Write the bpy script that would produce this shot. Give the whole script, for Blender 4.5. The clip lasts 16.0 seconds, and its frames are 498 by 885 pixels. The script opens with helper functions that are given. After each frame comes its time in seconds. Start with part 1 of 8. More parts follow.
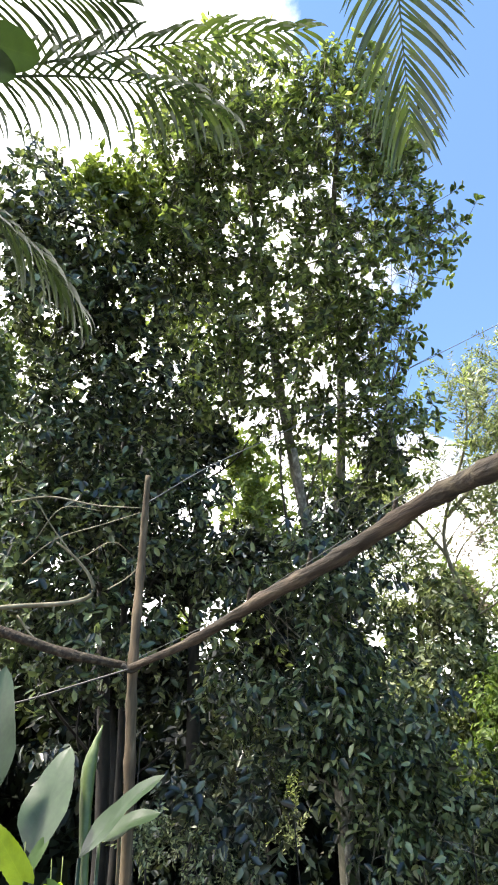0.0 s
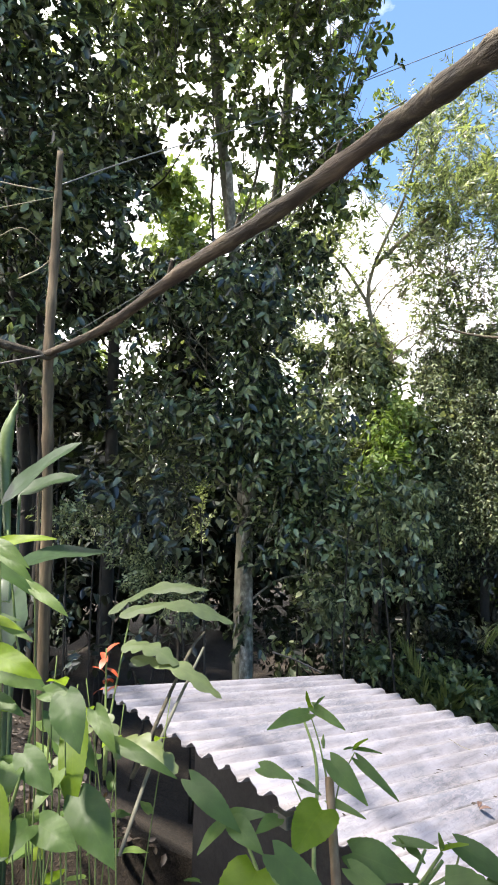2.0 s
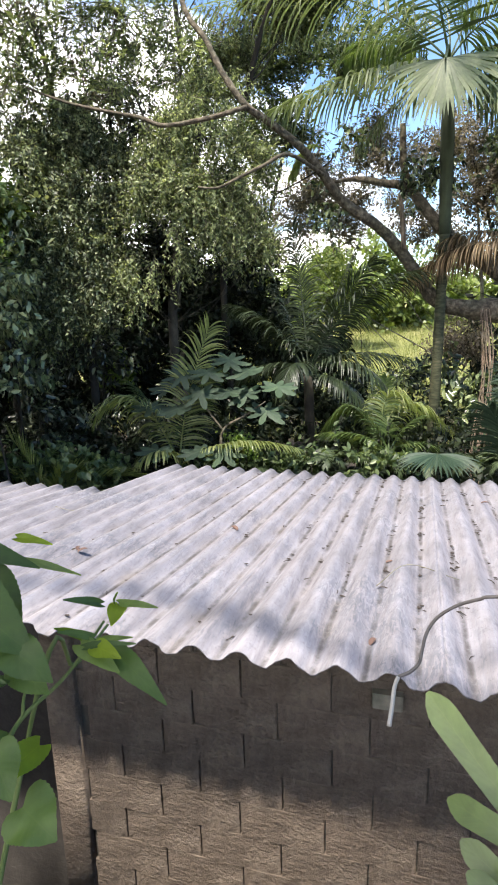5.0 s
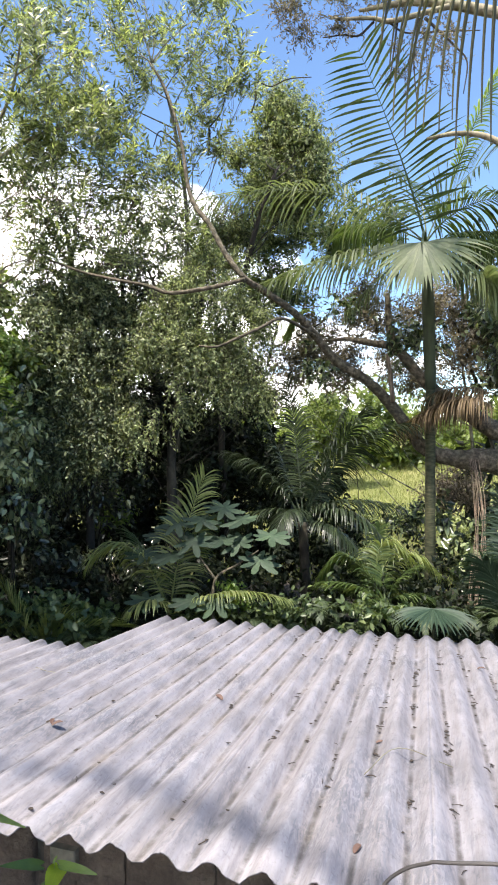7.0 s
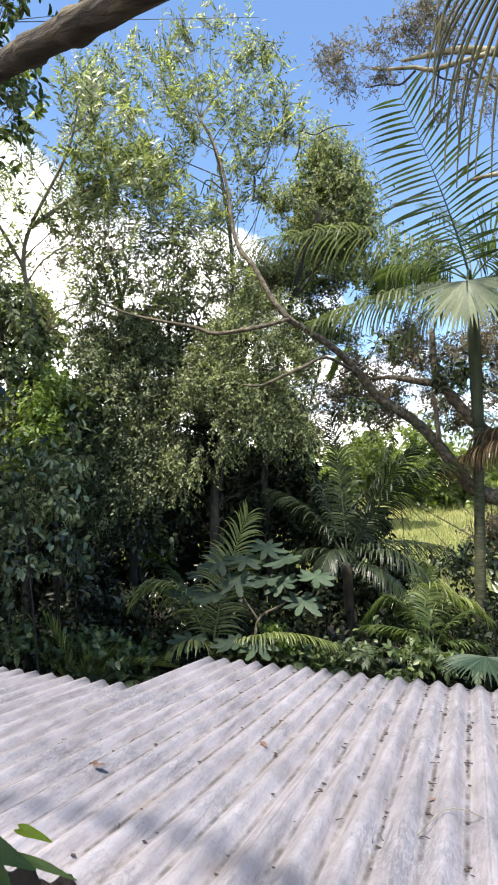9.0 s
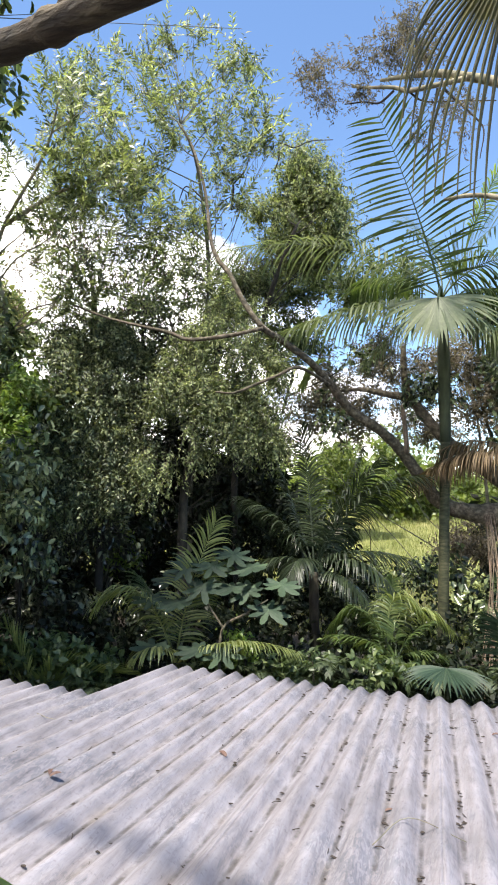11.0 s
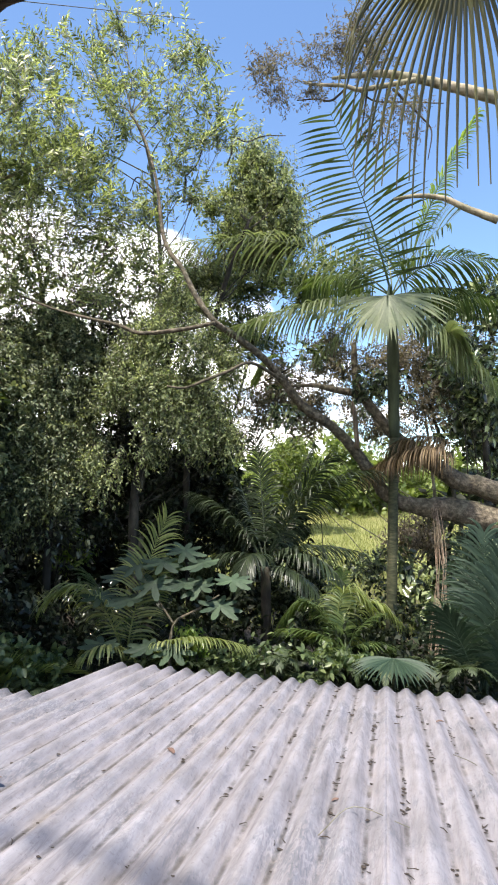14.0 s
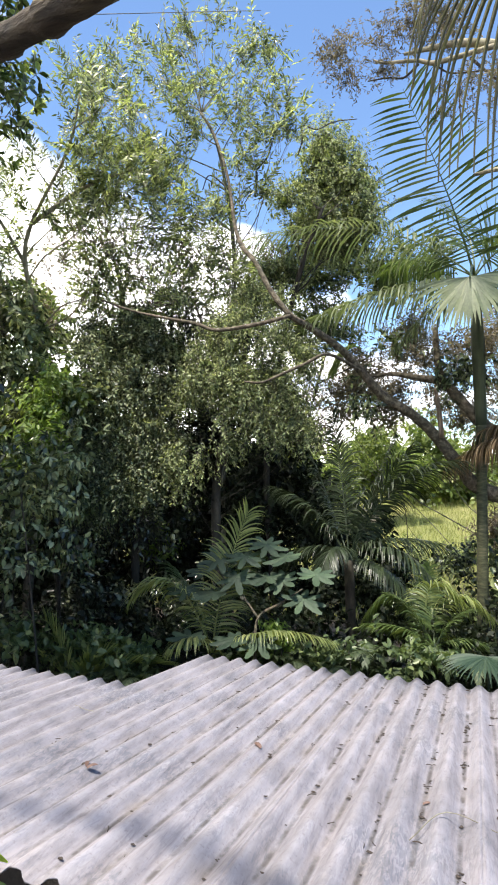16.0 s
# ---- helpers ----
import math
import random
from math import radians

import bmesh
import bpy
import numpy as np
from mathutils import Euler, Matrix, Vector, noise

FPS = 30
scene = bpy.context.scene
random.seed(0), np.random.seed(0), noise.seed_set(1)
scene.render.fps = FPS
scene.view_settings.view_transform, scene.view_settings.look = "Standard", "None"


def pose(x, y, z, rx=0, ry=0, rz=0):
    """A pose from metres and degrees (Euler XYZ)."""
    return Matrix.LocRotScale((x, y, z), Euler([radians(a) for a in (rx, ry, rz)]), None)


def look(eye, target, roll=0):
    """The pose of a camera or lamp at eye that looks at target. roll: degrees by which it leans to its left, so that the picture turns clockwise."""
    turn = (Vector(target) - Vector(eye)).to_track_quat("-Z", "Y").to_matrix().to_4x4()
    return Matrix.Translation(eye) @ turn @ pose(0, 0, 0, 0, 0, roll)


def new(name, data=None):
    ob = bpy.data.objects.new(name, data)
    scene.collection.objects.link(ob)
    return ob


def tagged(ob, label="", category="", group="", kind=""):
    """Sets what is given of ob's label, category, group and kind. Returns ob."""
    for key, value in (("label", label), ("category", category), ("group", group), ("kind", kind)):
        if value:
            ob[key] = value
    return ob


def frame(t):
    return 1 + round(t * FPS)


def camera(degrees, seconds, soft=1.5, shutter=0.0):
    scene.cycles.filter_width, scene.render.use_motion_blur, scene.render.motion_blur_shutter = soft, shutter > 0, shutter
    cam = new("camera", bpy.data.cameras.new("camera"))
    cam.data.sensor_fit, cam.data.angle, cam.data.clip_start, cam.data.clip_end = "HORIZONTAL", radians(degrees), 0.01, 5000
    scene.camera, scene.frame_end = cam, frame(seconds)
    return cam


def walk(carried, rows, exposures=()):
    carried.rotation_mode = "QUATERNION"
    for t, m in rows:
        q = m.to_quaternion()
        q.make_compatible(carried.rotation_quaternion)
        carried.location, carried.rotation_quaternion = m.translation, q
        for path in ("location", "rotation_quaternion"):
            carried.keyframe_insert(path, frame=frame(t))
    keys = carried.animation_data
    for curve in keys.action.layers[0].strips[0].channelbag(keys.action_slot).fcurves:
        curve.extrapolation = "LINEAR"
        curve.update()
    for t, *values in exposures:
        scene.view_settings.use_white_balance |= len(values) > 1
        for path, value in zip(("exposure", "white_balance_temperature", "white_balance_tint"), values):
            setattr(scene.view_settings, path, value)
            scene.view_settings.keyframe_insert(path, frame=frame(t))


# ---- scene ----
# ---- camera ----
cam = camera(45.80, 16.0, soft=1.9)
ROWS = [
    (0.0, 0.057, -2.081, 4.066, 119.10, 0.81, 60.10),
    (0.5, 0.038, -2.070, 4.026, 117.29, 0.53, 59.31),
    (1.0, -0.000, -2.021, 3.938, 110.26, -0.40, 57.47),
    (1.5, -0.086, -1.998, 3.811, 101.86, -1.13, 55.36),
    (2.0, -0.121, -1.964, 3.724, 95.92, -1.20, 51.80),
    (2.5, -0.115, -1.906, 3.659, 92.63, -0.54, 46.48),
    (3.0, -0.083, -1.848, 3.632, 91.62, -0.13, 38.62),
    (3.5, -0.030, -1.796, 3.622, 90.58, 0.25, 30.31),
    (4.0, -0.016, -1.774, 3.600, 87.41, 0.62, 24.25),
    (4.5, -0.012, -1.772, 3.574, 80.95, 1.26, 19.84),
    (5.0, -0.022, -1.776, 3.550, 76.82, 1.64, 16.29),
    (5.2, -0.018, -1.773, 3.544, 76.37, 1.74, 14.66),
    (7.3, 0.074, -1.813, 3.744, 91.27, 1.12, 17.34),
    (7.5, 0.067, -1.815, 3.744, 91.64, 0.98, 18.54),
    (8.0, 0.055, -1.820, 3.749, 92.39, 0.68, 20.33),
    (8.2, 0.050, -1.821, 3.750, 92.65, 0.68, 20.51),
    (10.5, 0.062, -1.815, 3.745, 94.07, -0.81, 19.06),
    (11.0, 0.067, -1.818, 3.747, 94.18, -1.11, 17.57),
    (11.5, 0.076, -1.812, 3.745, 94.27, -1.07, 16.03),
    (12.0, 0.081, -1.809, 3.744, 94.28, -0.98, 15.01),
    (12.5, 0.080, -1.803, 3.741, 94.22, -1.01, 14.23),
    (13.0, 0.085, -1.799, 3.743, 94.12, -0.99, 13.70),
    (13.5, 0.089, -1.797, 3.741, 94.10, -0.97, 13.28),
    (14.0, 0.089, -1.786, 3.738, 93.86, -0.87, 13.11),
    (14.5, 0.092, -1.779, 3.742, 93.40, -0.74, 13.34),
    (15.0, 0.098, -1.767, 3.746, 93.06, -0.48, 14.03),
    (15.5, 0.102, -1.764, 3.756, 92.91, -0.20, 16.39),
    (16.0, 0.096, -1.764, 3.765, 93.05, 0.35, 20.93),
]
EXPOSURES = [(t, stops, 6850, 11) for t, stops in ((0.0, 1.44), (2.0, 1.44), (3.0, 1.36), (4.0, 1.22), (5.0, 1.17), (7.5, 1.1), (10.5, 1.06), (16.0, 1.06))]
walk(cam, [(t, pose(x, y, z, rx, ry, rz)) for t, x, y, z, rx, ry, rz in ROWS], EXPOSURES)

# ---- sky and sun ----
SUN_BEARING, SUN_HEIGHT = -169.0, 68.0
world = bpy.data.worlds.new("sky")
scene.world = world
world.use_nodes = True
wt = world.node_tree
wt.nodes.clear()


def wnode(kind, **values):
    n = wt.nodes.new(kind)
    for k, v in values.items():
        n.inputs[k].default_value = v
    return n


sky = wt.nodes.new("ShaderNodeTexSky")
sky.sky_type, sky.sun_disc = "NISHITA", False
sky.sun_elevation, sky.sun_rotation = radians(SUN_HEIGHT), radians(SUN_BEARING)
sky.air_density, sky.dust_density, sky.ozone_density = 1.0, 0.0, 1.6
coord = wt.nodes.new("ShaderNodeTexCoord")
split = wt.nodes.new("ShaderNodeSeparateXYZ")
wt.links.new(coord.outputs["Generated"], split.inputs[0])


def wmath(op, a, b):
    n = wt.nodes.new("ShaderNodeMath")
    n.operation = op
    for i, v in enumerate((a, b)):
        if isinstance(v, (int, float)):
            n.inputs[i].default_value = v
        else:
            wt.links.new(v, n.inputs[i])
    return n.outputs[0]


# a layer of broken cumulus, seen foreshortened towards the horizon and thickest to the west
rise = wmath("ADD", wmath("MAXIMUM", split.outputs[2], 0.0), 0.22)
flat = wt.nodes.new("ShaderNodeCombineXYZ")
wt.links.new(wmath("DIVIDE", split.outputs[0], rise), flat.inputs[0])
wt.links.new(wmath("DIVIDE", split.outputs[1], rise), flat.inputs[1])
puffs = wnode("ShaderNodeTexNoise", Scale=1.6, Detail=9.0, Roughness=0.58, Distortion=0.3)
wt.links.new(flat.outputs[0], puffs.inputs["Vector"])
lean_west = wmath("MULTIPLY", wmath("ADD", wmath("MULTIPLY", split.outputs[0], -0.97), wmath("MULTIPLY", split.outputs[1], -0.42)), 0.62)
low = wmath("MAXIMUM", wmath("MULTIPLY", wmath("SUBTRACT", 0.47, split.outputs[2]), 0.95), -0.06)
behind = wmath("MULTIPLY", wmath("MINIMUM", split.outputs[1], 0.0), 0.12)
cover = wmath("ADD", wmath("ADD", wmath("ADD", puffs.outputs["Fac"], lean_west), low), behind)
ramp = wt.nodes.new("ShaderNodeValToRGB")
ramp.color_ramp.elements[0].position, ramp.color_ramp.elements[1].position = 0.575, 0.72
wt.links.new(cover, ramp.inputs[0])
mixer = wt.nodes.new("ShaderNodeMix")
mixer.data_type = "RGBA"
mixer.inputs["B"].default_value = (13.0, 13.0, 13.5, 1)
wt.links.new(ramp.outputs[0], mixer.inputs["Factor"])
tint = wt.nodes.new("ShaderNodeMix")
tint.data_type, tint.blend_type = "RGBA", "MULTIPLY"
tint.inputs["Factor"].default_value = 1.0
tint.inputs["B"].default_value = (0.9, 1.03, 1.15, 1)
wt.links.new(sky.outputs[0], tint.inputs["A"])
wt.links.new(tint.outputs["Result"], mixer.inputs["A"])
back = wnode("ShaderNodeBackground", Strength=0.13)
wt.links.new(mixer.outputs["Result"], back.inputs["Color"])
wt.links.new(back.outputs[0], wt.nodes.new("ShaderNodeOutputWorld").inputs[0])

lamp = bpy.data.lights.new("sun", "SUN")
lamp.energy, lamp.angle, lamp.color = 5.0, radians(3.6), (1.0, 0.955, 0.88)
to_sun = Vector((math.sin(radians(SUN_BEARING)) * math.cos(radians(SUN_HEIGHT)), math.cos(radians(SUN_BEARING)) * math.cos(radians(SUN_HEIGHT)), math.sin(radians(SUN_HEIGHT))))
new("sun", lamp).matrix_world = look(to_sun * 60, (0, 0, 0))


# ---- materials ----
def material(name):
    m = bpy.data.materials.new(name)
    m.use_nodes = True
    t = m.node_tree
    return m, t, t.nodes["Principled BSDF"]


def link(t, a, b):
    t.links.new(a, b)


def noise_ramp(t, scale, stops, detail=6.0, rough=0.6, stretch=(1, 1, 1), space="Object", distort=0.0):
    """A ramp of colours over noise in metres."""
    co = t.nodes.new("ShaderNodeTexCoord")
    mp = t.nodes.new("ShaderNodeMapping")
    mp.inputs["Scale"].default_value = stretch
    nz = t.nodes.new("ShaderNodeTexNoise")
    nz.inputs["Scale"].default_value, nz.inputs["Detail"].default_value = scale, detail
    nz.inputs["Roughness"].default_value, nz.inputs["Distortion"].default_value = rough, distort
    rp = t.nodes.new("ShaderNodeValToRGB")
    while len(rp.color_ramp.elements) < len(stops):
        rp.color_ramp.elements.new(0.5)
    for e, (p, c) in zip(rp.color_ramp.elements, stops):
        e.position = p
        e.color = (*c, 1) if len(c) == 3 else (c[0], c[0], c[0], 1)
    link(t, co.outputs[space], mp.inputs[0])
    link(t, mp.outputs[0], nz.inputs["Vector"])
    link(t, nz.outputs["Fac"], rp.inputs[0])
    return rp.outputs[0], nz.outputs["Fac"]


def mix(t, kind, fac, a, b):
    n = t.nodes.new("ShaderNodeMix")
    n.data_type, n.blend_type = "RGBA", kind
    for key, v in (("Factor", fac), ("A", a), ("B", b)):
        if isinstance(v, (int, float)):
            n.inputs[key].default_value = v
        elif isinstance(v, tuple):
            n.inputs[key].default_value = (*v, 1)
        else:
            link(t, v, n.inputs[key])
    return n.outputs["Result"]


def bump(t, bsdf, height, strength, distance):
    n = t.nodes.new("ShaderNodeBump")
    n.inputs["Strength"].default_value, n.inputs["Distance"].default_value = strength, distance
    link(t, height, n.inputs["Height"])
    link(t, n.outputs[0], bsdf.inputs["Normal"])


def veins(t, b, colour):
    """Pale midrib and side veins along the leaf's own map, with a little relief."""
    co = t.nodes.new("ShaderNodeTexCoord")
    sp = t.nodes.new("ShaderNodeSeparateXYZ")
    link(t, co.outputs["UV"], sp.inputs[0])

    def op(kind, a, c):
        n = t.nodes.new("ShaderNodeMath")
        n.operation = kind
        for i, v in enumerate((a, c)):
            if isinstance(v, (int, float)):
                n.inputs[i].default_value = v
            else:
                link(t, v, n.inputs[i])
        return n.outputs[0]

    u = op("ABSOLUTE", op("SUBTRACT", sp.outputs[0], 0.5), 0)
    rib = op("GREATER_THAN", 0.016, u)
    wave = op("PINGPONG", op("MULTIPLY", op("SUBTRACT", sp.outputs[1], op("MULTIPLY", u, 0.55)), 8.0), 0.5)
    side = op("MULTIPLY", op("GREATER_THAN", 0.045, wave), 0.6)
    line = op("MAXIMUM", rib, side)
    bump(t, b, wave, 0.10, 0.003)
    return mix(t, "MIX", op("MULTIPLY", line, 0.22), colour, mix(t, "MULTIPLY", 1.0, colour, (1.5, 1.35, 1.35)))


def leaf_material(name, dark, mid, light, gloss=0.42, glow=0.35, per_object=False, sheen=0.6):
    """Leaf green that changes from leaf to leaf and lets light through."""
    m, t, b = material(name)
    if per_object:
        pick = t.nodes.new("ShaderNodeObjectInfo").outputs["Random"]
    else:
        pick = t.nodes.new("ShaderNodeNewGeometry").outputs["Random Per Island"]
    rp = t.nodes.new("ShaderNodeValToRGB")
    rp.color_ramp.elements.new(0.5)
    for e, (p, c) in zip(rp.color_ramp.elements, ((0.22, dark), (0.62, mid), (1.0, light))):
        e.position, e.color = p, (*c, 1)
    link(t, pick, rp.inputs[0])
    patch, fac = noise_ramp(t, 0.7, ((0.3, (0.72, 0.74, 0.72)), (0.7, (1.2, 1.2, 1.1))), detail=3.0)
    fine, fac2 = noise_ramp(t, 26.0, ((0.35, (0.85, 0.85, 0.85)), (0.7, (1.1, 1.1, 1.05))), detail=3.0)
    colour = mix(t, "MULTIPLY", 1.0, mix(t, "MULTIPLY", 1.0, rp.outputs[0], patch), fine)
    colour = mix(t, "MULTIPLY", 1.0, colour, (1.07, 1.0, 1.05))
    if per_object:
        colour = veins(t, b, colour)
    link(t, colour, b.inputs["Base Color"])
    b.inputs["Roughness"].default_value = gloss
    b.inputs["Specular IOR Level"].default_value = sheen
    tr = t.nodes.new("ShaderNodeBsdfTranslucent")
    link(t, mix(t, "MULTIPLY", 1.0, colour, (1.35, 1.38, 0.74)), tr.inputs["Color"])
    mx = t.nodes.new("ShaderNodeMixShader")
    mx.inputs[0].default_value = glow
    link(t, b.outputs[0], mx.inputs[1])
    link(t, tr.outputs[0], mx.inputs[2])
    link(t, mx.outputs[0], t.nodes["Material Output"].inputs["Surface"])
    return m


def bark_material(name, a, b_, c, scale=9.0, stretch=(1, 1, 0.35), depth=0.012):
    m, t, b = material(name)
    big, f1 = noise_ramp(t, scale, ((0.32, a), (0.5, b_), (0.72, c)), stretch=stretch)
    spots, f2 = noise_ramp(t, 3.0, ((0.42, (0.75, 0.8, 0.7)), (0.62, (1.15, 1.12, 1.05))))
    link(t, mix(t, "MULTIPLY", 1.0, big, spots), b.inputs["Base Color"])
    b.inputs["Roughness"].default_value = 0.85
    bump(t, b, f1, 0.8, depth)
    return m


LEAF_BIG = leaf_material("leaf_glossy_dark", (0.04, 0.062, 0.02), (0.145, 0.21, 0.075), (0.30, 0.38, 0.155), 0.3, 0.52, sheen=0.9)
LEAF_BRIGHT = leaf_material("leaf_fresh_green", (0.10, 0.15, 0.04), (0.16, 0.225, 0.062), (0.24, 0.31, 0.095), 0.42, 0.45)
LEAF_IVY = leaf_material("leaf_climber", (0.013, 0.024, 0.010), (0.078, 0.122, 0.05), (0.30, 0.37, 0.18), 0.28, 0.25, sheen=0.8)
# darker copy of the climber green, carrying the shade on the back shrubs
LEAF_IVY_SHADED = leaf_material("leaf_climber_shade_copy", (0.012, 0.018, 0.010), (0.04, 0.056, 0.03), (0.20, 0.235, 0.14), 0.3, 0.22, sheen=0.9)
# near-black leaf green: the wood's shade is painted into the colour
LEAF_SHADE = leaf_material("leaf_painted_shade", (0.009, 0.015, 0.008), (0.016, 0.025, 0.012), (0.036, 0.05, 0.026), 0.5, 0.2, sheen=0.25)
LEAF_FEATHER = leaf_material("leaf_feathery", (0.07, 0.10, 0.045), (0.22, 0.285, 0.135), (0.38, 0.45, 0.24), 0.4, 0.5, sheen=0.8)
LEAF_VINE = leaf_material("leaf_grey_vine", (0.05, 0.075, 0.036), (0.205, 0.265, 0.135), (0.42, 0.48, 0.29), 0.48, 0.32, sheen=0.55)
LEAF_OLIVE = leaf_material("leaf_olive_vine", (0.075, 0.108, 0.05), (0.23, 0.295, 0.145), (0.42, 0.49, 0.28), 0.55, 0.4, sheen=0.4)
LEAF_DRY = leaf_material("leaf_reddish_grey", (0.10, 0.088, 0.07), (0.165, 0.145, 0.115), (0.25, 0.225, 0.17), 0.55, 0.4)
LEAF_PALM = leaf_material("palm_leaflet", (0.045, 0.08, 0.026), (0.075, 0.12, 0.04), (0.125, 0.18, 0.062), 0.34, 0.34)
LEAF_PALM_LIGHT = leaf_material("palm_leaflet_light", (0.10, 0.14, 0.072), (0.14, 0.185, 0.10), (0.195, 0.24, 0.145), 0.48, 0.4, sheen=0.6)
LEAF_PALM_FRESH = leaf_material("palm_leaflet_fresh", (0.15, 0.20, 0.075), (0.235, 0.29, 0.115), (0.34, 0.39, 0.17), 0.4, 0.45)
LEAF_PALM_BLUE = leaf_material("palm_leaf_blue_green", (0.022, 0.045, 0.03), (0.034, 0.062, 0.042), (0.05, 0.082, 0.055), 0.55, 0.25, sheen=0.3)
LEAF_FAN = leaf_material("fan_leaf_olive", (0.045, 0.047, 0.016), (0.075, 0.077, 0.025), (0.12, 0.12, 0.042), 0.36, 0.22)
GRASS = leaf_material("meadow_grass", (0.15, 0.185, 0.06), (0.225, 0.265, 0.09), (0.31, 0.335, 0.135), 0.65, 0.4)
# palm green darkened to paint in the shade on the young palm
LEAF_PALM_SHADE = leaf_material("palm_leaflet_shade_dark", (0.012, 0.022, 0.011), (0.026, 0.043, 0.02), (0.055, 0.08, 0.04), 0.45, 0.18, sheen=0.5)
LEAF_DEAD = leaf_material("palm_leaflet_dead", (0.095, 0.066, 0.034), (0.16, 0.115, 0.06), (0.26, 0.20, 0.115), 0.7, 0.25)
LEAF_FALLEN = leaf_material("leaf_fallen_brown", (0.03, 0.022, 0.017), (0.07, 0.053, 0.041), (0.17, 0.14, 0.115), 0.6, 0.1)
LEAF_UNDER = leaf_material("leaf_understory", (0.05, 0.085, 0.034), (0.10, 0.15, 0.06), (0.18, 0.235, 0.10), 0.45, 0.35)
LEAF_SHRUB = leaf_material("leaf_soft_shrub", (0.052, 0.105, 0.027), (0.084, 0.15, 0.038), (0.14, 0.22, 0.06), 0.5, 0.45, True, sheen=0.4)
# yellow copy of the shrub green; light shining through is put into its colour
LEAF_SHRUB_LIT = leaf_material("leaf_shrub_backlit_yellow", (0.12, 0.205, 0.012), (0.165, 0.265, 0.016), (0.23, 0.33, 0.03), 0.5, 0.55, True, sheen=0.35)
LEAF_CLIMBER = leaf_material("leaf_lobed_climber", (0.06, 0.09, 0.038), (0.085, 0.122, 0.048), (0.13, 0.17, 0.07), 0.5, 0.35, True)
LEAF_DULL = leaf_material("leaf_lobed_dull", (0.03, 0.06, 0.034), (0.043, 0.08, 0.044), (0.062, 0.108, 0.058), 0.68, 0.3, True)
LEAF_FERN = leaf_material("fern_leaflet", (0.035, 0.06, 0.026), (0.058, 0.09, 0.04), (0.10, 0.14, 0.068), 0.62, 0.34)
LEAF_BROAD = leaf_material("leaf_broad_waxy", (0.038, 0.075, 0.036), (0.058, 0.105, 0.052), (0.09, 0.145, 0.078), 0.36, 0.35, True)
LEAF_STRAP = leaf_material("leaf_strap", (0.085, 0.145, 0.045), (0.115, 0.180, 0.060), (0.150, 0.21, 0.08), 0.4, 0.25, True)
# yellow-green with sunlight painted in for bushes; also the spear frond's own colour
LEAF_SUNNY = leaf_material("leaf_yellow_green_sun_tint", (0.12, 0.20, 0.05), (0.19, 0.295, 0.08), (0.31, 0.41, 0.14), 0.45, 0.5)
# paler copy of the climber green; light from above is painted in
LEAF_IVY_LIT = leaf_material("leaf_climber_light_copy", (0.02, 0.035, 0.016), (0.12, 0.17, 0.075), (0.38, 0.44, 0.25), 0.3, 0.25, sheen=0.8)
# dark green with the shade inside the wood mixed into the leaf colour
LEAF_WOOD_SHADE = leaf_material("leaf_wood_shade_tint", (0.008, 0.012, 0.006), (0.035, 0.048, 0.025), (0.15, 0.18, 0.10), 0.45, 0.25, sheen=0.5)
BARK_GREY = bark_material("bark_grey", (0.075, 0.068, 0.055), (0.15, 0.14, 0.115), (0.27, 0.26, 0.22))
BARK_MOTTLED = bark_material("bark_lichen_mottled", (0.05, 0.045, 0.036), (0.15, 0.14, 0.118), (0.42, 0.41, 0.37), 13.0, (1, 1, 0.7), 0.012)
BARK_DARK = bark_material("bark_dark", (0.018, 0.015, 0.012), (0.042, 0.035, 0.028), (0.10, 0.086, 0.068))
# near-black bark: the shade under the trees is put into its colour
BARK_SHADED = bark_material("bark_shade_black", (0.010, 0.008, 0.006), (0.022, 0.018, 0.014), (0.045, 0.038, 0.03))
BARK_TAN = bark_material("bark_tan", (0.028, 0.022, 0.015), (0.085, 0.068, 0.048), (0.22, 0.19, 0.145), 15.0, (1, 1, 1), 0.035)
BARK_PALE = bark_material("bark_pale_limb", (0.14, 0.115, 0.075), (0.27, 0.235, 0.17), (0.42, 0.38, 0.29))
CROWNSHAFT = bark_material("palm_crownshaft_green", (0.022, 0.032, 0.016), (0.036, 0.048, 0.024), (0.058, 0.07, 0.04), 9.0, (1, 1, 0.25), 0.003)
BARK_PALM = bark_material("bark_palm_mossy", (0.022, 0.027, 0.012), (0.052, 0.056, 0.028), (0.11, 0.105, 0.065), 14.0, (0.6, 0.6, 2.2), 0.006)
POLE_WOOD = bark_material("weathered_pole_wood", (0.04, 0.026, 0.014), (0.095, 0.066, 0.038), (0.19, 0.145, 0.09), 22.0, (1, 1, 0.12), 0.006)
RAIL_WOOD = bark_material("peeled_bough_wood", (0.012, 0.008, 0.005), (0.048, 0.033, 0.022), (0.145, 0.112, 0.08), 30.0, (0.1, 1, 1), 0.03)
CANE = bark_material("dry_cane", (0.10, 0.06, 0.035), (0.19, 0.12, 0.07), (0.30, 0.21, 0.13), 24.0, (1, 1, 0.2), 0.003)
STEM = bark_material("green_stem", (0.075, 0.115, 0.03), (0.125, 0.165, 0.05), (0.20, 0.22, 0.09), 30.0, (1, 1, 0.3), 0.002)
ROOTS = bark_material("hanging_roots", (0.075, 0.05, 0.036), (0.15, 0.108, 0.08), (0.26, 0.20, 0.155), 30.0, (1, 1, 0.1), 0.004)


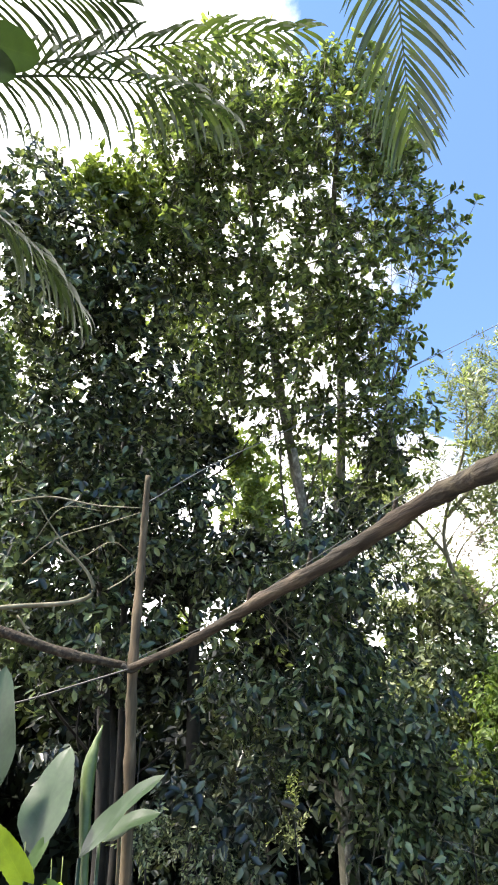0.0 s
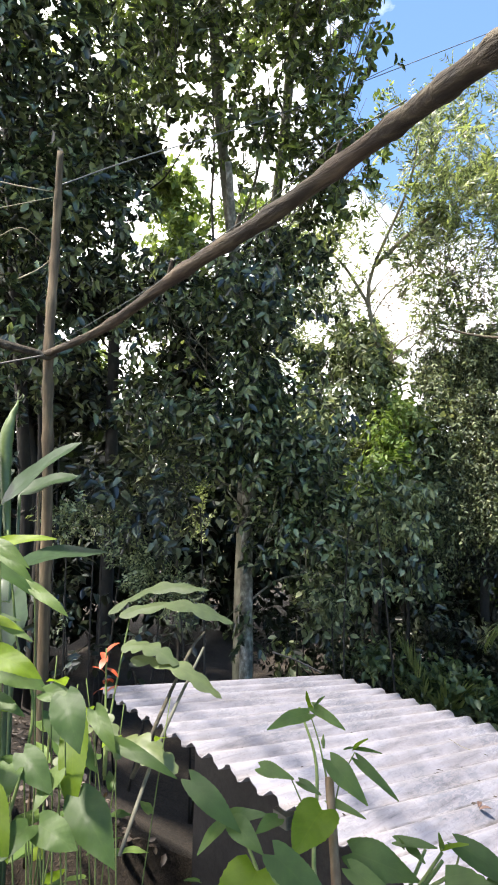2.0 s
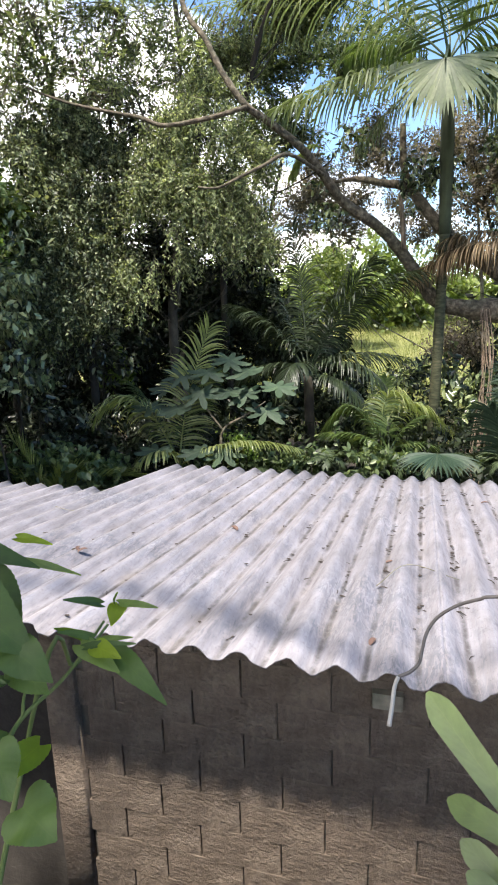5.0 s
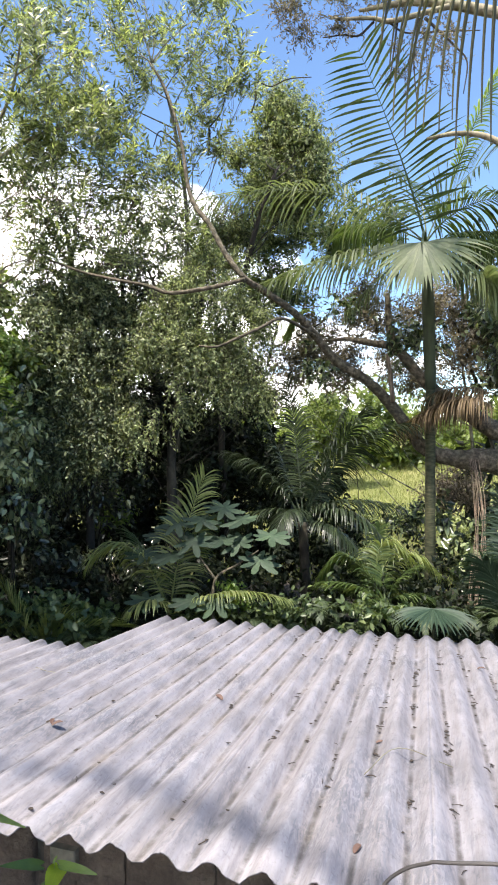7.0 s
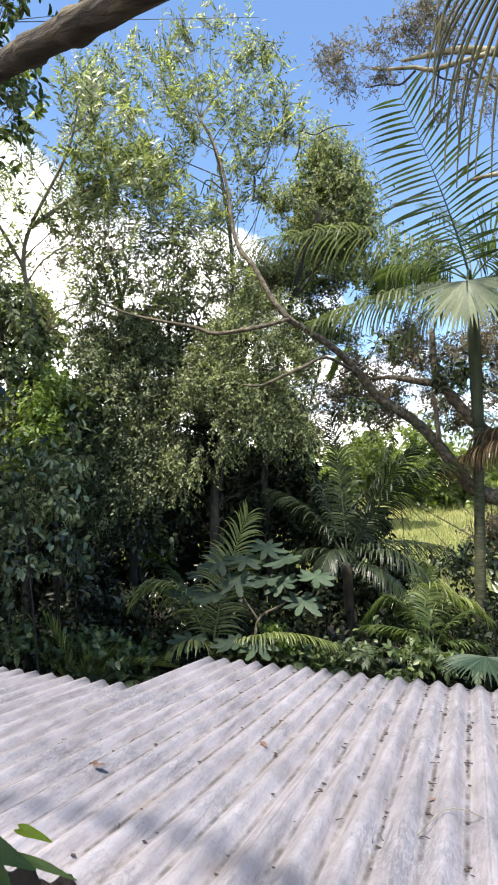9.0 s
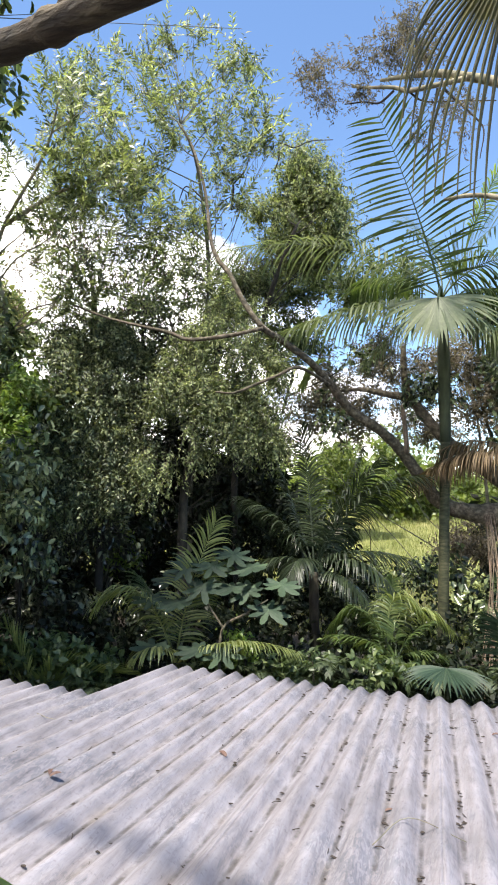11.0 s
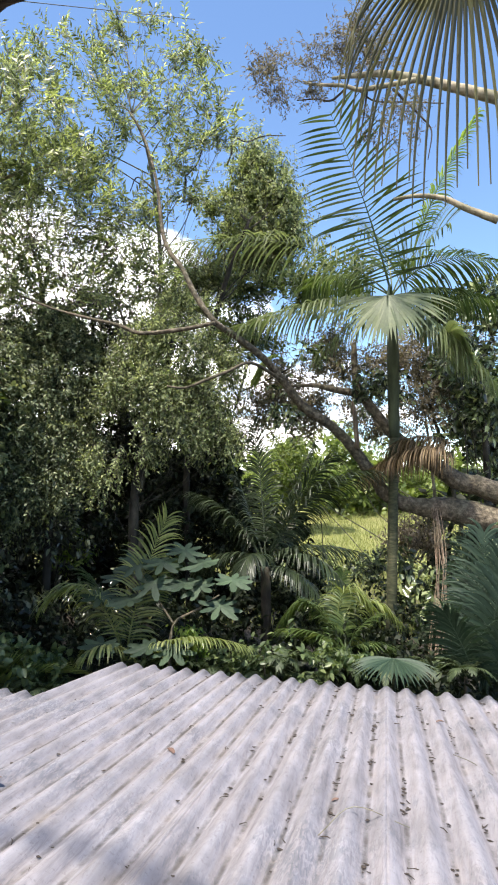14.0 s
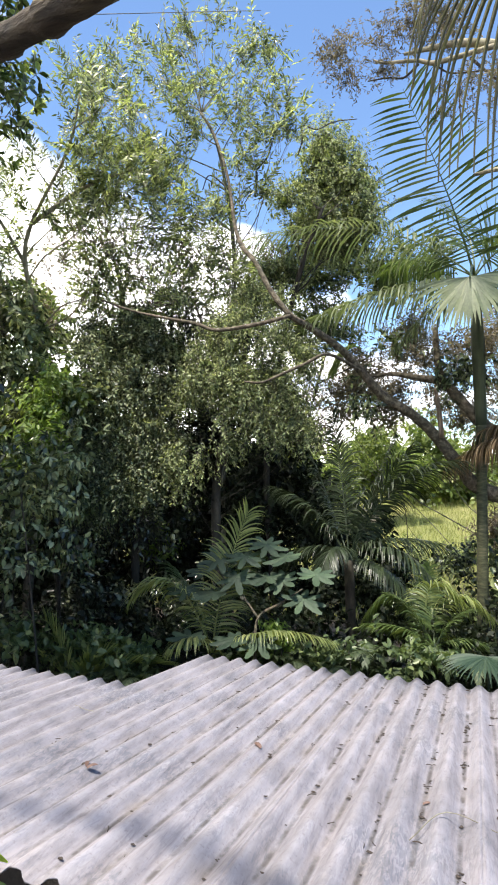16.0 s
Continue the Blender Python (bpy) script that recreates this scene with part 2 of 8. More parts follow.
def roof_material():
    m, t, b = material("weathered_fibre_cement")
    base, f1 = noise_ramp(t, 2.1, ((0.28, (0.165, 0.159, 0.177)), (0.5, (0.222, 0.213, 0.236)), (0.75, (0.284, 0.272, 0.298))), detail=8.0, rough=0.65)
    streak, f2 = noise_ramp(t, 16.0, ((0.30, (0.60, 0.58, 0.57)), (0.46, (0.92, 0.90, 0.885)), (0.56, (1.0, 1.0, 1.0)), (0.75, (1.14, 1.14, 1.15))), detail=7.0, rough=0.7, stretch=(1, 0.07, 1), distort=0.35)
    scrape, f4 = noise_ramp(t, 34.0, ((0.34, (0.70, 0.72, 0.76)), (0.48, (0.98, 0.98, 0.99)), (0.7, (1.08, 1.07, 1.05))), detail=5.0, rough=0.75, stretch=(1, 0.16, 1), distort=0.8)
    specks, f3 = noise_ramp(t, 55.0, ((0.30, (0.52, 0.49, 0.46)), (0.42, (1.0, 1.0, 1.0))), detail=4.0)
    c = mix(t, "MULTIPLY", 1.0, base, streak)
    c = mix(t, "MULTIPLY", 0.85, c, scrape)
    c = mix(t, "MULTIPLY", 0.5, c, specks)
    # dirt that has settled in broken lines along the troughs
    co = t.nodes.new("ShaderNodeTexCoord")
    sp = t.nodes.new("ShaderNodeSeparateXYZ")
    link(t, co.outputs["Object"], sp.inputs[0])
    wave = t.nodes.new("ShaderNodeMath")
    wave.operation = "MULTIPLY"
    wave.inputs[1].default_value = 2 * math.pi / 0.177
    link(t, sp.outputs[0], wave.inputs[0])
    cosine = t.nodes.new("ShaderNodeMath")
    cosine.operation = "COSINE"
    link(t, wave.outputs[0], cosine.inputs[0])
    trough = t.nodes.new("ShaderNodeMapRange")
    trough.inputs["From Min"].default_value, trough.inputs["From Max"].default_value = 0.84, 0.995
    link(t, cosine.outputs[0], trough.inputs["Value"])
    broken, f5 = noise_ramp(t, 5.0, ((0.36, (0.0,)), (0.60, (0.85,))), detail=7.0, rough=0.7, stretch=(1.4, 1, 1))
    amount = mix(t, "MULTIPLY", 1.0, trough.outputs[0], broken)
    c = mix(t, "MIX", amount, c, (0.048, 0.042, 0.04))
    # ochre stains beside the troughs, and weathered patches scratched open to the grey fibre
    wide = t.nodes.new("ShaderNodeMapRange")
    wide.inputs["From Min"].default_value, wide.inputs["From Max"].default_value = 0.1, 0.95
    link(t, cosine.outputs[0], wide.inputs["Value"])
    stain, f6 = noise_ramp(t, 2.6, ((0.50, (0.0,)), (0.66, (0.55,))), detail=6.0, stretch=(1.6, 0.8, 1))
    c = mix(t, "MIX", mix(t, "MULTIPLY", 1.0, wide.outputs[0], stain), c, mix(t, "MULTIPLY", 1.0, c, (0.96, 0.86, 0.70)))
    fibre, f7 = noise_ramp(t, 60.0, ((0.44, (0.0,)), (0.52, (1.0,))), detail=3.0, stretch=(0.75, 0.2, 1), distort=1.4)
    patch, f8 = noise_ramp(t, 1.5, ((0.50, (0.0,)), (0.62, (0.75,))), detail=4.0)
    c = mix(t, "MIX", mix(t, "MULTIPLY", 1.0, fibre, patch), c, mix(t, "MULTIPLY", 1.0, c, (0.62, 0.66, 0.70)))
    link(t, c, b.inputs["Base Color"])
    b.inputs["Roughness"].default_value = 0.8
    bump(t, b, f3, 0.25, 0.003)
    return m


def cement_material(name, a, b_, c, lumps=0.02):
    m, t, b = material(name)
    base, f1 = noise_ramp(t, 3.2, ((0.3, a), (0.52, b_), (0.75, c)), detail=8.0)
    grit, f2 = noise_ramp(t, 30.0, ((0.3, (0.72, 0.71, 0.7)), (0.6, (1.08, 1.07, 1.05))), detail=5.0, rough=0.7)
    rnd = t.nodes.new("ShaderNodeObjectInfo").outputs["Random"]
    rp = t.nodes.new("ShaderNodeValToRGB")
    rp.color_ramp.elements[0].color, rp.color_ramp.elements[1].color = (0.88, 0.88, 0.88, 1), (1.08, 1.06, 1.04, 1)
    link(t, rnd, rp.inputs[0])
    link(t, mix(t, "MULTIPLY", 1.0, mix(t, "MULTIPLY", 1.0, base, grit), rp.outputs[0]), b.inputs["Base Color"])
    b.inputs["Roughness"].default_value = 0.92
    bump(t, b, f2, 1.0, lumps)
    return m


def soil_material():
    m, t, b = material("leaf_litter_soil")
    base, f1 = noise_ramp(t, 1.4, ((0.35, (0.022, 0.017, 0.013)), (0.55, (0.042, 0.033, 0.025)), (0.75, (0.075, 0.062, 0.047))), detail=9.0)
    litter, f2 = noise_ramp(t, 34.0, ((0.38, (0.45, 0.42, 0.38)), (0.52, (1.0, 0.96, 0.9)), (0.68, (1.9, 1.75, 1.55))), detail=4.0, distort=1.2)
    co = t.nodes.new("ShaderNodeTexCoord")
    sp = t.nodes.new("ShaderNodeSeparateXYZ")
    link(t, co.outputs["Object"], sp.inputs[0])
    mr = t.nodes.new("ShaderNodeMapRange")
    mr.inputs["From Min"].default_value, mr.inputs["From Max"].default_value = 16.0, 26.0
    link(t, sp.outputs[1], mr.inputs["Value"])
    grass, f3 = noise_ramp(t, 0.5, ((0.3, (0.13, 0.15, 0.04)), (0.5, (0.21, 0.22, 0.07)), (0.75, (0.30, 0.28, 0.12))), detail=8.0)
    link(t, mix(t, "MIX", mr.outputs[0], mix(t, "MULTIPLY", 1.0, base, litter), grass), b.inputs["Base Color"])
    b.inputs["Roughness"].default_value = 0.95
    bump(t, b, f2, 0.9, 0.05)
    return m


def plain(name, colour, rough=0.6, metal=0.0):
    m, t, b = material(name)
    tone, f1 = noise_ramp(t, 24.0, ((0.3, tuple(0.8 * c for c in colour)), (0.7, tuple(min(1.0, 1.15 * c) for c in colour))))
    link(t, tone, b.inputs["Base Color"])
    b.inputs["Roughness"].default_value, b.inputs["Metallic"].default_value = rough, metal
    return m


ROOF = roof_material()
BLOCK = cement_material("rough_cement_block", (0.085, 0.063, 0.048), (0.155, 0.121, 0.094), (0.26, 0.212, 0.17), 0.03)
MORTAR = cement_material("dark_mortar", (0.07, 0.06, 0.05), (0.11, 0.098, 0.08), (0.16, 0.145, 0.12), 0.01)
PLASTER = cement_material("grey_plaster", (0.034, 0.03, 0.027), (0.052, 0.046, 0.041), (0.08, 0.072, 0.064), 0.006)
SOIL = soil_material()
TIMBER = bark_material("rafter_timber", (0.20, 0.165, 0.115), (0.31, 0.265, 0.195), (0.43, 0.38, 0.29), 14.0, (1, 0.15, 1), 0.003)
GREY_TIMBER = bark_material("grey_timber", (0.12, 0.11, 0.09), (0.18, 0.165, 0.14), (0.26, 0.24, 0.20), 14.0, (1, 0.15, 1), 0.003)
CABLE = plain("cable_brown_rubber", (0.10, 0.088, 0.08), 0.6)
CABLE_GREY = plain("cable_grey_end", (0.34, 0.32, 0.29), 0.6)
WIRE = plain("wire_grey", (0.13, 0.135, 0.13), 0.55, 0.5)
DEBRIS = plain("roof_debris", (0.042, 0.032, 0.026), 0.9)
DEAD_LEAF = plain("dead_leaf_brown", (0.10, 0.058, 0.045), 0.7)
RED_BRACT = plain("red_bract", (0.36, 0.06, 0.022), 0.5)


# ---- builders ----
def part(name, verts, faces, mat, parent=None, label="", smooth=True):
    """One mesh object, in world metres, under a thing or a part (or on its own)."""
    me = bpy.data.meshes.new(name)
    me.from_pydata([tuple(v) for v in verts], [], [tuple(f) for f in faces])
    return finish(name, me, mat, parent, label, smooth)


def finish(name, me, mat, parent, label, smooth):
    me.update()
    if smooth:
        me.polygons.foreach_set("use_smooth", np.ones(len(me.polygons), dtype=bool))
    me.materials.append(mat)
    ob = new(name, me)
    if parent:
        ob.parent = parent
        if parent.type == "EMPTY":
            ob.matrix_parent_inverse = Matrix.Translation(-parent.location)
    if label:
        ob["label"] = label
    return ob


def quads(name, V, Q, mat, parent=None, label="", smooth=False):
    """A mesh of quads only, from arrays."""
    V, Q = np.asarray(V, np.float32), np.asarray(Q, np.int32)
    me = bpy.data.meshes.new(name)
    me.vertices.add(len(V))
    me.vertices.foreach_set("co", V.ravel())
    me.loops.add(Q.size)
    me.loops.foreach_set("vertex_index", Q.ravel())
    me.polygons.add(len(Q))
    me.polygons.foreach_set("loop_start", np.arange(0, Q.size, 4, dtype=np.int32))
    me.polygons.foreach_set("loop_total", np.full(len(Q), 4, dtype=np.int32))
    me.validate()
    return finish(name, me, mat, parent, label, smooth)


def thing(name, at, label, category, group="", kind=""):
    ob = new(name)
    ob.location = at
    ob.empty_display_size = 0.1
    return tagged(ob, label, category, group, kind)


def unit(a):
    return a / np.maximum(np.linalg.norm(a, axis=-1, keepdims=True), 1e-9)


def curve(points, n):
    """A smooth line through the points, n steps to each span."""
    p = np.asarray(points, float)
    p = np.vstack([2 * p[0] - p[1], p, 2 * p[-1] - p[-2]])
    out = []
    for i in range(1, len(p) - 2):
        for k in range(n):
            t = k / n
            a, b, c, d = p[i - 1:i + 3]
            out.append(0.5 * (2 * b + (c - a) * t + (2 * a - 5 * b + 4 * c - d) * t * t + (3 * b - a - 3 * c + d) * t ** 3))
    out.append(p[-2])
    return np.array(out)


def tube(points, radii, sides=8, n=5, wobble=0.0, seed=0):
    """Vertices and quads of a round, closed limb whose radius runs from one end to the other."""
    rng = np.random.RandomState(seed)
    c = curve(points, n) if len(points) > 2 else np.linspace(points[0], points[-1], n + 1)
    m = len(c)
    r = np.interp(np.linspace(0, 1, m), np.linspace(0, 1, len(radii)), radii)
    d = unit(np.gradient(c, axis=0))
    ref = np.where(np.abs(d[:, 2:3]) > 0.95, np.array([[1.0, 0, 0]]), np.array([[0, 0, 1.0]]))
    s = unit(np.cross(d, ref))
    u = np.cross(s, d)
    V = []
    for i in range(m):
        for k in range(sides):
            a = 2 * math.pi * k / sides
            V.append(c[i] + (s[i] * math.cos(a) + u[i] * math.sin(a)) * r[i] * (1 + wobble * rng.uniform(-1, 1)))
    Q = [(i * sides + k, i * sides + (k + 1) % sides, (i + 1) * sides + (k + 1) % sides, (i + 1) * sides + k) for i in range(m - 1) for k in range(sides)]
    V += [c[0], c[-1]]
    a, b = len(V) - 2, len(V) - 1
    Q += [(a, (k + 1) % sides, k) for k in range(sides)]
    Q += [(b, (m - 1) * sides + k, (m - 1) * sides + (k + 1) % sides) for k in range(sides)]
    return V, Q


def limb(name, points, radii, mat, parent=None, label="", sides=8, n=5, wobble=0.06, seed=0):
    V, Q = tube([tuple(p) for p in points], radii, sides, n, wobble, seed)
    return part(name, V, Q, mat, parent, label)


def join(pieces):
    V, F = [], []
    for v, f in pieces:
        k = len(V)
        V += [tuple(p) for p in v]
        F += [tuple(i + k for i in q) for q in f]
    return V, F


def leaves(P, D, N, S, wide=0.5, fold=0.08, droop=0.12, small=False, belly=0.30):
    """Arrays of vertices and quads: one folded, drooping leaf at each place, of six corners or, where small, of four."""
    D = unit(D)
    side = unit(np.cross(D, N))
    N = np.cross(side, D)
    S = S[:, None]
    w = wide * 0.5
    if small:
        corners = [P, P + S * (D * 0.45 + side * w + N * fold), P + S * (D - N * droop), P + S * (D * 0.45 - side * w + N * fold)]
        V = np.stack(corners, 1).reshape(-1, 3)
        return V, np.arange(len(V)).reshape(-1, 4)
    b, e = belly, min(0.86, belly + 0.4)
    corners = [P, P + S * (D * b + side * w + N * fold), P + S * (D * e + side * w * 0.8 + N * (fold - droop * 0.45)), P + S * (D - N * droop),
               P + S * (D * e - side * w * 0.8 + N * (fold - droop * 0.45)), P + S * (D * b - side * w + N * fold)]
    V = np.stack(corners, 1).reshape(-1, 3)
    k = np.arange(len(P))[:, None] * 6
    Q = np.concatenate([k + np.array([[0, 1, 2, 3]]), k + np.array([[0, 3, 4, 5]])], 1).reshape(-1, 4)
    return V, Q


def spray(rng, lobes, density, per_twig, twig, size, hang=0.25, gap=-0.2, up=0.25, shell=0.5, spread=0.9, flatten=0.55, deep=0.7, out=0.45, habit="mixed"):
    """Twigs with leaves in a crown of rounded lobes (x, y, z, radius, height radius): places, ways, normals and sizes of the leaves, and the twigs' ends.
    habit: mixed; whorl (leaves round the twig's end); feather (two rows in one plane); drape (leaves hanging from trailing twigs)."""
    P, D, N, S, A, B = [], [], [], [], [], []
    for x, y, z, r, h in lobes:
        n = int(density * 4 * math.pi * (r * r * h) ** (2 / 3)) + 4
        v = unit(rng.normal(size=(n, 3)))
        ragged = 1 + 0.26 * np.sin(3.3 * v[:, :1] + 5.1 * x + 1.7 * z) * np.sin(2.9 * v[:, 2:] + 4.3 * y) + 0.16 * np.sin(7.1 * v[:, :1] - 3.7 * z) * np.sin(6.3 * v[:, 2:] + 2.9 * x)
        c = np.array([x, y, z]) + v * ragged * np.array([r, r * deep, h]) * (rng.uniform(0, 1, (n, 1)) ** shell) * rng.uniform(0.75, 1.2, (n, 1))
        g = np.sin(c[:, 0] * 2.9 + 1.3) * np.sin(c[:, 1] * 2.6 + c[:, 2]) + np.sin(c[:, 2] * 3.7 + 0.5) * np.sin(c[:, 0] * 1.7 - c[:, 1] * 2.2) + 0.5 * np.sin(c[:, 0] * 6.1) * np.sin(c[:, 2] * 5.3 + c[:, 1] * 4.1)
        keep = g > gap + rng.normal(0, 0.15, n)
        c, v = c[keep], v[keep]
        n = len(c)
        if not n:
            continue
        way = unit(v * 0.8 + rng.normal(0, 0.55, (n, 3)) + np.array([0, 0, up - hang]))
        length = twig * rng.uniform(0.6, 1.3, (n, 1))
        A.append(c - way * length * 0.5)
        B.append(c + way * length * 0.5)
        m = per_twig
        t = (np.arange(m) + rng.uniform(0, 1, (n, m))) / m
        turn = rng.normal(size=(n, m, 3))
        turn -= (turn * way[:, None]).sum(-1, keepdims=True) * way[:, None]
        nn = unit(np.array([0, 0, 1.0]) * flatten + v[:, None] * out + rng.normal(0, 0.5, (n, m, 3)))
        if habit == "whorl":
            t = 0.72 + 0.3 * t
            d = unit(way[:, None] * rng.uniform(0.15, 0.9, (n, m, 1)) + unit(turn) + np.array([0, 0, -0.15]))
            nn = unit(way[:, None] + 0.6 * np.array([0, 0, 1.0]) + rng.normal(0, 0.3, (n, m, 3)))
        elif habit == "feather":
            s = unit(np.cross(way, unit(rng.normal(0, 0.5, (n, 3)) + np.array([0, -0.35, 0.8]))))
            sign = np.where(np.arange(m) % 2, 1.0, -1.0)[None, :, None]
            d = unit(way[:, None] * 0.75 + s[:, None] * sign * spread + rng.normal(0, 0.16, (n, m, 3)) + np.array([0, 0, -0.3 * hang]))
            nn = unit(np.cross(s, way)[:, None] + rng.normal(0, 0.3, (n, m, 3)))
        elif habit == "drape":
            d = unit(np.array([0, 0, -0.55]) + v[:, None] * 0.35 + unit(turn) * spread)
            nn = unit(v[:, None] * 0.6 + np.array([0, -0.1, 0.8]) + rng.normal(0, 0.5, (n, m, 3)))
        else:
            d = unit(way[:, None] * 0.55 + unit(turn) * spread + np.array([0, 0, -0.35 * hang]))
        p = A[-1][:, None] + way[:, None] * length[:, None] * t[..., None]
        P.append(p.reshape(-1, 3))
        D.append(d.reshape(-1, 3))
        N.append(nn.reshape(-1, 3))
        S.append((size * rng.uniform(0.6, 1.25, (n, m))).ravel())
    return np.vstack(P), np.vstack(D), np.vstack(N), np.concatenate(S), np.vstack(A), np.vstack(B)


def sticks(A, B, r):
    """Thin three-sided twigs from A to B."""
    d = unit(B - A)
    s = unit(np.cross(d, np.array([0.31, 0.52, 0.79])))
    u = np.cross(s, d)
    ring = [s, -0.5 * s + 0.87 * u, -0.5 * s - 0.87 * u]
    V = np.stack([A + q * r for q in ring] + [B + q * r * 0.4 for q in ring], 1).reshape(-1, 3)
    k = np.arange(len(A))[:, None] * 6
    Q = np.concatenate([k + np.array([[i, (i + 1) % 3, 3 + (i + 1) % 3, 3 + i]]) for i in range(3)], 1).reshape(-1, 4)
    return V, Q


def crown(parent, lobes, mat, seed, density, per_twig, twig, size, wide=0.5, name="crown", label="", stems=None, stem_r=0.006, small=False, belly=0.30, **how):
    rng = np.random.RandomState(seed)
    P, D, N, S, A, B = spray(rng, lobes, density, per_twig, twig, size, **how)
    V, Q = leaves(P, D, N, S, wide, small=small, belly=belly)
    ob = quads(name, V, Q, mat, parent, label)
    if stems:
        V, Q = sticks(A, B, stem_r)
        tagged(quads("branchwork", V, Q, stems, parent), kind="stuff")
    return ob


def boughs(parent, spine, lobes, mat, r0, seed, name="limb"):
    """A rising, curved limb from the spine to each lobe's middle, with side shoots."""
    rng = np.random.RandomState(seed)
    s = curve(spine, 6)
    for x, y, z, r, h in lobes:
        c = np.array([x, y, z])
        flat = np.linalg.norm(s[:, :2] - c[:2], axis=1)
        cost = np.linalg.norm(s - c, axis=1) + 1.6 * np.abs(s[:, 2] - (c[2] - 0.9 * flat - 0.2))
        a = s[int(np.argmin(cost))]
        gap = np.linalg.norm(c - a)
        if gap < 0.3:
            continue
        r1 = r0 * min(1.0, 0.35 + 0.3 * r)
        mid = a * 0.45 + c * 0.55 + rng.normal(0, 0.07 * gap, 3) + np.array([0, 0, -0.12 * gap])
        pieces = [tube([a, (a + mid) / 2 + rng.normal(0, 0.03 * gap, 3), mid, (mid + c) / 2 + rng.normal(0, 0.04 * gap, 3), c], [r1, r1 * 0.8, r1 * 0.6, r1 * 0.4, r1 * 0.2], 6, 4, 0.08, seed)]
        for k in range(5):
            tip = c + unit(rng.normal(size=3) + np.array([0, 0, 0.5])) * np.array([r, r, h]) * 0.85
            root = mid + (c - mid) * rng.uniform(0, 1)
            pieces.append(tube([root, (root + tip) / 2 + rng.normal(0, 0.1, 3) * r, tip], [r1 * 0.3, r1 * 0.18, 0.004], 5, 4, 0.05, seed + k))
        part(name, *join(pieces), mat, parent)


def frond(parent, base, bow, tip, leaflet, mat, stalk, count=46, wide=0.045, sag=0.35, seed=0, start=0.16, angle=58, vee=0.25, name="frond", label="", r=0.016, bend=1.0, fall=0.0):
    """A feather palm leaf: a curved stalk from base past bow to tip, with hanging leaflets on both sides."""
    rng = np.random.RandomState(seed)
    b, w, e = np.array(base, float), np.array(bow, float), np.array(tip, float)
    t = np.linspace(0, 1, 25)[:, None]
    spine = (1 - t) ** 2 * b + 2 * t * (1 - t) * w + t * t * e
    Vs, Fs = tube([tuple(p) for p in spine[::3]], [r, r * 0.75, r * 0.3, r * 0.12], 5, 2, 0.0, seed)
    V, F = [tuple(v) for v in Vs], [tuple(f) for f in Fs]
    way = unit(np.gradient(spine, axis=0))
    for i in range(count):
        s = start + (1 - start) * (i + 0.5) / count
        j = s * 24
        lo = min(int(j), 23)
        p = spine[lo] + (spine[lo + 1] - spine[lo]) * (j - lo)
        d = way[lo]
        side = unit(np.cross(d, np.array([0, 0.4, 1.0])) + 1e-6)
        up = np.cross(side, d)
        q = (s - start) / (1 - start)
        length = leaflet * (0.45 + 1.0 * math.sin(math.pi * min(1.0, 0.22 + 0.72 * q)) * 0.62) * rng.uniform(0.88, 1.08)
        a = radians(angle * (1 - (0.55 - fall) * q) + rng.uniform(-5, 5))
        for sgn in (-1, 1):
            out = unit(d * math.cos(a) + side * sgn * math.sin(a) + up * vee + rng.normal(0, 0.05, 3))
            k0 = len(V)
            pos = p.copy()
            flat = unit(np.cross(out, up) + rng.normal(0, 0.12, 3))
            steps = 5
            droop = sag * rng.uniform(0.75, 1.3)
            for k in range(steps + 1):
                f = k / steps
                half = wide * 0.5 * (0.35 + 1.3 * f * (1 - f) * 2) * (1 - f ** 4) + 0.0008
                V.append(tuple(pos + flat * half))
                V.append(tuple(pos - flat * half))
                out = unit(out + np.array([0, 0, -droop * bend * (0.2 + f) / steps * 2]))
                pos = pos + out * length / steps
            F += [(k0 + 2 * k, k0 + 2 * k + 1, k0 + 2 * k + 3, k0 + 2 * k + 2) for k in range(steps)]
    ob = part(name, V, F, mat, parent, label, smooth=False)
    return ob


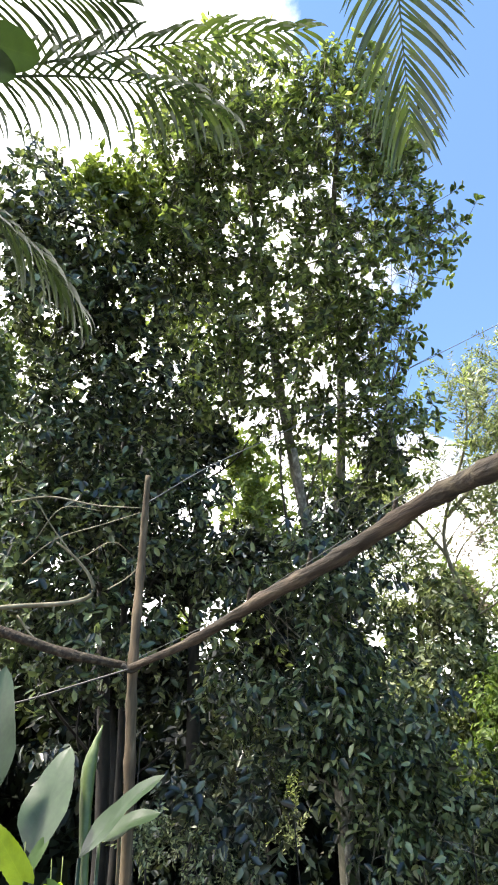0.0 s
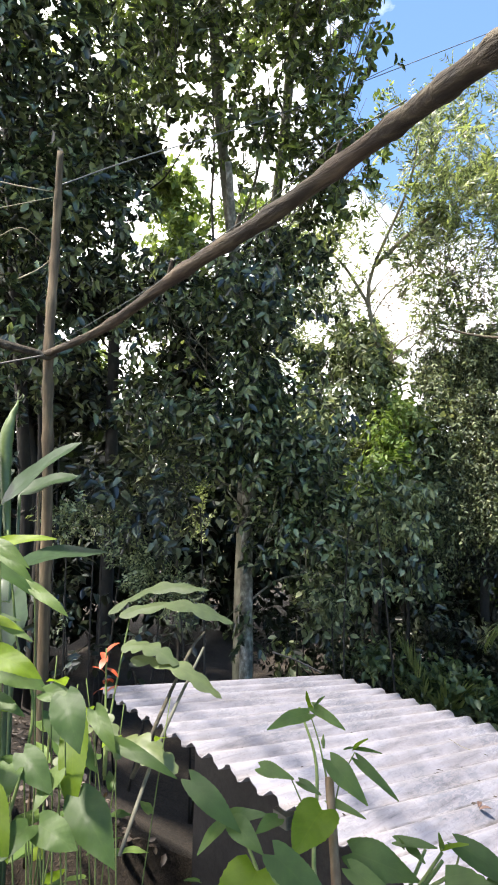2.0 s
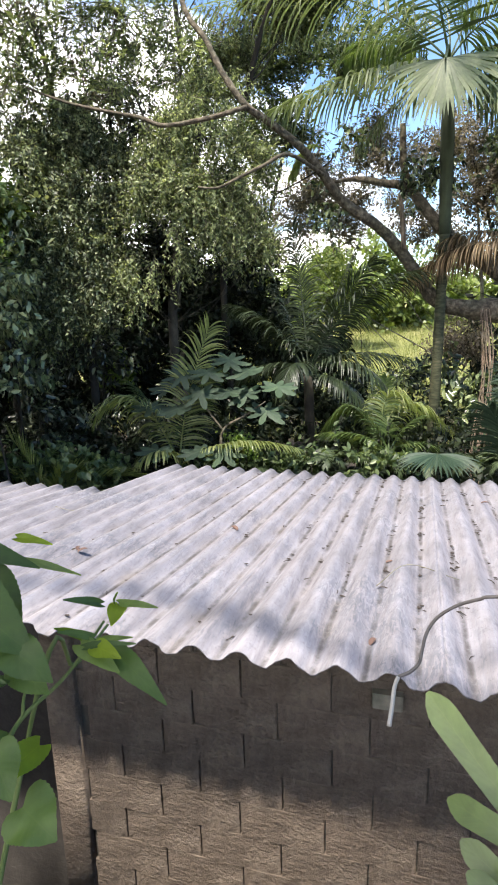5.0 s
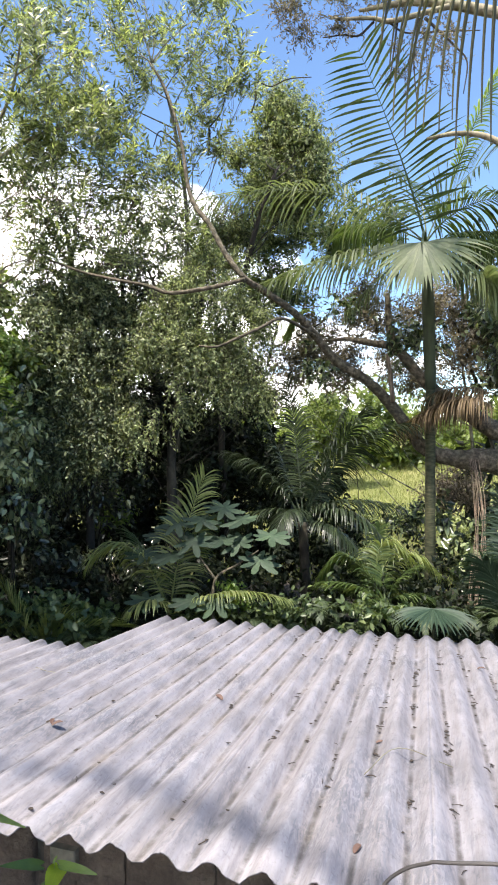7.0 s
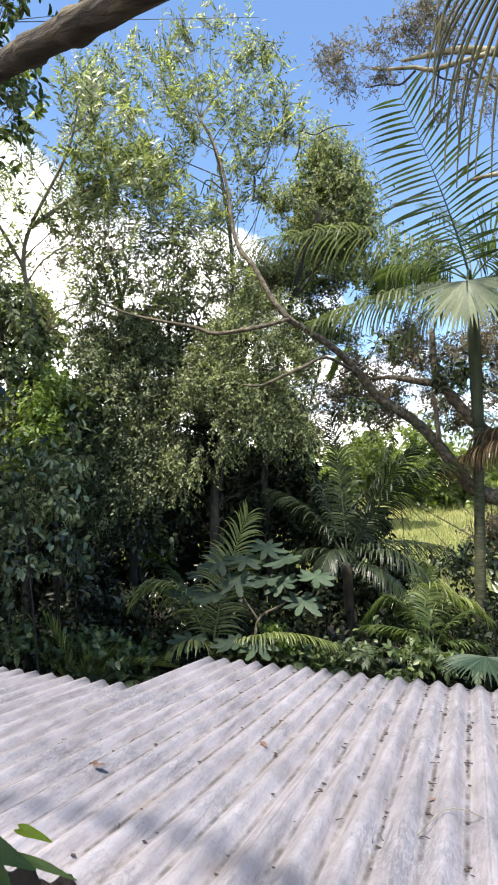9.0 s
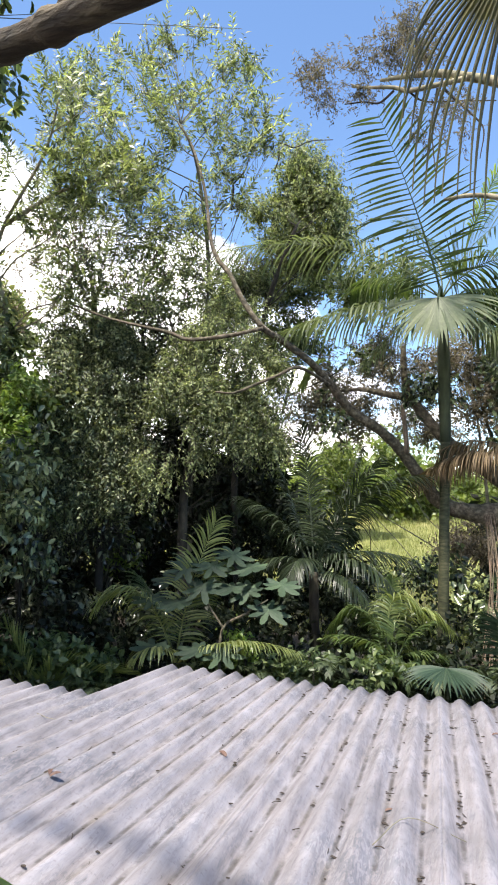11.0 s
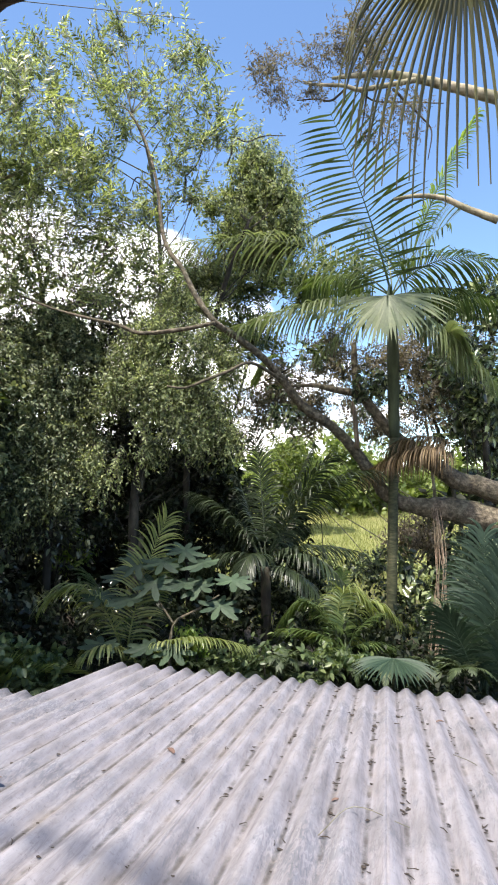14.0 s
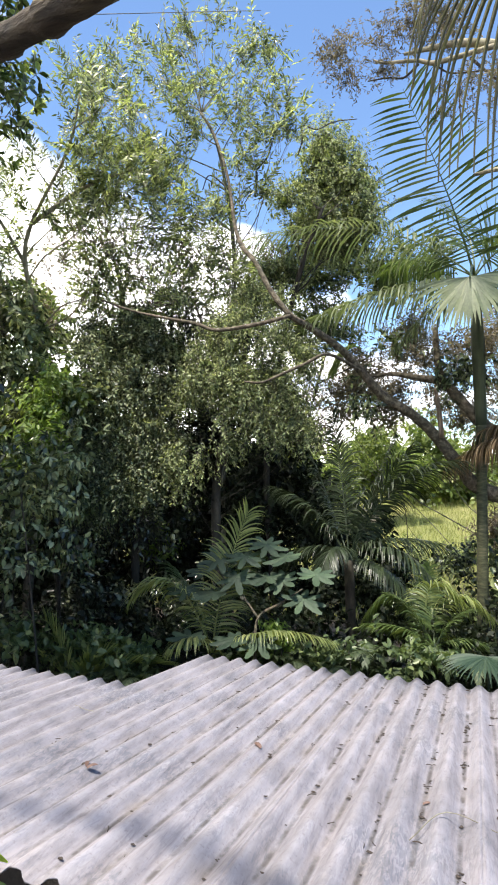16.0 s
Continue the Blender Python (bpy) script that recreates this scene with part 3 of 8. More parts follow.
def blade(name, base, tip, width, mat, parent, bow=0.12, kind="heart", face=(0, 0, 1), label="", ripple=0.0, cup=0.12, seed=0):
    """One broad leaf with a midrib, from its stalk end to its tip; face is the way its upper side looks."""
    rng = np.random.RandomState(seed)
    b, e = np.array(base, float), np.array(tip, float)
    L = np.linalg.norm(e - b)
    d = (e - b) / L
    f = np.array(face, float)
    s = unit(np.cross(d, f))
    f = np.cross(s, d)
    rows, cols = (27 if kind in ("lobed", "heart") else 13), 9
    V = []
    ph = rng.uniform(0, 6)
    for i in range(rows):
        t = i / (rows - 1)
        if kind == "heart":
            half = (t + 0.02) ** 0.42 * (1 - t) ** 1.05 * 1.78 * (1.0 + 0.022 * (1 if i % 2 else -1) + 0.05 * math.sin(7 * t + ph))
            back = 0.13
        elif kind == "paddle":
            half = min(1.0, (t * 3.4) ** 0.6) * (1 - t ** 3.2) ** 0.75
            back = 0.0
        else:
            half = (t + 0.02) ** 0.5 * (1 - t) ** 0.6 * 1.75
            back = 0.0
        if kind == "strap":
            half = (0.8 + 0.35 * t) * (1 - max(0.0, (t - 0.72) / 0.28) ** 2.2 * 0.9)
        if kind == "spear":
            half = (0.30 + 0.95 * t) * (1 - t) ** 0.55 * (1.0 + 0.10 * math.sin(22 * t))
        if kind == "lobed":
            half = (t + 0.02) ** 0.4 * (1 - t) ** 0.5 * 1.5 * (0.42 + 0.58 * abs(math.sin(4.5 * math.pi * t + 0.4 * math.sin(ph))) ** 0.7)
        half = half * width * 0.5 + 0.001
        for j in range(cols):
            u = j / (cols - 1) * 2 - 1
            lift = bow * L * math.sin(math.pi * t) + cup * abs(u) * half * 1.2 + ripple * half * math.sin(9 * t + ph + u) * abs(u) + 0.006 * width * math.cos(12 * math.pi * (t - 0.25 * abs(u)))
            V.append(tuple(b + d * (L * t - back * L * (1 - t) ** 4 * abs(u)) + s * u * half + f * lift))
    F = [(i * cols + j, i * cols + j + 1, (i + 1) * cols + j + 1, (i + 1) * cols + j) for i in range(rows - 1) for j in range(cols - 1)]
    ob = part(name, V, F, mat, parent, label)
    uv = ob.data.uv_layers.new(name="leaf")
    k = np.empty(len(ob.data.loops), dtype=np.int32)
    ob.data.loops.foreach_get("vertex_index", k)
    uv.data.foreach_set("uv", np.stack([(k % cols) / (cols - 1), (k // cols) / (rows - 1)], 1).astype(np.float32).ravel())
    return ob


def fan_frond(parent, hub, bend, length, count, mat, seed=0, wide=0.05, name="frond", label="", turn=0.0):
    """A frond that arches over from the hub and breaks down at the bend: its leaflets spread from there like an open fan."""
    rng = np.random.RandomState(seed)
    h, c = np.array(hub, float), np.array(bend, float)
    o = unit((c - h) * np.array([1, 1, 0]))
    o = unit(o * math.cos(turn) + np.array([-o[1], o[0], 0]) * math.sin(turn))
    side = np.array([-o[1], o[0], 0.0])
    V, F = [], []
    for i in range(count):
        a = radians(-100 + 200 * (i + rng.uniform(0.3, 0.7)) / count)
        q = math.cos(a)
        way = unit(side * math.sin(a) + o * 0.30 * q + np.array([0, 0, 0.12 - 1.05 * max(0.0, q) ** 1.2]))
        pos, n = c + o * 0.22 * q + np.array([0, 0, -0.06 * q * q]) - o * 0.1, 7
        flat = unit(np.cross(way, o * 0.75 + np.array([0, 0, 0.65])) + rng.normal(0, 0.06, 3))
        k0, size = len(V), length * rng.uniform(0.86, 1.06) * (0.80 + 0.2 * abs(math.sin(a)))
        for k in range(n + 1):
            f = k / n
            half = wide * 0.5 * (0.55 + 1.1 * f * (1 - f) * 2) * (1 - f ** 3) + 0.001
            V += [tuple(pos + flat * half), tuple(pos - flat * half)]
            way = unit(way + np.array([0, 0, -0.03 - 0.16 * f]))
            pos = pos + way * size / n
        F += [(k0 + 2 * k, k0 + 2 * k + 1, k0 + 2 * k + 3, k0 + 2 * k + 2) for k in range(n)]
    v, f = tube([tuple(h), tuple((h + c) / 2 + np.array([0, 0, 0.16])), tuple(c), tuple(c + o * 0.24 - np.array([0, 0, 0.09]))], [0.03, 0.024, 0.018, 0.006], 6, 5)
    V2, F2 = join([(V, F), (v, f)])
    return part(name, V2, F2, mat, parent, label, smooth=False)


def fan_leaf(parent, hub, axis, face, length, spread, count, mat, seed=0, joined=0.42, droop=0.5, label=""):
    """A pleated fan palm blade: ribs spread from the hub about the axis, joined near it and split into hanging tips."""
    rng = np.random.RandomState(seed)
    h, a = np.array(hub, float), unit(np.array(axis, float))
    side = unit(np.cross(a, np.array(face, float)))
    f_ = np.cross(side, a)
    step = radians(spread) / count
    V, F = [], []
    for i in range(count):
        w = (i + 0.5 - count / 2) * step
        way = a * math.cos(w) + side * math.sin(w) + f_ * 0.10 * math.cos(w)
        L = length * (1 - 0.45 * (abs(w) / radians(spread / 2)) ** 2) * rng.uniform(0.9, 1.08)
        pos, n, k0 = h.copy(), 12, len(V)
        drop = droop * rng.uniform(0.8, 1.25)
        cut = joined * rng.uniform(0.9, 1.1)
        for k in range(n + 1):
            f = k / n
            flat = unit(np.cross(way, f_))
            half = min(f, cut) * L * math.tan(step / 2) * 1.02 * max(0.0, 1 - max(0.0, (f - cut) / (1 - cut)) ** 0.75) + 0.0012
            V += [tuple(pos + flat * half - f_ * half * 0.35), tuple(pos + f_ * half * 0.35), tuple(pos - flat * half - f_ * half * 0.35)]
            way = unit(way + np.array([0, 0, -drop * max(0.0, f - 0.15) ** 1.2 / n * 4]))
            pos = pos + way * L / n
        for k in range(n):
            b = k0 + 3 * k
            F += [(b, b + 1, b + 4, b + 3), (b + 1, b + 2, b + 5, b + 4)]
    return part("fan_leaf", V, F, mat, parent, label, smooth=False)

# ---- ground ----
def step(a, b, v):
    k = min(1.0, max(0.0, (v - a) / (b - a)))
    return k * k * (3 - 2 * k)


def ground_z(x, y):
    """A bank behind the shed on which one stands, the flat shed yard, and a meadow that rises far off."""
    yard = step(-1.35, -0.45, y) if x > -4.3 else step(-2.0, 3.0, y)
    z = 2.1 * (1 - yard)
    z += 3.2 * step(24, 48, y) * step(-22, -8, x) + 2.5 * step(50, 140, y)
    z += 4.0 * step(-20, -60, x)
    z += 0.06 * noise.noise((x * 0.7, y * 0.7, 0.0)) + 0.02 * noise.noise((x * 3.1, y * 3.1, 4.0))
    return z


def build_ground():
    xs = sorted(set([round(v, 3) for v in np.arange(-14, 8, 0.25)] + [-900, -500, -250, -120, -70, -45, -30, -22, -18, 10, 14, 20, 30, 50, 90, 160, 300, 600, 900]))
    ys = sorted(set([round(v, 3) for v in np.arange(-6, 16, 0.25)] + [-900, -400, -150, -60, -25, -12, -8] + list(range(17, 60, 2)) + [70, 90, 120, 180, 300, 550, 900]))
    V = [(x, y, ground_z(x, y)) for y in ys for x in xs]
    n = len(xs)
    Q = [(j * n + i, j * n + i + 1, (j + 1) * n + i + 1, (j + 1) * n + i) for j in range(len(ys) - 1) for i in range(n - 1)]
    tagged(quads("ground", V, Q, SOIL, smooth=True), "brown leaf-littered soil bank with far grassy meadow", "ground", kind="structure")


build_ground()

# ---- shed: block walls under a corrugated roof that falls away from the bank ----
PITCH, SLOPE, EAVE = 0.177, -0.1199, 2.3


def roof_z(y):
    return EAVE + SLOPE * y


def box(x0, x1, y0, y1, z0, z1, r=0.006):
    """Vertices and faces of a box with softened upright edges."""
    ring = [(x0 + r, y0), (x1 - r, y0), (x1, y0 + r), (x1, y1 - r), (x1 - r, y1), (x0 + r, y1), (x0, y1 - r), (x0, y0 + r)]
    V = [(x, y, z) for z in (z0, z1) for x, y in ring]
    F = [(k, (k + 1) % 8, 8 + (k + 1) % 8, 8 + k) for k in range(8)] + [tuple(range(7, -1, -1)), tuple(range(8, 16))]
    return V, F


def sheet(parent, first, waves, y0, y1, lift, seed):
    """One corrugated sheet, 6 mm thick, from wave trough to wave trough, slightly uneven and chipped along its lower edge."""
    rng = np.random.RandomState(seed)
    per, rows = 12, 15
    cols = waves * per + 1
    skew = rng.uniform(-0.006, 0.006)
    V = []
    for face in (0.0, -0.007):
        for i in range(rows):
            for j in range(cols):
                w = j / per
                x = first * PITCH + w * PITCH
                chip = (0.006 * math.sin(j * 1.7 + seed) + 0.004 * rng.uniform(-1, 1)) if i in (0, rows - 1) else 0.0
                y = y0 + (y1 - y0) * i / (rows - 1) + skew + chip
                z = roof_z(y) + 0.0255 * (1 - math.cos(2 * math.pi * x / PITCH)) + lift + face
                z += 0.004 * math.sin(1.3 * y) * math.sin(0.14 * x / PITCH)
                V.append((x, y, z))
    n = rows * cols
    F = []
    for i in range(rows - 1):
        for j in range(cols - 1):
            a = i * cols + j
            F += [(a, a + 1, a + cols + 1, a + cols), (n + a, n + a + cols, n + a + cols + 1, n + a + 1)]
    for j in range(cols - 1):
        a, b = j, (rows - 1) * cols + j
        F += [(a, n + a, n + a + 1, a + 1), (b, b + 1, n + b + 1, n + b)]
    for i in range(rows - 1):
        a, b = i * cols, i * cols + cols - 1
        F += [(a, a + cols, n + a + cols, n + a), (b, n + b, n + b + cols, b + cols)]
    return part("corrugated_sheet", V, F, ROOF, parent)


shed = thing("shed", (-0.5, 2.0, 0.0), "rough cement-block shed with pale weathered corrugated roof", "shed")
roof = part("roof", *box(-4.25, 3.6, 0.47, 0.53, roof_z(0.47) - 0.075, roof_z(0.47) - 0.012), TIMBER, shed, "pale corrugated fibre-cement sheets on timber purlins", smooth=False)
for y, x in ((1.2, -4.25), (2.3, -4.25), (3.6, -2.5)):
    part("purlin", *box(x, 3.6, y, y + 0.06, roof_z(y) - 0.075, roof_z(y) - 0.012), TIMBER, roof, smooth=False)
k = 0
for first in (-24.5, -19.5):
    sheet(roof, first, 5, 0.0, 2.55, 0.0, k)
    k += 1
for first in (-14.5, -9.5, -4.5, 0.5, 5.5, 10.5, 15.5):
    sheet(roof, first, 5, 0.0, 3.96, 0.0, k)
    k += 1

part("wall", *box(-1.68, 3.5, 0.415, 0.54, 0.0, 2.15), MORTAR, shed, smooth=False)
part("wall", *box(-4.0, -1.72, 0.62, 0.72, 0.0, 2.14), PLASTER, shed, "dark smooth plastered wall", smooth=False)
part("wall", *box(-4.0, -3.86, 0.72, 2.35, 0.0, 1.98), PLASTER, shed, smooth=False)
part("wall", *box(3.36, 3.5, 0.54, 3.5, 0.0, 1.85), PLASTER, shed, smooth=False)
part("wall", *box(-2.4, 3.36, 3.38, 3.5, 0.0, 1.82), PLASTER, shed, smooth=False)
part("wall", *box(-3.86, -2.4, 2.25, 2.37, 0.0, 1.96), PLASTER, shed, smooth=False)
part("pillar", *box(-1.76, -1.585, 0.372, 0.56, 0.0, 2.15, 0.012), BLOCK, shed, "narrow cement pillar")
for x in (-1.424, -0.112, 1.20, 2.52, -2.74):
    part("rafter_end", *box(x - 0.062, x + 0.062, 0.36, 0.5, 1.935, 2.005), GREY_TIMBER, shed, smooth=False)

# ---- standing pole with its rail, stakes and wires ----
def knotty(name, points, radii, mat, seed, knots, parent=None, label="", sides=12, n=8):
    """A rough pole with swollen knots along it."""
    V, F = tube(points, radii, sides, n, 0.05, seed)
    rng = np.random.RandomState(seed)
    V = np.array(V)
    c = curve(points, n) if len(points) > 2 else np.linspace(points[0], points[-1], n + 1)
    r = np.interp(np.linspace(0, 1, len(c)), np.linspace(0, 1, len(radii)), radii)
    for i in range(len(c)):
        f = i / (len(c) - 1)
        swell = sum(0.22 * math.exp(-((f - q) / 0.012) ** 2) for q in knots)
        ring = slice(i * sides, (i + 1) * sides)
        V[ring] = c[i] + (V[ring] - c[i]) * (1 + swell)
    ob = part(name, V, F, mat, parent, label)
    return ob


pole = thing("wooden_pole", (-4.05, -0.62, 1.2), "slim weathered wooden pole standing on the bank", "pole")
knotty("shaft", [(-4.02, -0.50, 1.0), (-4.03, -0.55, 2.4), (-4.029, -0.590, 3.761), (-4.043, -0.630, 4.667), (-4.101, -0.607, 5.438), (-4.023, -0.635, 6.141)], [0.040, 0.038, 0.035, 0.034, 0.031, 0.022], POLE_WOOD, 3, [0.2, 0.33, 0.47, 0.55, 0.62, 0.7, 0.78, 0.9], pole, n=14)
limb("lashing", [(-4.016, -0.722, 4.701), (-3.999, -0.658, 4.667), (-3.973, -0.598, 4.696)], [0.018, 0.02, 0.016], BARK_DARK, pole, "dark cord lashing")

rail = tagged(knotty("rail", [(-4.019, -0.664, 4.687), (-3.362, -0.544, 4.747), (-2.364, -0.596, 4.788), (-1.838, -0.572, 4.831), (-1.278, -0.568, 4.891), (-0.903, -0.682, 4.830), (-0.574, -0.782, 4.779)] + [(0.95, -1.28, 4.55)], [0.022, 0.027, 0.031, 0.032, 0.033, 0.034, 0.037, 0.04], RAIL_WOOD, 5, [0.16, 0.28, 0.36, 0.44, 0.52, 0.6, 0.69, 0.8], n=16), "rough knotty wooden bough used as a rail", "rail")
for k, (f, r) in enumerate(((0.30, 0.012), (0.44, 0.014), (0.62, 0.013), (0.75, 0.011))):
    a = np.array(curve([(-4.02, -0.66, 4.69), (-2.36, -0.60, 4.79), (-1.28, -0.57, 4.89), (0.95, -1.28, 4.55)], 20)[int(f * 60)])
    limb("branch_stub", [tuple(a), tuple(a + np.array([0.03, -0.01, 0.045])), tuple(a + np.array([0.05, -0.015, 0.075]))], [r, r * 0.8, r * 0.6], RAIL_WOOD, rail, "cut branch stub", sides=7)
side = tagged(knotty("crosspiece", [(-4.343, -1.917, 4.996), (-4.323, -1.486, 4.912), (-4.266, -1.069, 4.798), (-4.153, -0.631, 4.718)], [0.034, 0.036, 0.034, 0.026], RAIL_WOOD, 6, [0.3, 0.7]), "weathered wooden crosspiece tied to the pole", "pole")
vine = tagged(limb("bent_vine", [(-4.529, -1.772, 5.049), (-4.477, -1.420, 5.115), (-4.394, -1.046, 5.166), (-4.336, -0.890, 5.237), (-4.312, -0.933, 5.363), (-4.306, -1.071, 5.494), (-4.306, -1.210, 5.582)], [0.018, 0.018, 0.016, 0.016, 0.013, 0.01, 0.006], BARK_PALE), "bare bent woody vine stem", "vine")
for i, (pts_, r) in enumerate((([(-4.461, -1.558, 5.891), (-4.389, -1.288, 5.966), (-4.326, -0.943, 5.939), (-4.221, -0.602, 5.943)], 0.008), ([(-4.587, -1.378, 5.463), (-4.485, -1.177, 5.667), (-4.364, -0.869, 5.798), (-4.212, -0.555, 5.925)], 0.006), ([(-4.491, -1.028, 5.554), (-4.462, -1.240, 5.764), (-4.416, -1.409, 5.951), (-4.407, -1.548, 6.014)], 0.007), ([(-4.578, -1.356, 5.082), (-4.583, -1.211, 4.935), (-4.557, -0.998, 4.828)], 0.009), ([(-4.391, -0.761, 5.296), (-4.314, -0.617, 5.406), (-4.228, -0.512, 5.556)], 0.006), ([(-4.538, -1.138, 5.483), (-4.470, -0.946, 5.560), (-4.377, -0.759, 5.678), (-4.357, -0.567, 5.562)], 0.005), ([(-4.526, -1.334, 5.631), (-4.400, -1.187, 5.895), (-4.328, -0.892, 5.901)], 0.005))):
    tagged(limb("bare_twig", pts_, [r, r * 0.8, r * 0.4], BARK_PALE, sides=5, seed=i), "thin bare dry twig in the thicket", "twig", "bare twigs")


def wire(name, points, r, mat, label):
    return tagged(limb(name, points, [r, r], mat, sides=5, n=8, wobble=0.0), label, "wire", "overhead wires")


wire("overhead_wire", [(-4.117, -0.585, 5.957), (-4.581, 0.238, 6.709), (-4.872, 1.771, 7.867), (-4.787, 3.351, 9.048), (-4.224, 5.037, 10.191), (-3.199, 7.567, 11.856)], 0.006, WIRE, "thin grey wire strung from the pole top")
wire("overhead_wire", [(-4.204, -1.609, 4.399), (-4.152, -1.300, 4.469), (-4.068, -0.979, 4.574), (-3.968, -0.693, 4.668)], 0.006, CABLE, "thin dark wire tied to the pole")
wire("overhead_wire", [(-3.936, -0.635, 4.743), (-2.702, -0.622, 4.774), (-2.189, -0.599, 4.839), (-1.774, -0.587, 4.883), (-1.404, -0.604, 4.932), (-1.116, -0.625, 4.907)], 0.0022, WIRE, "thin wire running above the wooden rail")
wire("overhead_wire", [(-4.733, 2.003, 2.254), (-4.696, 2.314, 2.131), (-4.577, 2.543, 2.004)], 0.008, CABLE, "thin dark wire behind the shed roof")


# ---- trees ----
def tree(name, label, spine, radii, bark, lobes, leaf, seed, extra=(), limb_r=0.05, group="", **how):
    t = thing(name, (spine[0][0], spine[0][1], ground_z(spine[0][0], spine[0][1])), label, "tree", group)
    foot = (spine[0][0], spine[0][1], ground_z(spine[0][0], spine[0][1]) - 0.1)
    line = [foot] + [p for p in spine if p[2] > foot[2] + 0.4]
    limb("trunk", line, radii, bark, t, sides=10, seed=seed)
    boughs(t, line, lobes, bark, limb_r, seed)
    crown(t, lobes, leaf, seed, **how)
    return t


A_LOBES = [(-4.60, -0.12, 12.68, 0.96, 0.86), (-3.82, 1.79, 12.21, 1.03, 1.22), (-3.56, 2.47, 11.84, 0.56, 0.65), (-4.64, 0.74, 12.11, 1.21, 1.21), (-3.87, 3.13, 10.66, 0.49, 0.44), (-4.39, 2.49, 10.81, 1.15, 1.33), (-5.52, 1.03, 10.64, 1.58, 1.32), (-4.83, 2.87, 9.49, 0.80, 1.10), (-5.75, 1.72, 9.38, 1.26, 0.92), (-5.08, 3.17, 8.01, 0.68, 0.68), (-5.60, 2.35, 8.60, 0.98, 0.49), (-5.19, 0.00, 11.89, 0.92, 0.92), (-3.72, 1.35, 12.67, 0.57, 0.57), (-5.80, 0.04, 10.97, 0.98, 0.98)]
broadleaf = tree("broadleaf_tree", "tall broadleaf tree with glossy dark leaves and grey trunk", [(-7.838, 4.003, 3.254), (-7.744, 3.951, 5.731), (-7.475, 3.441, 7.640), (-7.081, 2.865, 9.025), (-6.516, 2.279, 10.214), (-5.735, 1.569, 11.356), (-4.755, 0.714, 12.375)], [0.13, 0.12, 0.11, 0.10, 0.085, 0.07, 0.05, 0.03], BARK_GREY, A_LOBES, LEAF_BIG, 11, limb_r=0.04, density=21, per_twig=9, twig=0.45, size=0.125, wide=0.46, hang=0.05, gap=-0.8, deep=0.8, shell=0.4, up=0.45, habit="whorl", belly=0.42, stems=BARK_GREY)
limb("trunk", [(-7.695, 3.940, 5.982), (-7.075, 3.808, 7.869), (-6.435, 3.525, 9.207), (-5.614, 2.985, 10.560), (-4.833, 2.385, 11.559), (-3.893, 1.864, 12.363)], [0.09, 0.085, 0.075, 0.065, 0.05, 0.025], BARK_GREY, broadleaf, seed=12)

B_LOBES = [(-5.89, -1.86, 10.82, 0.52, 0.56), (-6.48, -1.29, 9.41, 0.97, 0.97), (-6.09, -0.35, 9.72, 0.98, 0.82), (-6.45, 0.06, 8.38, 1.09, 0.70), (-6.84, -1.00, 8.01, 0.85, 1.00), (-6.84, -0.43, 6.95, 1.03, 0.66), (-6.96, -0.96, 6.19, 0.71, 0.85), (-6.50, 0.56, 7.02, 0.73, 0.66), (-6.66, -0.16, 5.38, 0.88, 0.68), (-6.27, -1.81, 10.10, 0.67, 0.67), (-6.03, -1.07, 10.26, 0.75, 0.59)]
tree("broadleaf_tree", "dense dark broadleaf tree in the shade", [(-8.493, 0.685, 3.565), (-8.218, 0.269, 6.712), (-7.588, -0.087, 8.376), (-6.643, -0.509, 9.866), (-5.955, -1.143, 10.698)], [0.1, 0.09, 0.085, 0.075, 0.05, 0.03], BARK_SHADED, B_LOBES, LEAF_IVY, 21, limb_r=0.04, density=32, per_twig=9, twig=0.45, size=0.12, wide=0.48, hang=0.2, gap=-0.9, deep=0.9, shell=0.4, habit="whorl", belly=0.4)
tree("broadleaf_tree", "bright green leafy treetop lit from behind", [(-8.823, 0.966, 4.542), (-7.508, 0.114, 9.196), (-6.301, -0.504, 10.808), (-5.943, -0.706, 11.170)], [0.06, 0.05, 0.04, 0.02], BARK_SHADED, [(-5.80, -0.81, 11.31, 0.77, 0.63), (-5.92, -0.36, 11.11, 0.54, 0.45), (-5.82, -1.18, 11.35, 0.45, 0.36), (-7.27, -0.74, 9.80, 0.36, 0.36), (-7.34, -0.16, 9.53, 0.36, 0.32)], LEAF_BRIGHT, 22, limb_r=0.025, density=24, per_twig=12, twig=0.35, size=0.12, wide=0.5, gap=-0.3)
tree("vine_draped_tree", "small tree draped in fresh green climbing leaves", [(-5.895, -1.389, 4.369), (-5.540, -1.759, 6.205), (-5.095, -1.907, 7.137), (-4.794, -1.892, 7.592)], [0.06, 0.05, 0.03, 0.02], BARK_DARK, [(-4.86, -1.91, 7.50, 0.26, 0.40), (-5.24, -1.81, 6.87, 0.32, 0.52), (-5.04, -1.78, 7.21, 0.20, 0.34)], LEAF_UNDER, 23, limb_r=0.02, density=42, per_twig=10, twig=0.25, size=0.085, wide=0.5, hang=0.6, gap=-0.4)

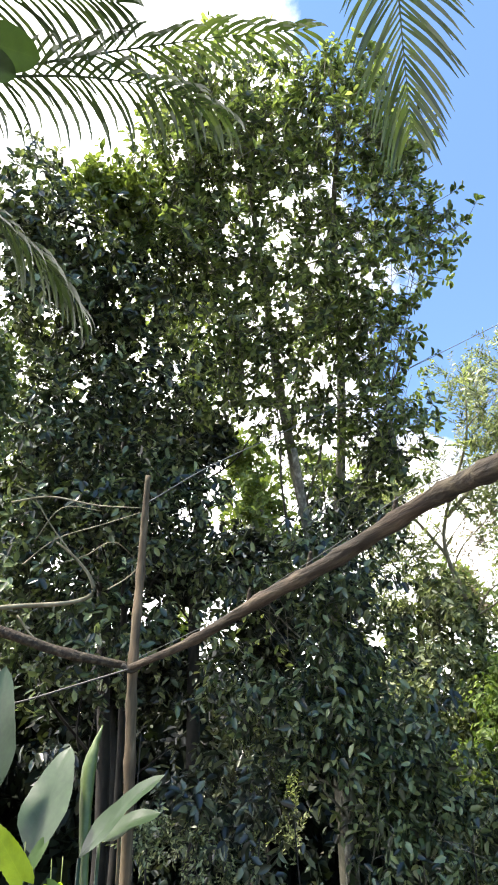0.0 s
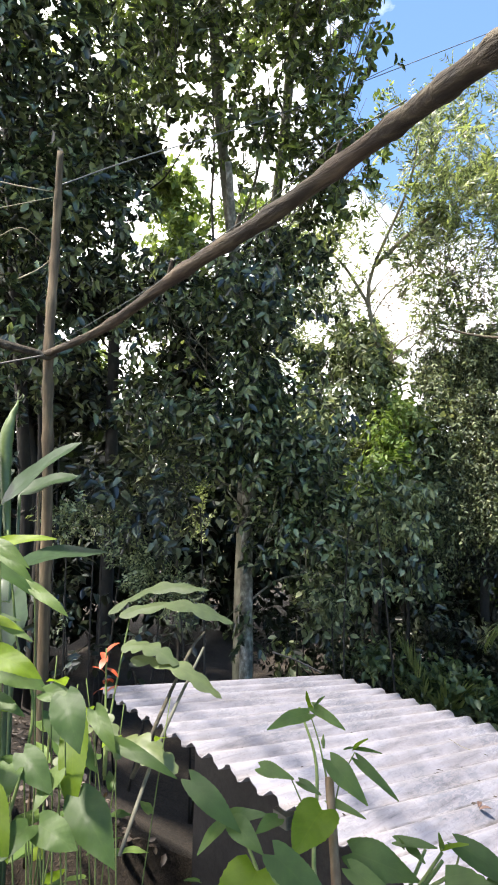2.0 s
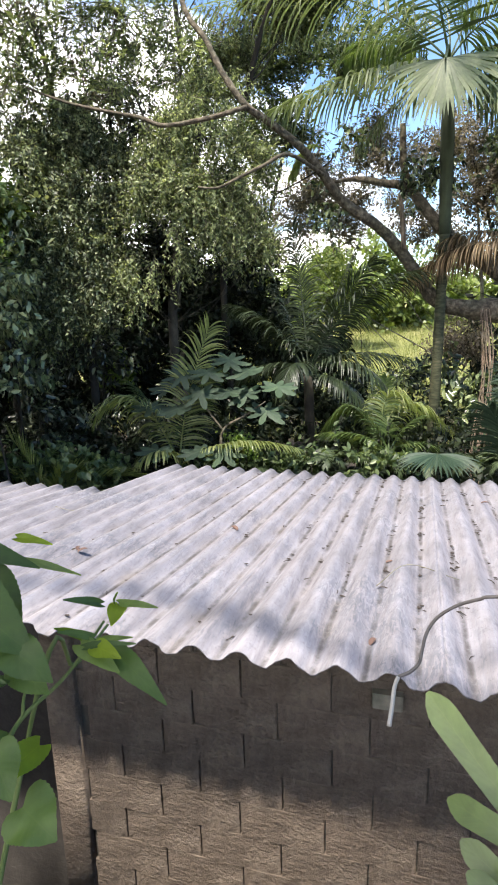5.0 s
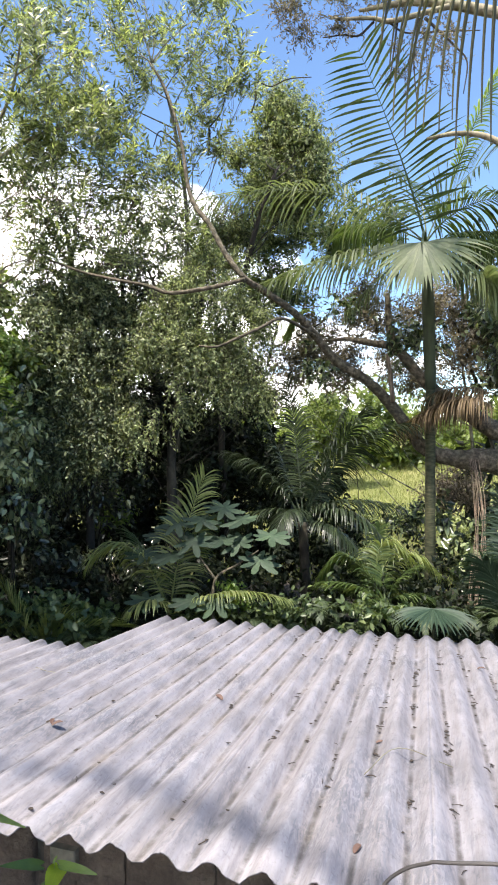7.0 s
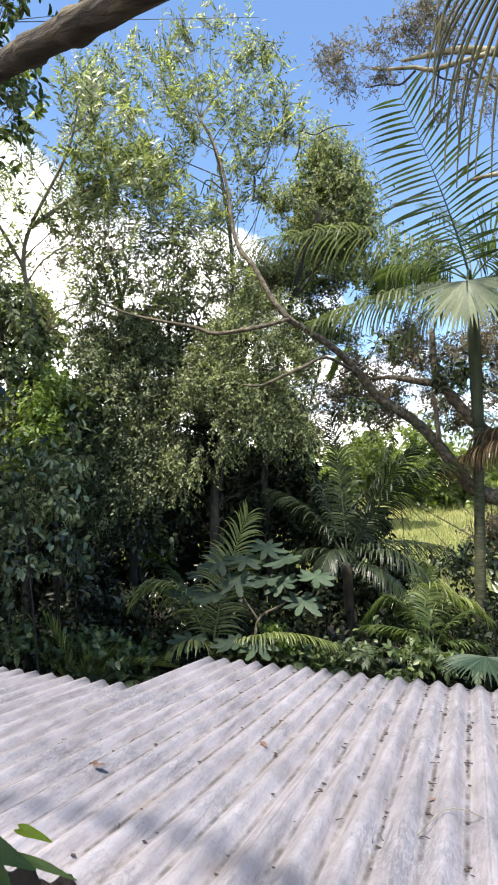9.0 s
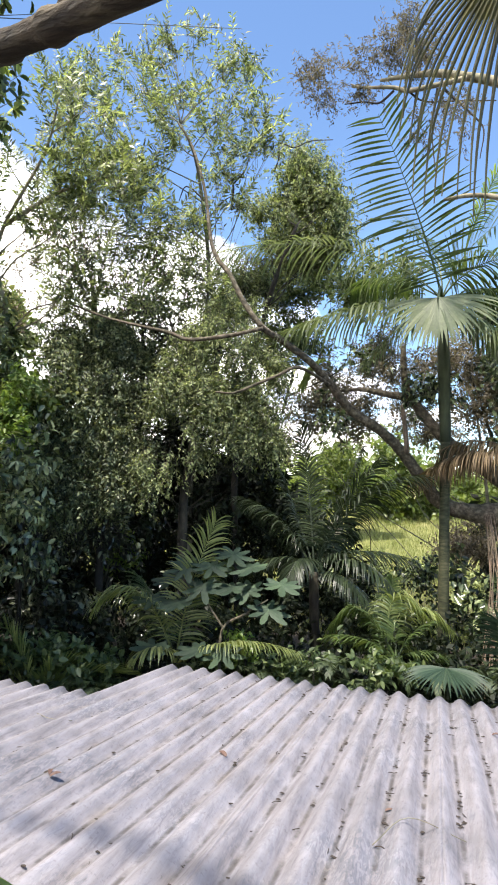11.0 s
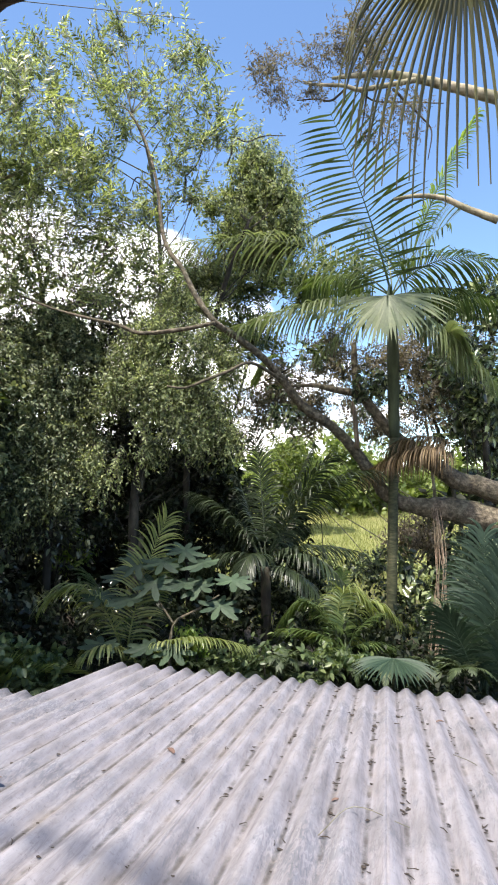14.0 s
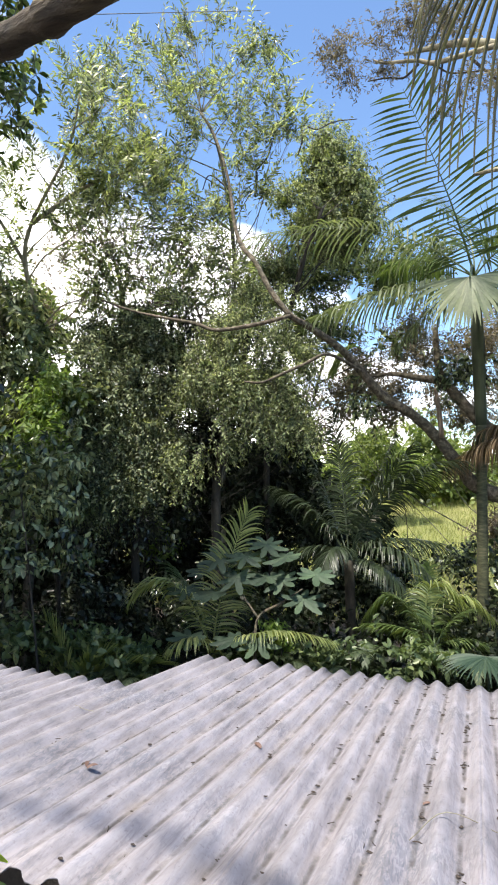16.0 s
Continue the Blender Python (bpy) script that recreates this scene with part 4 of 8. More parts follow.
C_LOBES = [(-5.91, 2.38, 6.37, 1.05, 0.60), (-6.32, 1.85, 5.76, 0.88, 0.59), (-5.81, 2.58, 5.53, 0.88, 0.59), (-6.30, 1.81, 4.84, 0.86, 0.50), (-5.65, 2.69, 4.69, 0.71, 0.68), (-5.38, 2.87, 4.23, 0.70, 0.67), (-5.97, 2.18, 4.36, 0.64, 0.57), (-5.04, 2.98, 3.62, 0.69, 0.55), (-6.52, 1.40, 6.40, 0.60, 0.52), (-5.38, 2.61, 3.62, 0.55, 0.55), (-5.39, 2.28, 5.00, 0.47, 0.47), (-5.46, 2.23, 4.44, 0.37, 0.40), (-5.40, 2.47, 5.83, 0.56, 0.49)]
C_LOBES += [(-5.97, 3.00, 7.93, 0.50, 0.50), (-5.45, 3.20, 8.01, 0.41, 0.45), (-6.02, 3.00, 7.11, 0.48, 0.52), (-5.66, 3.30, 7.43, 0.37, 0.49), (-5.92, 3.00, 6.33, 0.46, 0.42), (-5.67, 3.40, 6.70, 0.28, 0.36)]
C_LOBES += [(-5.99, 2.62, 2.27, 0.15, 0.44), (-6.04, 2.73, 2.96, 0.19, 0.44), (-6.12, 2.69, 3.43, 0.29, 0.37)]
tree("ivy_clad_tree", "tall grey-trunked tree clad in large dark climbing leaves", [(-5.969, 2.646, 1.650), (-6.210, 2.804, 3.281), (-6.166, 2.773, 4.863), (-6.052, 2.513, 6.025), (-5.842, 2.204, 6.982), (-5.557, 1.893, 7.782)], [0.11, 0.085, 0.075, 0.072, 0.068, 0.06, 0.04], BARK_MOTTLED, C_LOBES, LEAF_IVY, 31, limb_r=0.03, density=22, per_twig=9, twig=0.42, size=0.125, wide=0.46, hang=0.4, gap=-0.1, up=0.1, deep=1.1, shell=0.36, habit="drape")

tree("broadleaf_tree", "dark broadleaf tree in the crowd of trunks", [(-10.353, 2.798, 3.791), (-9.908, 2.515, 7.507), (-9.154, 2.152, 9.497), (-8.138, 1.492, 11.300)], [0.14, 0.12, 0.1, 0.07, 0.04], BARK_SHADED, [(-7.94, 1.27, 11.62, 1.21, 1.21), (-8.46, 2.15, 10.53, 1.21, 0.88), (-7.27, 0.70, 12.48, 0.99, 0.77), (-9.39, -1.06, 10.54, 0.99, 0.99), (-6.71, 3.40, 11.58, 0.88, 0.77), (-6.30, 5.32, 10.16, 0.44, 0.66), (-10.04, -0.74, 9.41, 0.88, 0.66)], LEAF_BIG, 24, limb_r=0.03, density=18, per_twig=12, twig=0.45, size=0.12, wide=0.5, hang=0.2, gap=-0.3)
tree("broadleaf_tree", "low tree in the wood with shade put into its leaves", [(-11.312, 1.752, 3.803), (-11.305, 1.460, 5.606), (-10.951, 1.134, 7.599)], [0.1, 0.08, 0.05], BARK_SHADED, [(-9.65, 1.9, 9.53, 1.0, 0.8), (-9.5, 2.6, 10.1, 0.60, 0.5), (-10.81, -0.04, 8.73, 1.26, 1.03), (-10.16, 1.14, 9.46, 1.26, 1.03), (-10.92, 1.24, 7.61, 1.26, 0.92), (-10.44, 2.58, 7.55, 1.03, 0.80), (-11.03, -0.68, 8.45, 1.03, 1.03), (-11.58, -0.21, 6.32, 1.03, 1.03), (-11.38, 1.01, 5.98, 1.15, 0.92), (-10.97, 2.31, 5.81, 0.92, 0.92), (-9.85, 3.66, 7.66, 0.92, 0.80), (-9.91, 4.18, 6.40, 0.92, 0.92)], LEAF_WOOD_SHADE, 25, limb_r=0.03, density=26, per_twig=12, twig=0.45, size=0.17, wide=0.5, hang=0.25, gap=-0.9)

def thicket(label, lobes, leaf, seed, bark=BARK_SHADED, **how):
    """A shrub of several stems from the ground into its lobes."""
    x, y = lobes[0][0], lobes[0][1]
    s = thing("shrub", (x, y, ground_z(x, y)), label, "shrub", "thicket shrubs")
    rng = np.random.RandomState(seed)
    for a, b, c, r, h in lobes[::2]:
        g = (a + rng.uniform(-0.3, 0.3), b + rng.uniform(-0.3, 0.3))
        limb("stem", [(g[0], g[1], ground_z(*g) - 0.05), ((g[0] + a) / 2 + rng.uniform(-0.2, 0.2), (g[1] + b) / 2, c * 0.5), (a, b, c)], [0.016, 0.012, 0.007], bark, s, sides=6, seed=seed)
    crown(s, lobes, leaf, seed, **how)
    return s


FINE = dict(density=8.5, per_twig=18, twig=0.62, size=0.135, wide=0.27, hang=0.0, gap=-0.75, deep=0.9, up=0.75, shell=0.4, spread=0.85, habit="feather", small=True, stems=BARK_GREY, stem_r=0.004)
BUSH = dict(density=20, per_twig=9, twig=0.4, size=0.14, wide=0.48, hang=0.4, gap=-0.3, deep=1.0, habit="drape")
thicket("leafy shrub with deep shade put into its leaf colour", [(-7.73, 1.87, 4.61, 0.82, 0.74), (-7.90, 1.58, 3.42, 0.66, 0.66), (-7.32, 2.46, 2.47, 0.66, 0.49), (-7.63, 2.13, 3.82, 0.58, 0.66)], LEAF_IVY_SHADED, 41, **dict(BUSH, density=18, size=0.12, gap=0.0))
thicket("dense green shrub behind the roof, light put into its leaf colour", [(-6.55, 3.95, 4.26, 0.76, 0.67), (-6.06, 4.47, 3.87, 0.84, 0.67), (-5.81, 4.60, 2.75, 1.01, 0.93), (-5.23, 5.14, 3.89, 0.59, 0.72), (-6.39, 3.87, 1.99, 0.84, 0.67)], LEAF_IVY_LIT, 42, **dict(BUSH, density=18, size=0.13, gap=-0.05))
thicket("bright green sunlit bush", [(-6.28, 5.79, 4.79, 0.53, 0.57), (-6.74, 5.47, 4.02, 0.38, 0.34), (-6.04, 5.93, 5.14, 0.43, 0.48)], LEAF_BRIGHT, 43, **BUSH)
thicket("dark leafy shrub under the trees", [(-6.46, 6.73, 2.72, 0.93, 0.72), (-5.53, 7.36, 2.71, 0.72, 0.62), (-6.03, 6.84, 1.60, 1.14, 0.72), (-4.81, 7.54, 1.47, 0.72, 0.62)], LEAF_IVY_SHADED, 44, **dict(BUSH, density=18, size=0.13, gap=-0.1))
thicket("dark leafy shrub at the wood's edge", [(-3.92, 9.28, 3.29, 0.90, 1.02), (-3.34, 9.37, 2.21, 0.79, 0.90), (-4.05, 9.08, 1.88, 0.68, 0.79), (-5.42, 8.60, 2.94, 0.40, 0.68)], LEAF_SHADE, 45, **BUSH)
thicket("undergrowth below the pole with shade in its leaf colour", [(-6.30, 0.84, 3.90, 0.47, 0.67), (-6.05, 1.29, 3.51, 0.54, 0.60), (-5.77, 1.78, 3.64, 0.40, 0.60), (-6.71, -0.33, 4.42, 0.60, 0.54), (-6.49, 0.38, 4.42, 0.40, 0.54)], LEAF_IVY_SHADED, 46, **dict(BUSH, density=12))
thicket("leafy undergrowth near the shed corner", [(-6.42, 0.99, 2.12, 0.62, 0.48), (-5.94, 1.78, 2.01, 0.41, 0.41), (-6.70, 0.61, 2.69, 0.55, 0.55)], LEAF_IVY_SHADED, 47, **dict(BUSH, density=15, size=0.13))

thicket("yellow-green leaves coloured as sunlit in a gap of the wood", [(-5.93, 8.40, 2.28, 0.18, 0.23), (-5.58, 8.40, 2.35, 0.27, 0.14), (-5.65, 8.50, 2.71, 0.16, 0.09), (-2.21, 5.00, 1.92, 0.11, 0.09), (-2.11, 5.00, 1.79, 0.09, 0.09)], LEAF_SUNNY, 65, **dict(BUSH, density=90, size=0.085, gap=-0.6))
thicket("bright yellow-green bush with sunlight in its leaf colour", [(-5.73, 5.30, 5.31, 0.20, 0.25), (-5.84, 5.20, 4.83, 0.25, 0.35), (-5.98, 5.10, 4.31, 0.30, 0.35), (-6.26, 5.00, 4.00, 0.27, 0.19), (-5.60, 5.20, 4.43, 0.15, 0.34)], LEAF_SUNNY, 67, **dict(BUSH, density=44, size=0.095, gap=-0.7))
tree("feathery_tree", "small fine-leaved olive tree among the trunks", [(-8.59, 3.30, 1.54), (-8.68, 3.30, 2.54), (-8.84, 3.30, 3.47), (-8.88, 3.30, 4.52)], [0.035, 0.03, 0.022, 0.012], BARK_DARK, [(-9.03, 3.40, 4.04, 0.46, 0.50), (-8.16, 3.30, 3.48, 0.37, 0.37), (-9.72, 3.50, 4.78, 0.42, 0.42), (-8.85, 3.50, 4.62, 0.36, 0.36), (-9.72, 3.30, 3.65, 0.38, 0.42)], LEAF_OLIVE, 68, limb_r=0.014, **dict(FINE, density=16, size=0.085, wide=0.4))
thicket("pale fine-leaved undergrowth on the brow of the bank", [(-5.95, 0.30, 3.56, 0.25, 0.22), (-6.12, 0.90, 3.49, 0.30, 0.26), (-6.19, 0.70, 3.17, 0.33, 0.26), (-6.03, 1.20, 3.06, 0.37, 0.29), (-5.98, 1.50, 3.48, 0.27, 0.33), (-6.03, 0.90, 2.73, 0.39, 0.33), (-5.72, 1.50, 2.72, 0.29, 0.33), (-6.05, 0.50, 2.67, 0.29, 0.32)], LEAF_VINE, 69, **dict(BUSH, density=52, per_twig=14, size=0.062, wide=0.36, twig=0.34, gap=-0.2, habit="feather", small=True))
thicket("grey-green shrub with light catching its leaves", [(-4.67, 3.50, 3.72, 0.42, 0.18), (-4.51, 3.70, 3.44, 0.35, 0.21), (-4.99, 3.40, 3.65, 0.25, 0.17), (-4.81, 3.60, 2.77, 0.36, 0.29), (-5.28, 3.40, 2.61, 0.29, 0.37), (-4.37, 3.80, 3.90, 0.28, 0.17)], LEAF_VINE, 70, **dict(BUSH, density=26, size=0.10, gap=-0.1))
E_LOBES = [(-5.48, 6.18, 9.84, 0.66, 0.61), (-5.97, 6.23, 9.30, 0.77, 0.72), (-5.43, 6.78, 9.00, 0.88, 0.83), (-6.48, 6.44, 8.35, 0.88, 0.66), (-5.87, 7.12, 7.85, 1.05, 0.77), (-5.10, 7.32, 8.38, 0.88, 0.77), (-6.11, 7.31, 7.02, 0.99, 0.55), (-6.70, 5.61, 9.35, 0.33, 0.44), (-7.34, 5.58, 8.56, 0.55, 0.55), (-7.67, 6.10, 6.99, 0.55, 0.55)] + [(-8.06, 5.54, 8.67, 0.69, 0.69), (-7.92, 6.16, 7.83, 0.80, 0.69), (-8.46, 5.75, 7.53, 0.57, 0.69), (-7.72, 6.71, 6.95, 0.69, 0.57), (-8.85, 5.64, 6.78, 0.57, 0.57), (-8.24, 6.29, 6.76, 0.57, 0.46)]
feather = tree("feathery_tree", "airy light green tree with forked pale grey trunk", [(-7.051, 7.239, 2.942), (-7.152, 7.155, 4.458), (-7.191, 7.026, 5.214), (-7.190, 6.678, 6.577), (-7.180, 6.332, 7.465), (-6.944, 6.209, 8.106), (-6.141, 6.147, 9.235), (-5.740, 5.915, 9.939)], [0.10, 0.085, 0.07, 0.058, 0.046, 0.034, 0.024, 0.012], BARK_PALE, E_LOBES, LEAF_FEATHER, 51, limb_r=0.03, **FINE)
limb("limb", [(-6.944, 6.209, 8.106), (-6.058, 6.526, 8.742), (-5.341, 6.817, 9.030)], [0.042, 0.03, 0.012], BARK_PALE, feather)
limb("limb", [(-7.180, 6.332, 7.465), (-7.374, 5.766, 8.208), (-7.657, 5.321, 8.471)], [0.036, 0.026, 0.012], BARK_PALE, feather)
limb("limb", [(-7.192, 6.939, 5.641), (-7.410, 6.525, 6.480), (-7.478, 6.196, 7.182)], [0.045, 0.036, 0.02], BARK_PALE, feather)

tree("vine_draped_tree", "leaning trunk wrapped in dull olive climbing leaves", [(-6.817, 6.099, 1.821), (-6.808, 6.310, 3.390), (-6.826, 6.246, 4.596), (-6.932, 5.979, 5.588)], [0.09, 0.08, 0.06, 0.03], BARK_DARK, [(-7.12, 5.81, 5.59, 0.71, 0.56), (-6.64, 6.34, 4.99, 0.71, 0.61), (-7.35, 5.78, 4.59, 0.61, 0.61), (-6.92, 6.21, 4.09, 0.71, 0.61), (-7.69, 5.39, 4.99, 0.41, 0.61), (-6.45, 6.58, 4.20, 0.51, 0.71), (-7.08, 6.08, 3.39, 0.81, 0.61), (-6.09, 6.75, 4.99, 0.41, 0.61)] + [(-7.28, 6.03, 6.47, 0.75, 0.75), (-7.10, 6.41, 5.54, 0.75, 0.75), (-7.79, 5.78, 5.50, 0.64, 0.64), (-7.42, 6.24, 4.62, 0.86, 0.64), (-7.82, 5.49, 6.53, 0.54, 0.54)], LEAF_VINE, 57, limb_r=0.025, deep=1.0, density=21, per_twig=10, twig=0.4, size=0.14, wide=0.45, hang=0.4, gap=-0.3, habit="drape")
tree("broadleaf_tree", "fresh green bush catching the sun between the trees", [(-6.805, 6.864, 1.490), (-6.988, 6.935, 2.726), (-7.045, 6.928, 3.997)], [0.06, 0.05, 0.03], BARK_DARK, [(-7.13, 6.79, 4.73, 0.43, 0.75), (-7.41, 6.63, 3.79, 0.54, 0.54), (-6.85, 6.94, 5.26, 0.43, 0.43), (-7.70, 6.34, 4.20, 0.43, 0.43)], LEAF_BRIGHT, 58, limb_r=0.02, density=26, per_twig=11, twig=0.4, size=0.11, wide=0.45, gap=-0.5)

F_LOBES = [(-5.79, 7.60, 11.97, 0.29, 0.56), (-5.07, 7.60, 11.92, 0.26, 0.54), (-4.66, 7.60, 11.97, 0.23, 0.49), (-4.16, 7.60, 12.07, 0.20, 0.51), (-3.40, 7.60, 11.31, 0.34, 0.46), (-3.00, 7.60, 11.09, 0.30, 0.40), (-2.71, 7.60, 10.29, 0.41, 0.25), (-2.66, 7.60, 9.77, 0.37, 0.22), (-4.98, 7.60, 11.01, 0.59, 0.56), (-4.13, 7.60, 11.05, 0.58, 0.54), (-3.57, 7.60, 10.28, 0.53, 0.53), (-4.50, 7.60, 10.25, 0.57, 0.47), (-3.10, 7.60, 9.71, 0.38, 0.31), (-3.48, 7.60, 9.24, 0.37, 0.39), (-3.18, 7.60, 8.65, 0.23, 0.38)]
F_LOBES += [(-6.89, 7.60, 11.73, 0.43, 0.49), (-6.31, 7.60, 11.52, 0.42, 0.42), (-6.67, 7.60, 10.92, 0.73, 0.60), (-5.94, 7.60, 10.66, 0.58, 0.58), (-6.45, 7.60, 10.03, 0.70, 0.45), (-5.66, 7.60, 9.59, 0.65, 0.43), (-6.77, 7.60, 9.27, 0.57, 0.39), (-4.98, 7.60, 9.56, 0.54, 0.42), (-4.66, 7.60, 8.48, 0.62, 0.29), (-4.07, 7.60, 8.01, 0.49, 0.30), (-3.96, 7.60, 8.57, 0.39, 0.33), (-6.22, 7.60, 9.00, 0.55, 0.29), (-4.67, 7.60, 7.08, 0.59, 0.38), (-3.77, 7.60, 7.33, 0.47, 0.37), (-5.56, 7.60, 9.95, 0.48, 0.36), (-5.30, 7.60, 9.12, 0.46, 0.30)]
tree("feathery_tree", "tall airy tree with small yellow-green leaves", [(-4.509, 8.957, 1.108), (-4.675, 9.195, 3.274), (-4.576, 9.099, 5.549), (-4.165, 8.689, 7.708), (-4.099, 7.832, 9.537), (-4.249, 7.369, 10.147)], [0.085, 0.08, 0.065, 0.05, 0.03, 0.015], BARK_GREY, F_LOBES, LEAF_FEATHER, 52, limb_r=0.026, **dict(FINE, density=11.5, deep=1.2, size=0.115))
tree("feathery_tree", "slender green tree between the limbs", [(-4.538, 9.803, 2.088), (-4.741, 9.818, 4.436), (-5.017, 9.432, 6.300), (-5.242, 9.020, 7.389)], [0.06, 0.05, 0.04, 0.02], BARK_GREY, [(-6.02, 8.57, 7.47, 0.97, 0.48), (-4.90, 9.08, 7.68, 0.97, 0.54), (-4.19, 9.47, 7.41, 0.60, 0.48), (-5.46, 8.65, 8.09, 0.84, 0.48), (-3.71, 9.47, 7.91, 0.48, 0.48)], LEAF_FEATHER, 59, limb_r=0.014, **dict(FINE, density=5))
thin = dict(FINE, density=20, deep=0.9, size=0.07, gap=-0.6, wide=0.5, hang=0.3, twig=0.5, habit="mixed", per_twig=14)
tree("sparse_tree", "sparse tree with small dull reddish-grey leaves", [(-6.276, 8.827, 2.102), (-6.419, 8.716, 5.543), (-6.437, 8.321, 7.085), (-6.416, 8.026, 7.907)], [0.1, 0.09, 0.06, 0.03], BARK_GREY, [(-6.63, 7.98, 7.68, 1.56, 0.84), (-7.25, 7.39, 7.98, 0.96, 0.96), (-5.70, 8.55, 7.68, 1.08, 0.84), (-4.07, 9.45, 7.24, 0.84, 0.72), (-4.73, 8.85, 8.16, 0.96, 0.60), (-3.56, 9.32, 8.11, 0.60, 0.72), (-6.49, 7.72, 8.47, 1.08, 0.60), (-7.65, 7.48, 6.93, 0.72, 0.60)], LEAF_DRY, 53, limb_r=0.018, **dict(thin, density=6.5))

VINES = dict(density=84, deep=1.0, shell=0.36, per_twig=18, twig=0.55, size=0.078, wide=0.42, hang=0.9, gap=-0.9, up=0.0, habit="drape", small=True)
tree("vine_draped_tree", "tree buried under grey-green hanging vines", [(-5.61, 7.40, 0.90), (-5.58, 7.40, 2.54), (-5.59, 7.40, 4.08), (-5.53, 7.40, 5.62)], [0.085, 0.08, 0.075, 0.06, 0.03], BARK_SHADED, [(-6.26, 7.20, 6.08, 0.62, 0.49), (-5.64, 7.60, 6.30, 0.63, 0.50), (-5.09, 7.90, 5.92, 0.49, 0.49), (-6.24, 6.90, 5.31, 0.50, 0.54), (-5.71, 7.30, 5.32, 0.60, 0.58), (-5.17, 7.70, 5.12, 0.50, 0.58), (-6.30, 6.80, 4.59, 0.43, 0.57), (-5.82, 7.00, 4.48, 0.51, 0.61), (-5.41, 7.40, 4.38, 0.53, 0.57), (-5.00, 7.70, 4.23, 0.35, 0.47), (-6.17, 6.80, 3.87, 0.45, 0.45), (-5.71, 7.00, 3.57, 0.44, 0.50), (-5.24, 7.30, 3.67, 0.40, 0.44), (-5.99, 6.80, 3.17, 0.30, 0.36), (-5.41, 7.00, 3.03, 0.24, 0.40), (-6.35, 6.70, 3.57, 0.26, 0.30)], LEAF_VINE, 61, limb_r=0.02, **dict(VINES, density=76, gap=-0.8, shell=0.55, twig=0.7, stems=BARK_DARK, stem_r=0.003))
tree("broadleaf_tree", "dark tree standing behind the vine curtains", [(-6.04, 9.60, 0.17), (-6.03, 9.60, 3.20), (-6.06, 9.60, 5.60), (-6.06, 9.60, 7.32)], [0.09, 0.085, 0.07, 0.05, 0.03], BARK_SHADED, [(-7.69, 9.40, 6.84, 0.94, 0.54), (-6.52, 9.50, 6.70, 0.77, 0.51), (-5.45, 9.60, 6.92, 0.75, 0.50), (-4.44, 9.80, 6.81, 0.74, 0.44), (-7.57, 9.30, 5.83, 0.91, 0.65), (-6.34, 9.50, 5.71, 0.76, 0.63), (-5.26, 9.70, 5.72, 0.74, 0.61), (-4.19, 9.90, 5.61, 0.72, 0.72), (-7.24, 9.30, 4.61, 0.89, 0.64), (-6.16, 9.50, 4.62, 0.74, 0.62), (-5.01, 9.80, 4.40, 0.73, 0.61), (-3.82, 10.00, 4.54, 0.60, 0.60), (-7.13, 9.20, 3.65, 0.88, 0.63), (-5.94, 9.40, 3.67, 0.61, 0.61), (-4.59, 9.80, 3.46, 0.60, 0.48), (-3.67, 10.00, 3.59, 0.53, 0.53), (-5.99, 9.70, 7.60, 0.65, 0.39), (-6.81, 9.50, 7.33, 0.66, 0.37), (-5.04, 9.00, 5.03, 0.48, 0.39), (-5.08, 9.00, 4.47, 0.41, 0.34), (-6.28, 9.00, 4.99, 0.48, 0.36)], LEAF_WOOD_SHADE, 66, limb_r=0.02, density=26, per_twig=11, twig=0.4, size=0.10, wide=0.5, hang=0.4, gap=-0.7, habit="drape", small=True)
tree("vine_draped_tree", "trunk draped in a pale olive curtain of vines", [(-4.20, 8.00, 0.65), (-4.28, 8.00, 3.00), (-4.20, 8.00, 4.00), (-3.86, 8.00, 5.11), (-3.63, 8.00, 6.33)], [0.10, 0.09, 0.085, 0.08, 0.06, 0.04], BARK_DARK, [(-3.58, 7.60, 6.32, 0.55, 0.35), (-4.00, 7.50, 5.92, 0.48, 0.40), (-3.10, 7.70, 6.03, 0.44, 0.39), (-4.25, 7.40, 5.42, 0.41, 0.47), (-3.62, 7.50, 5.33, 0.50, 0.50), (-2.98, 7.70, 5.35, 0.41, 0.48), (-2.56, 7.80, 5.60, 0.29, 0.35), (-4.43, 7.30, 4.74, 0.33, 0.49), (-3.91, 7.40, 4.65, 0.41, 0.41), (-3.34, 7.60, 4.76, 0.44, 0.39), (-2.75, 7.80, 4.82, 0.35, 0.39), (-4.62, 7.20, 4.11, 0.21, 0.37), (-4.26, 7.30, 4.12, 0.25, 0.29), (-2.49, 7.80, 4.39, 0.21, 0.25), (-3.06, 7.70, 4.43, 0.29, 0.21), (-4.57, 7.20, 3.64, 0.12, 0.21), (-3.75, 7.40, 4.27, 0.21, 0.25), (-3.50, 7.90, 6.86, 0.41, 0.26), (-3.06, 8.00, 6.71, 0.31, 0.26)], LEAF_OLIVE, 62, limb_r=0.025, **dict(VINES, density=88, gap=-0.6, shell=0.5, size=0.07, twig=0.7, stems=BARK_GREY, stem_r=0.003))
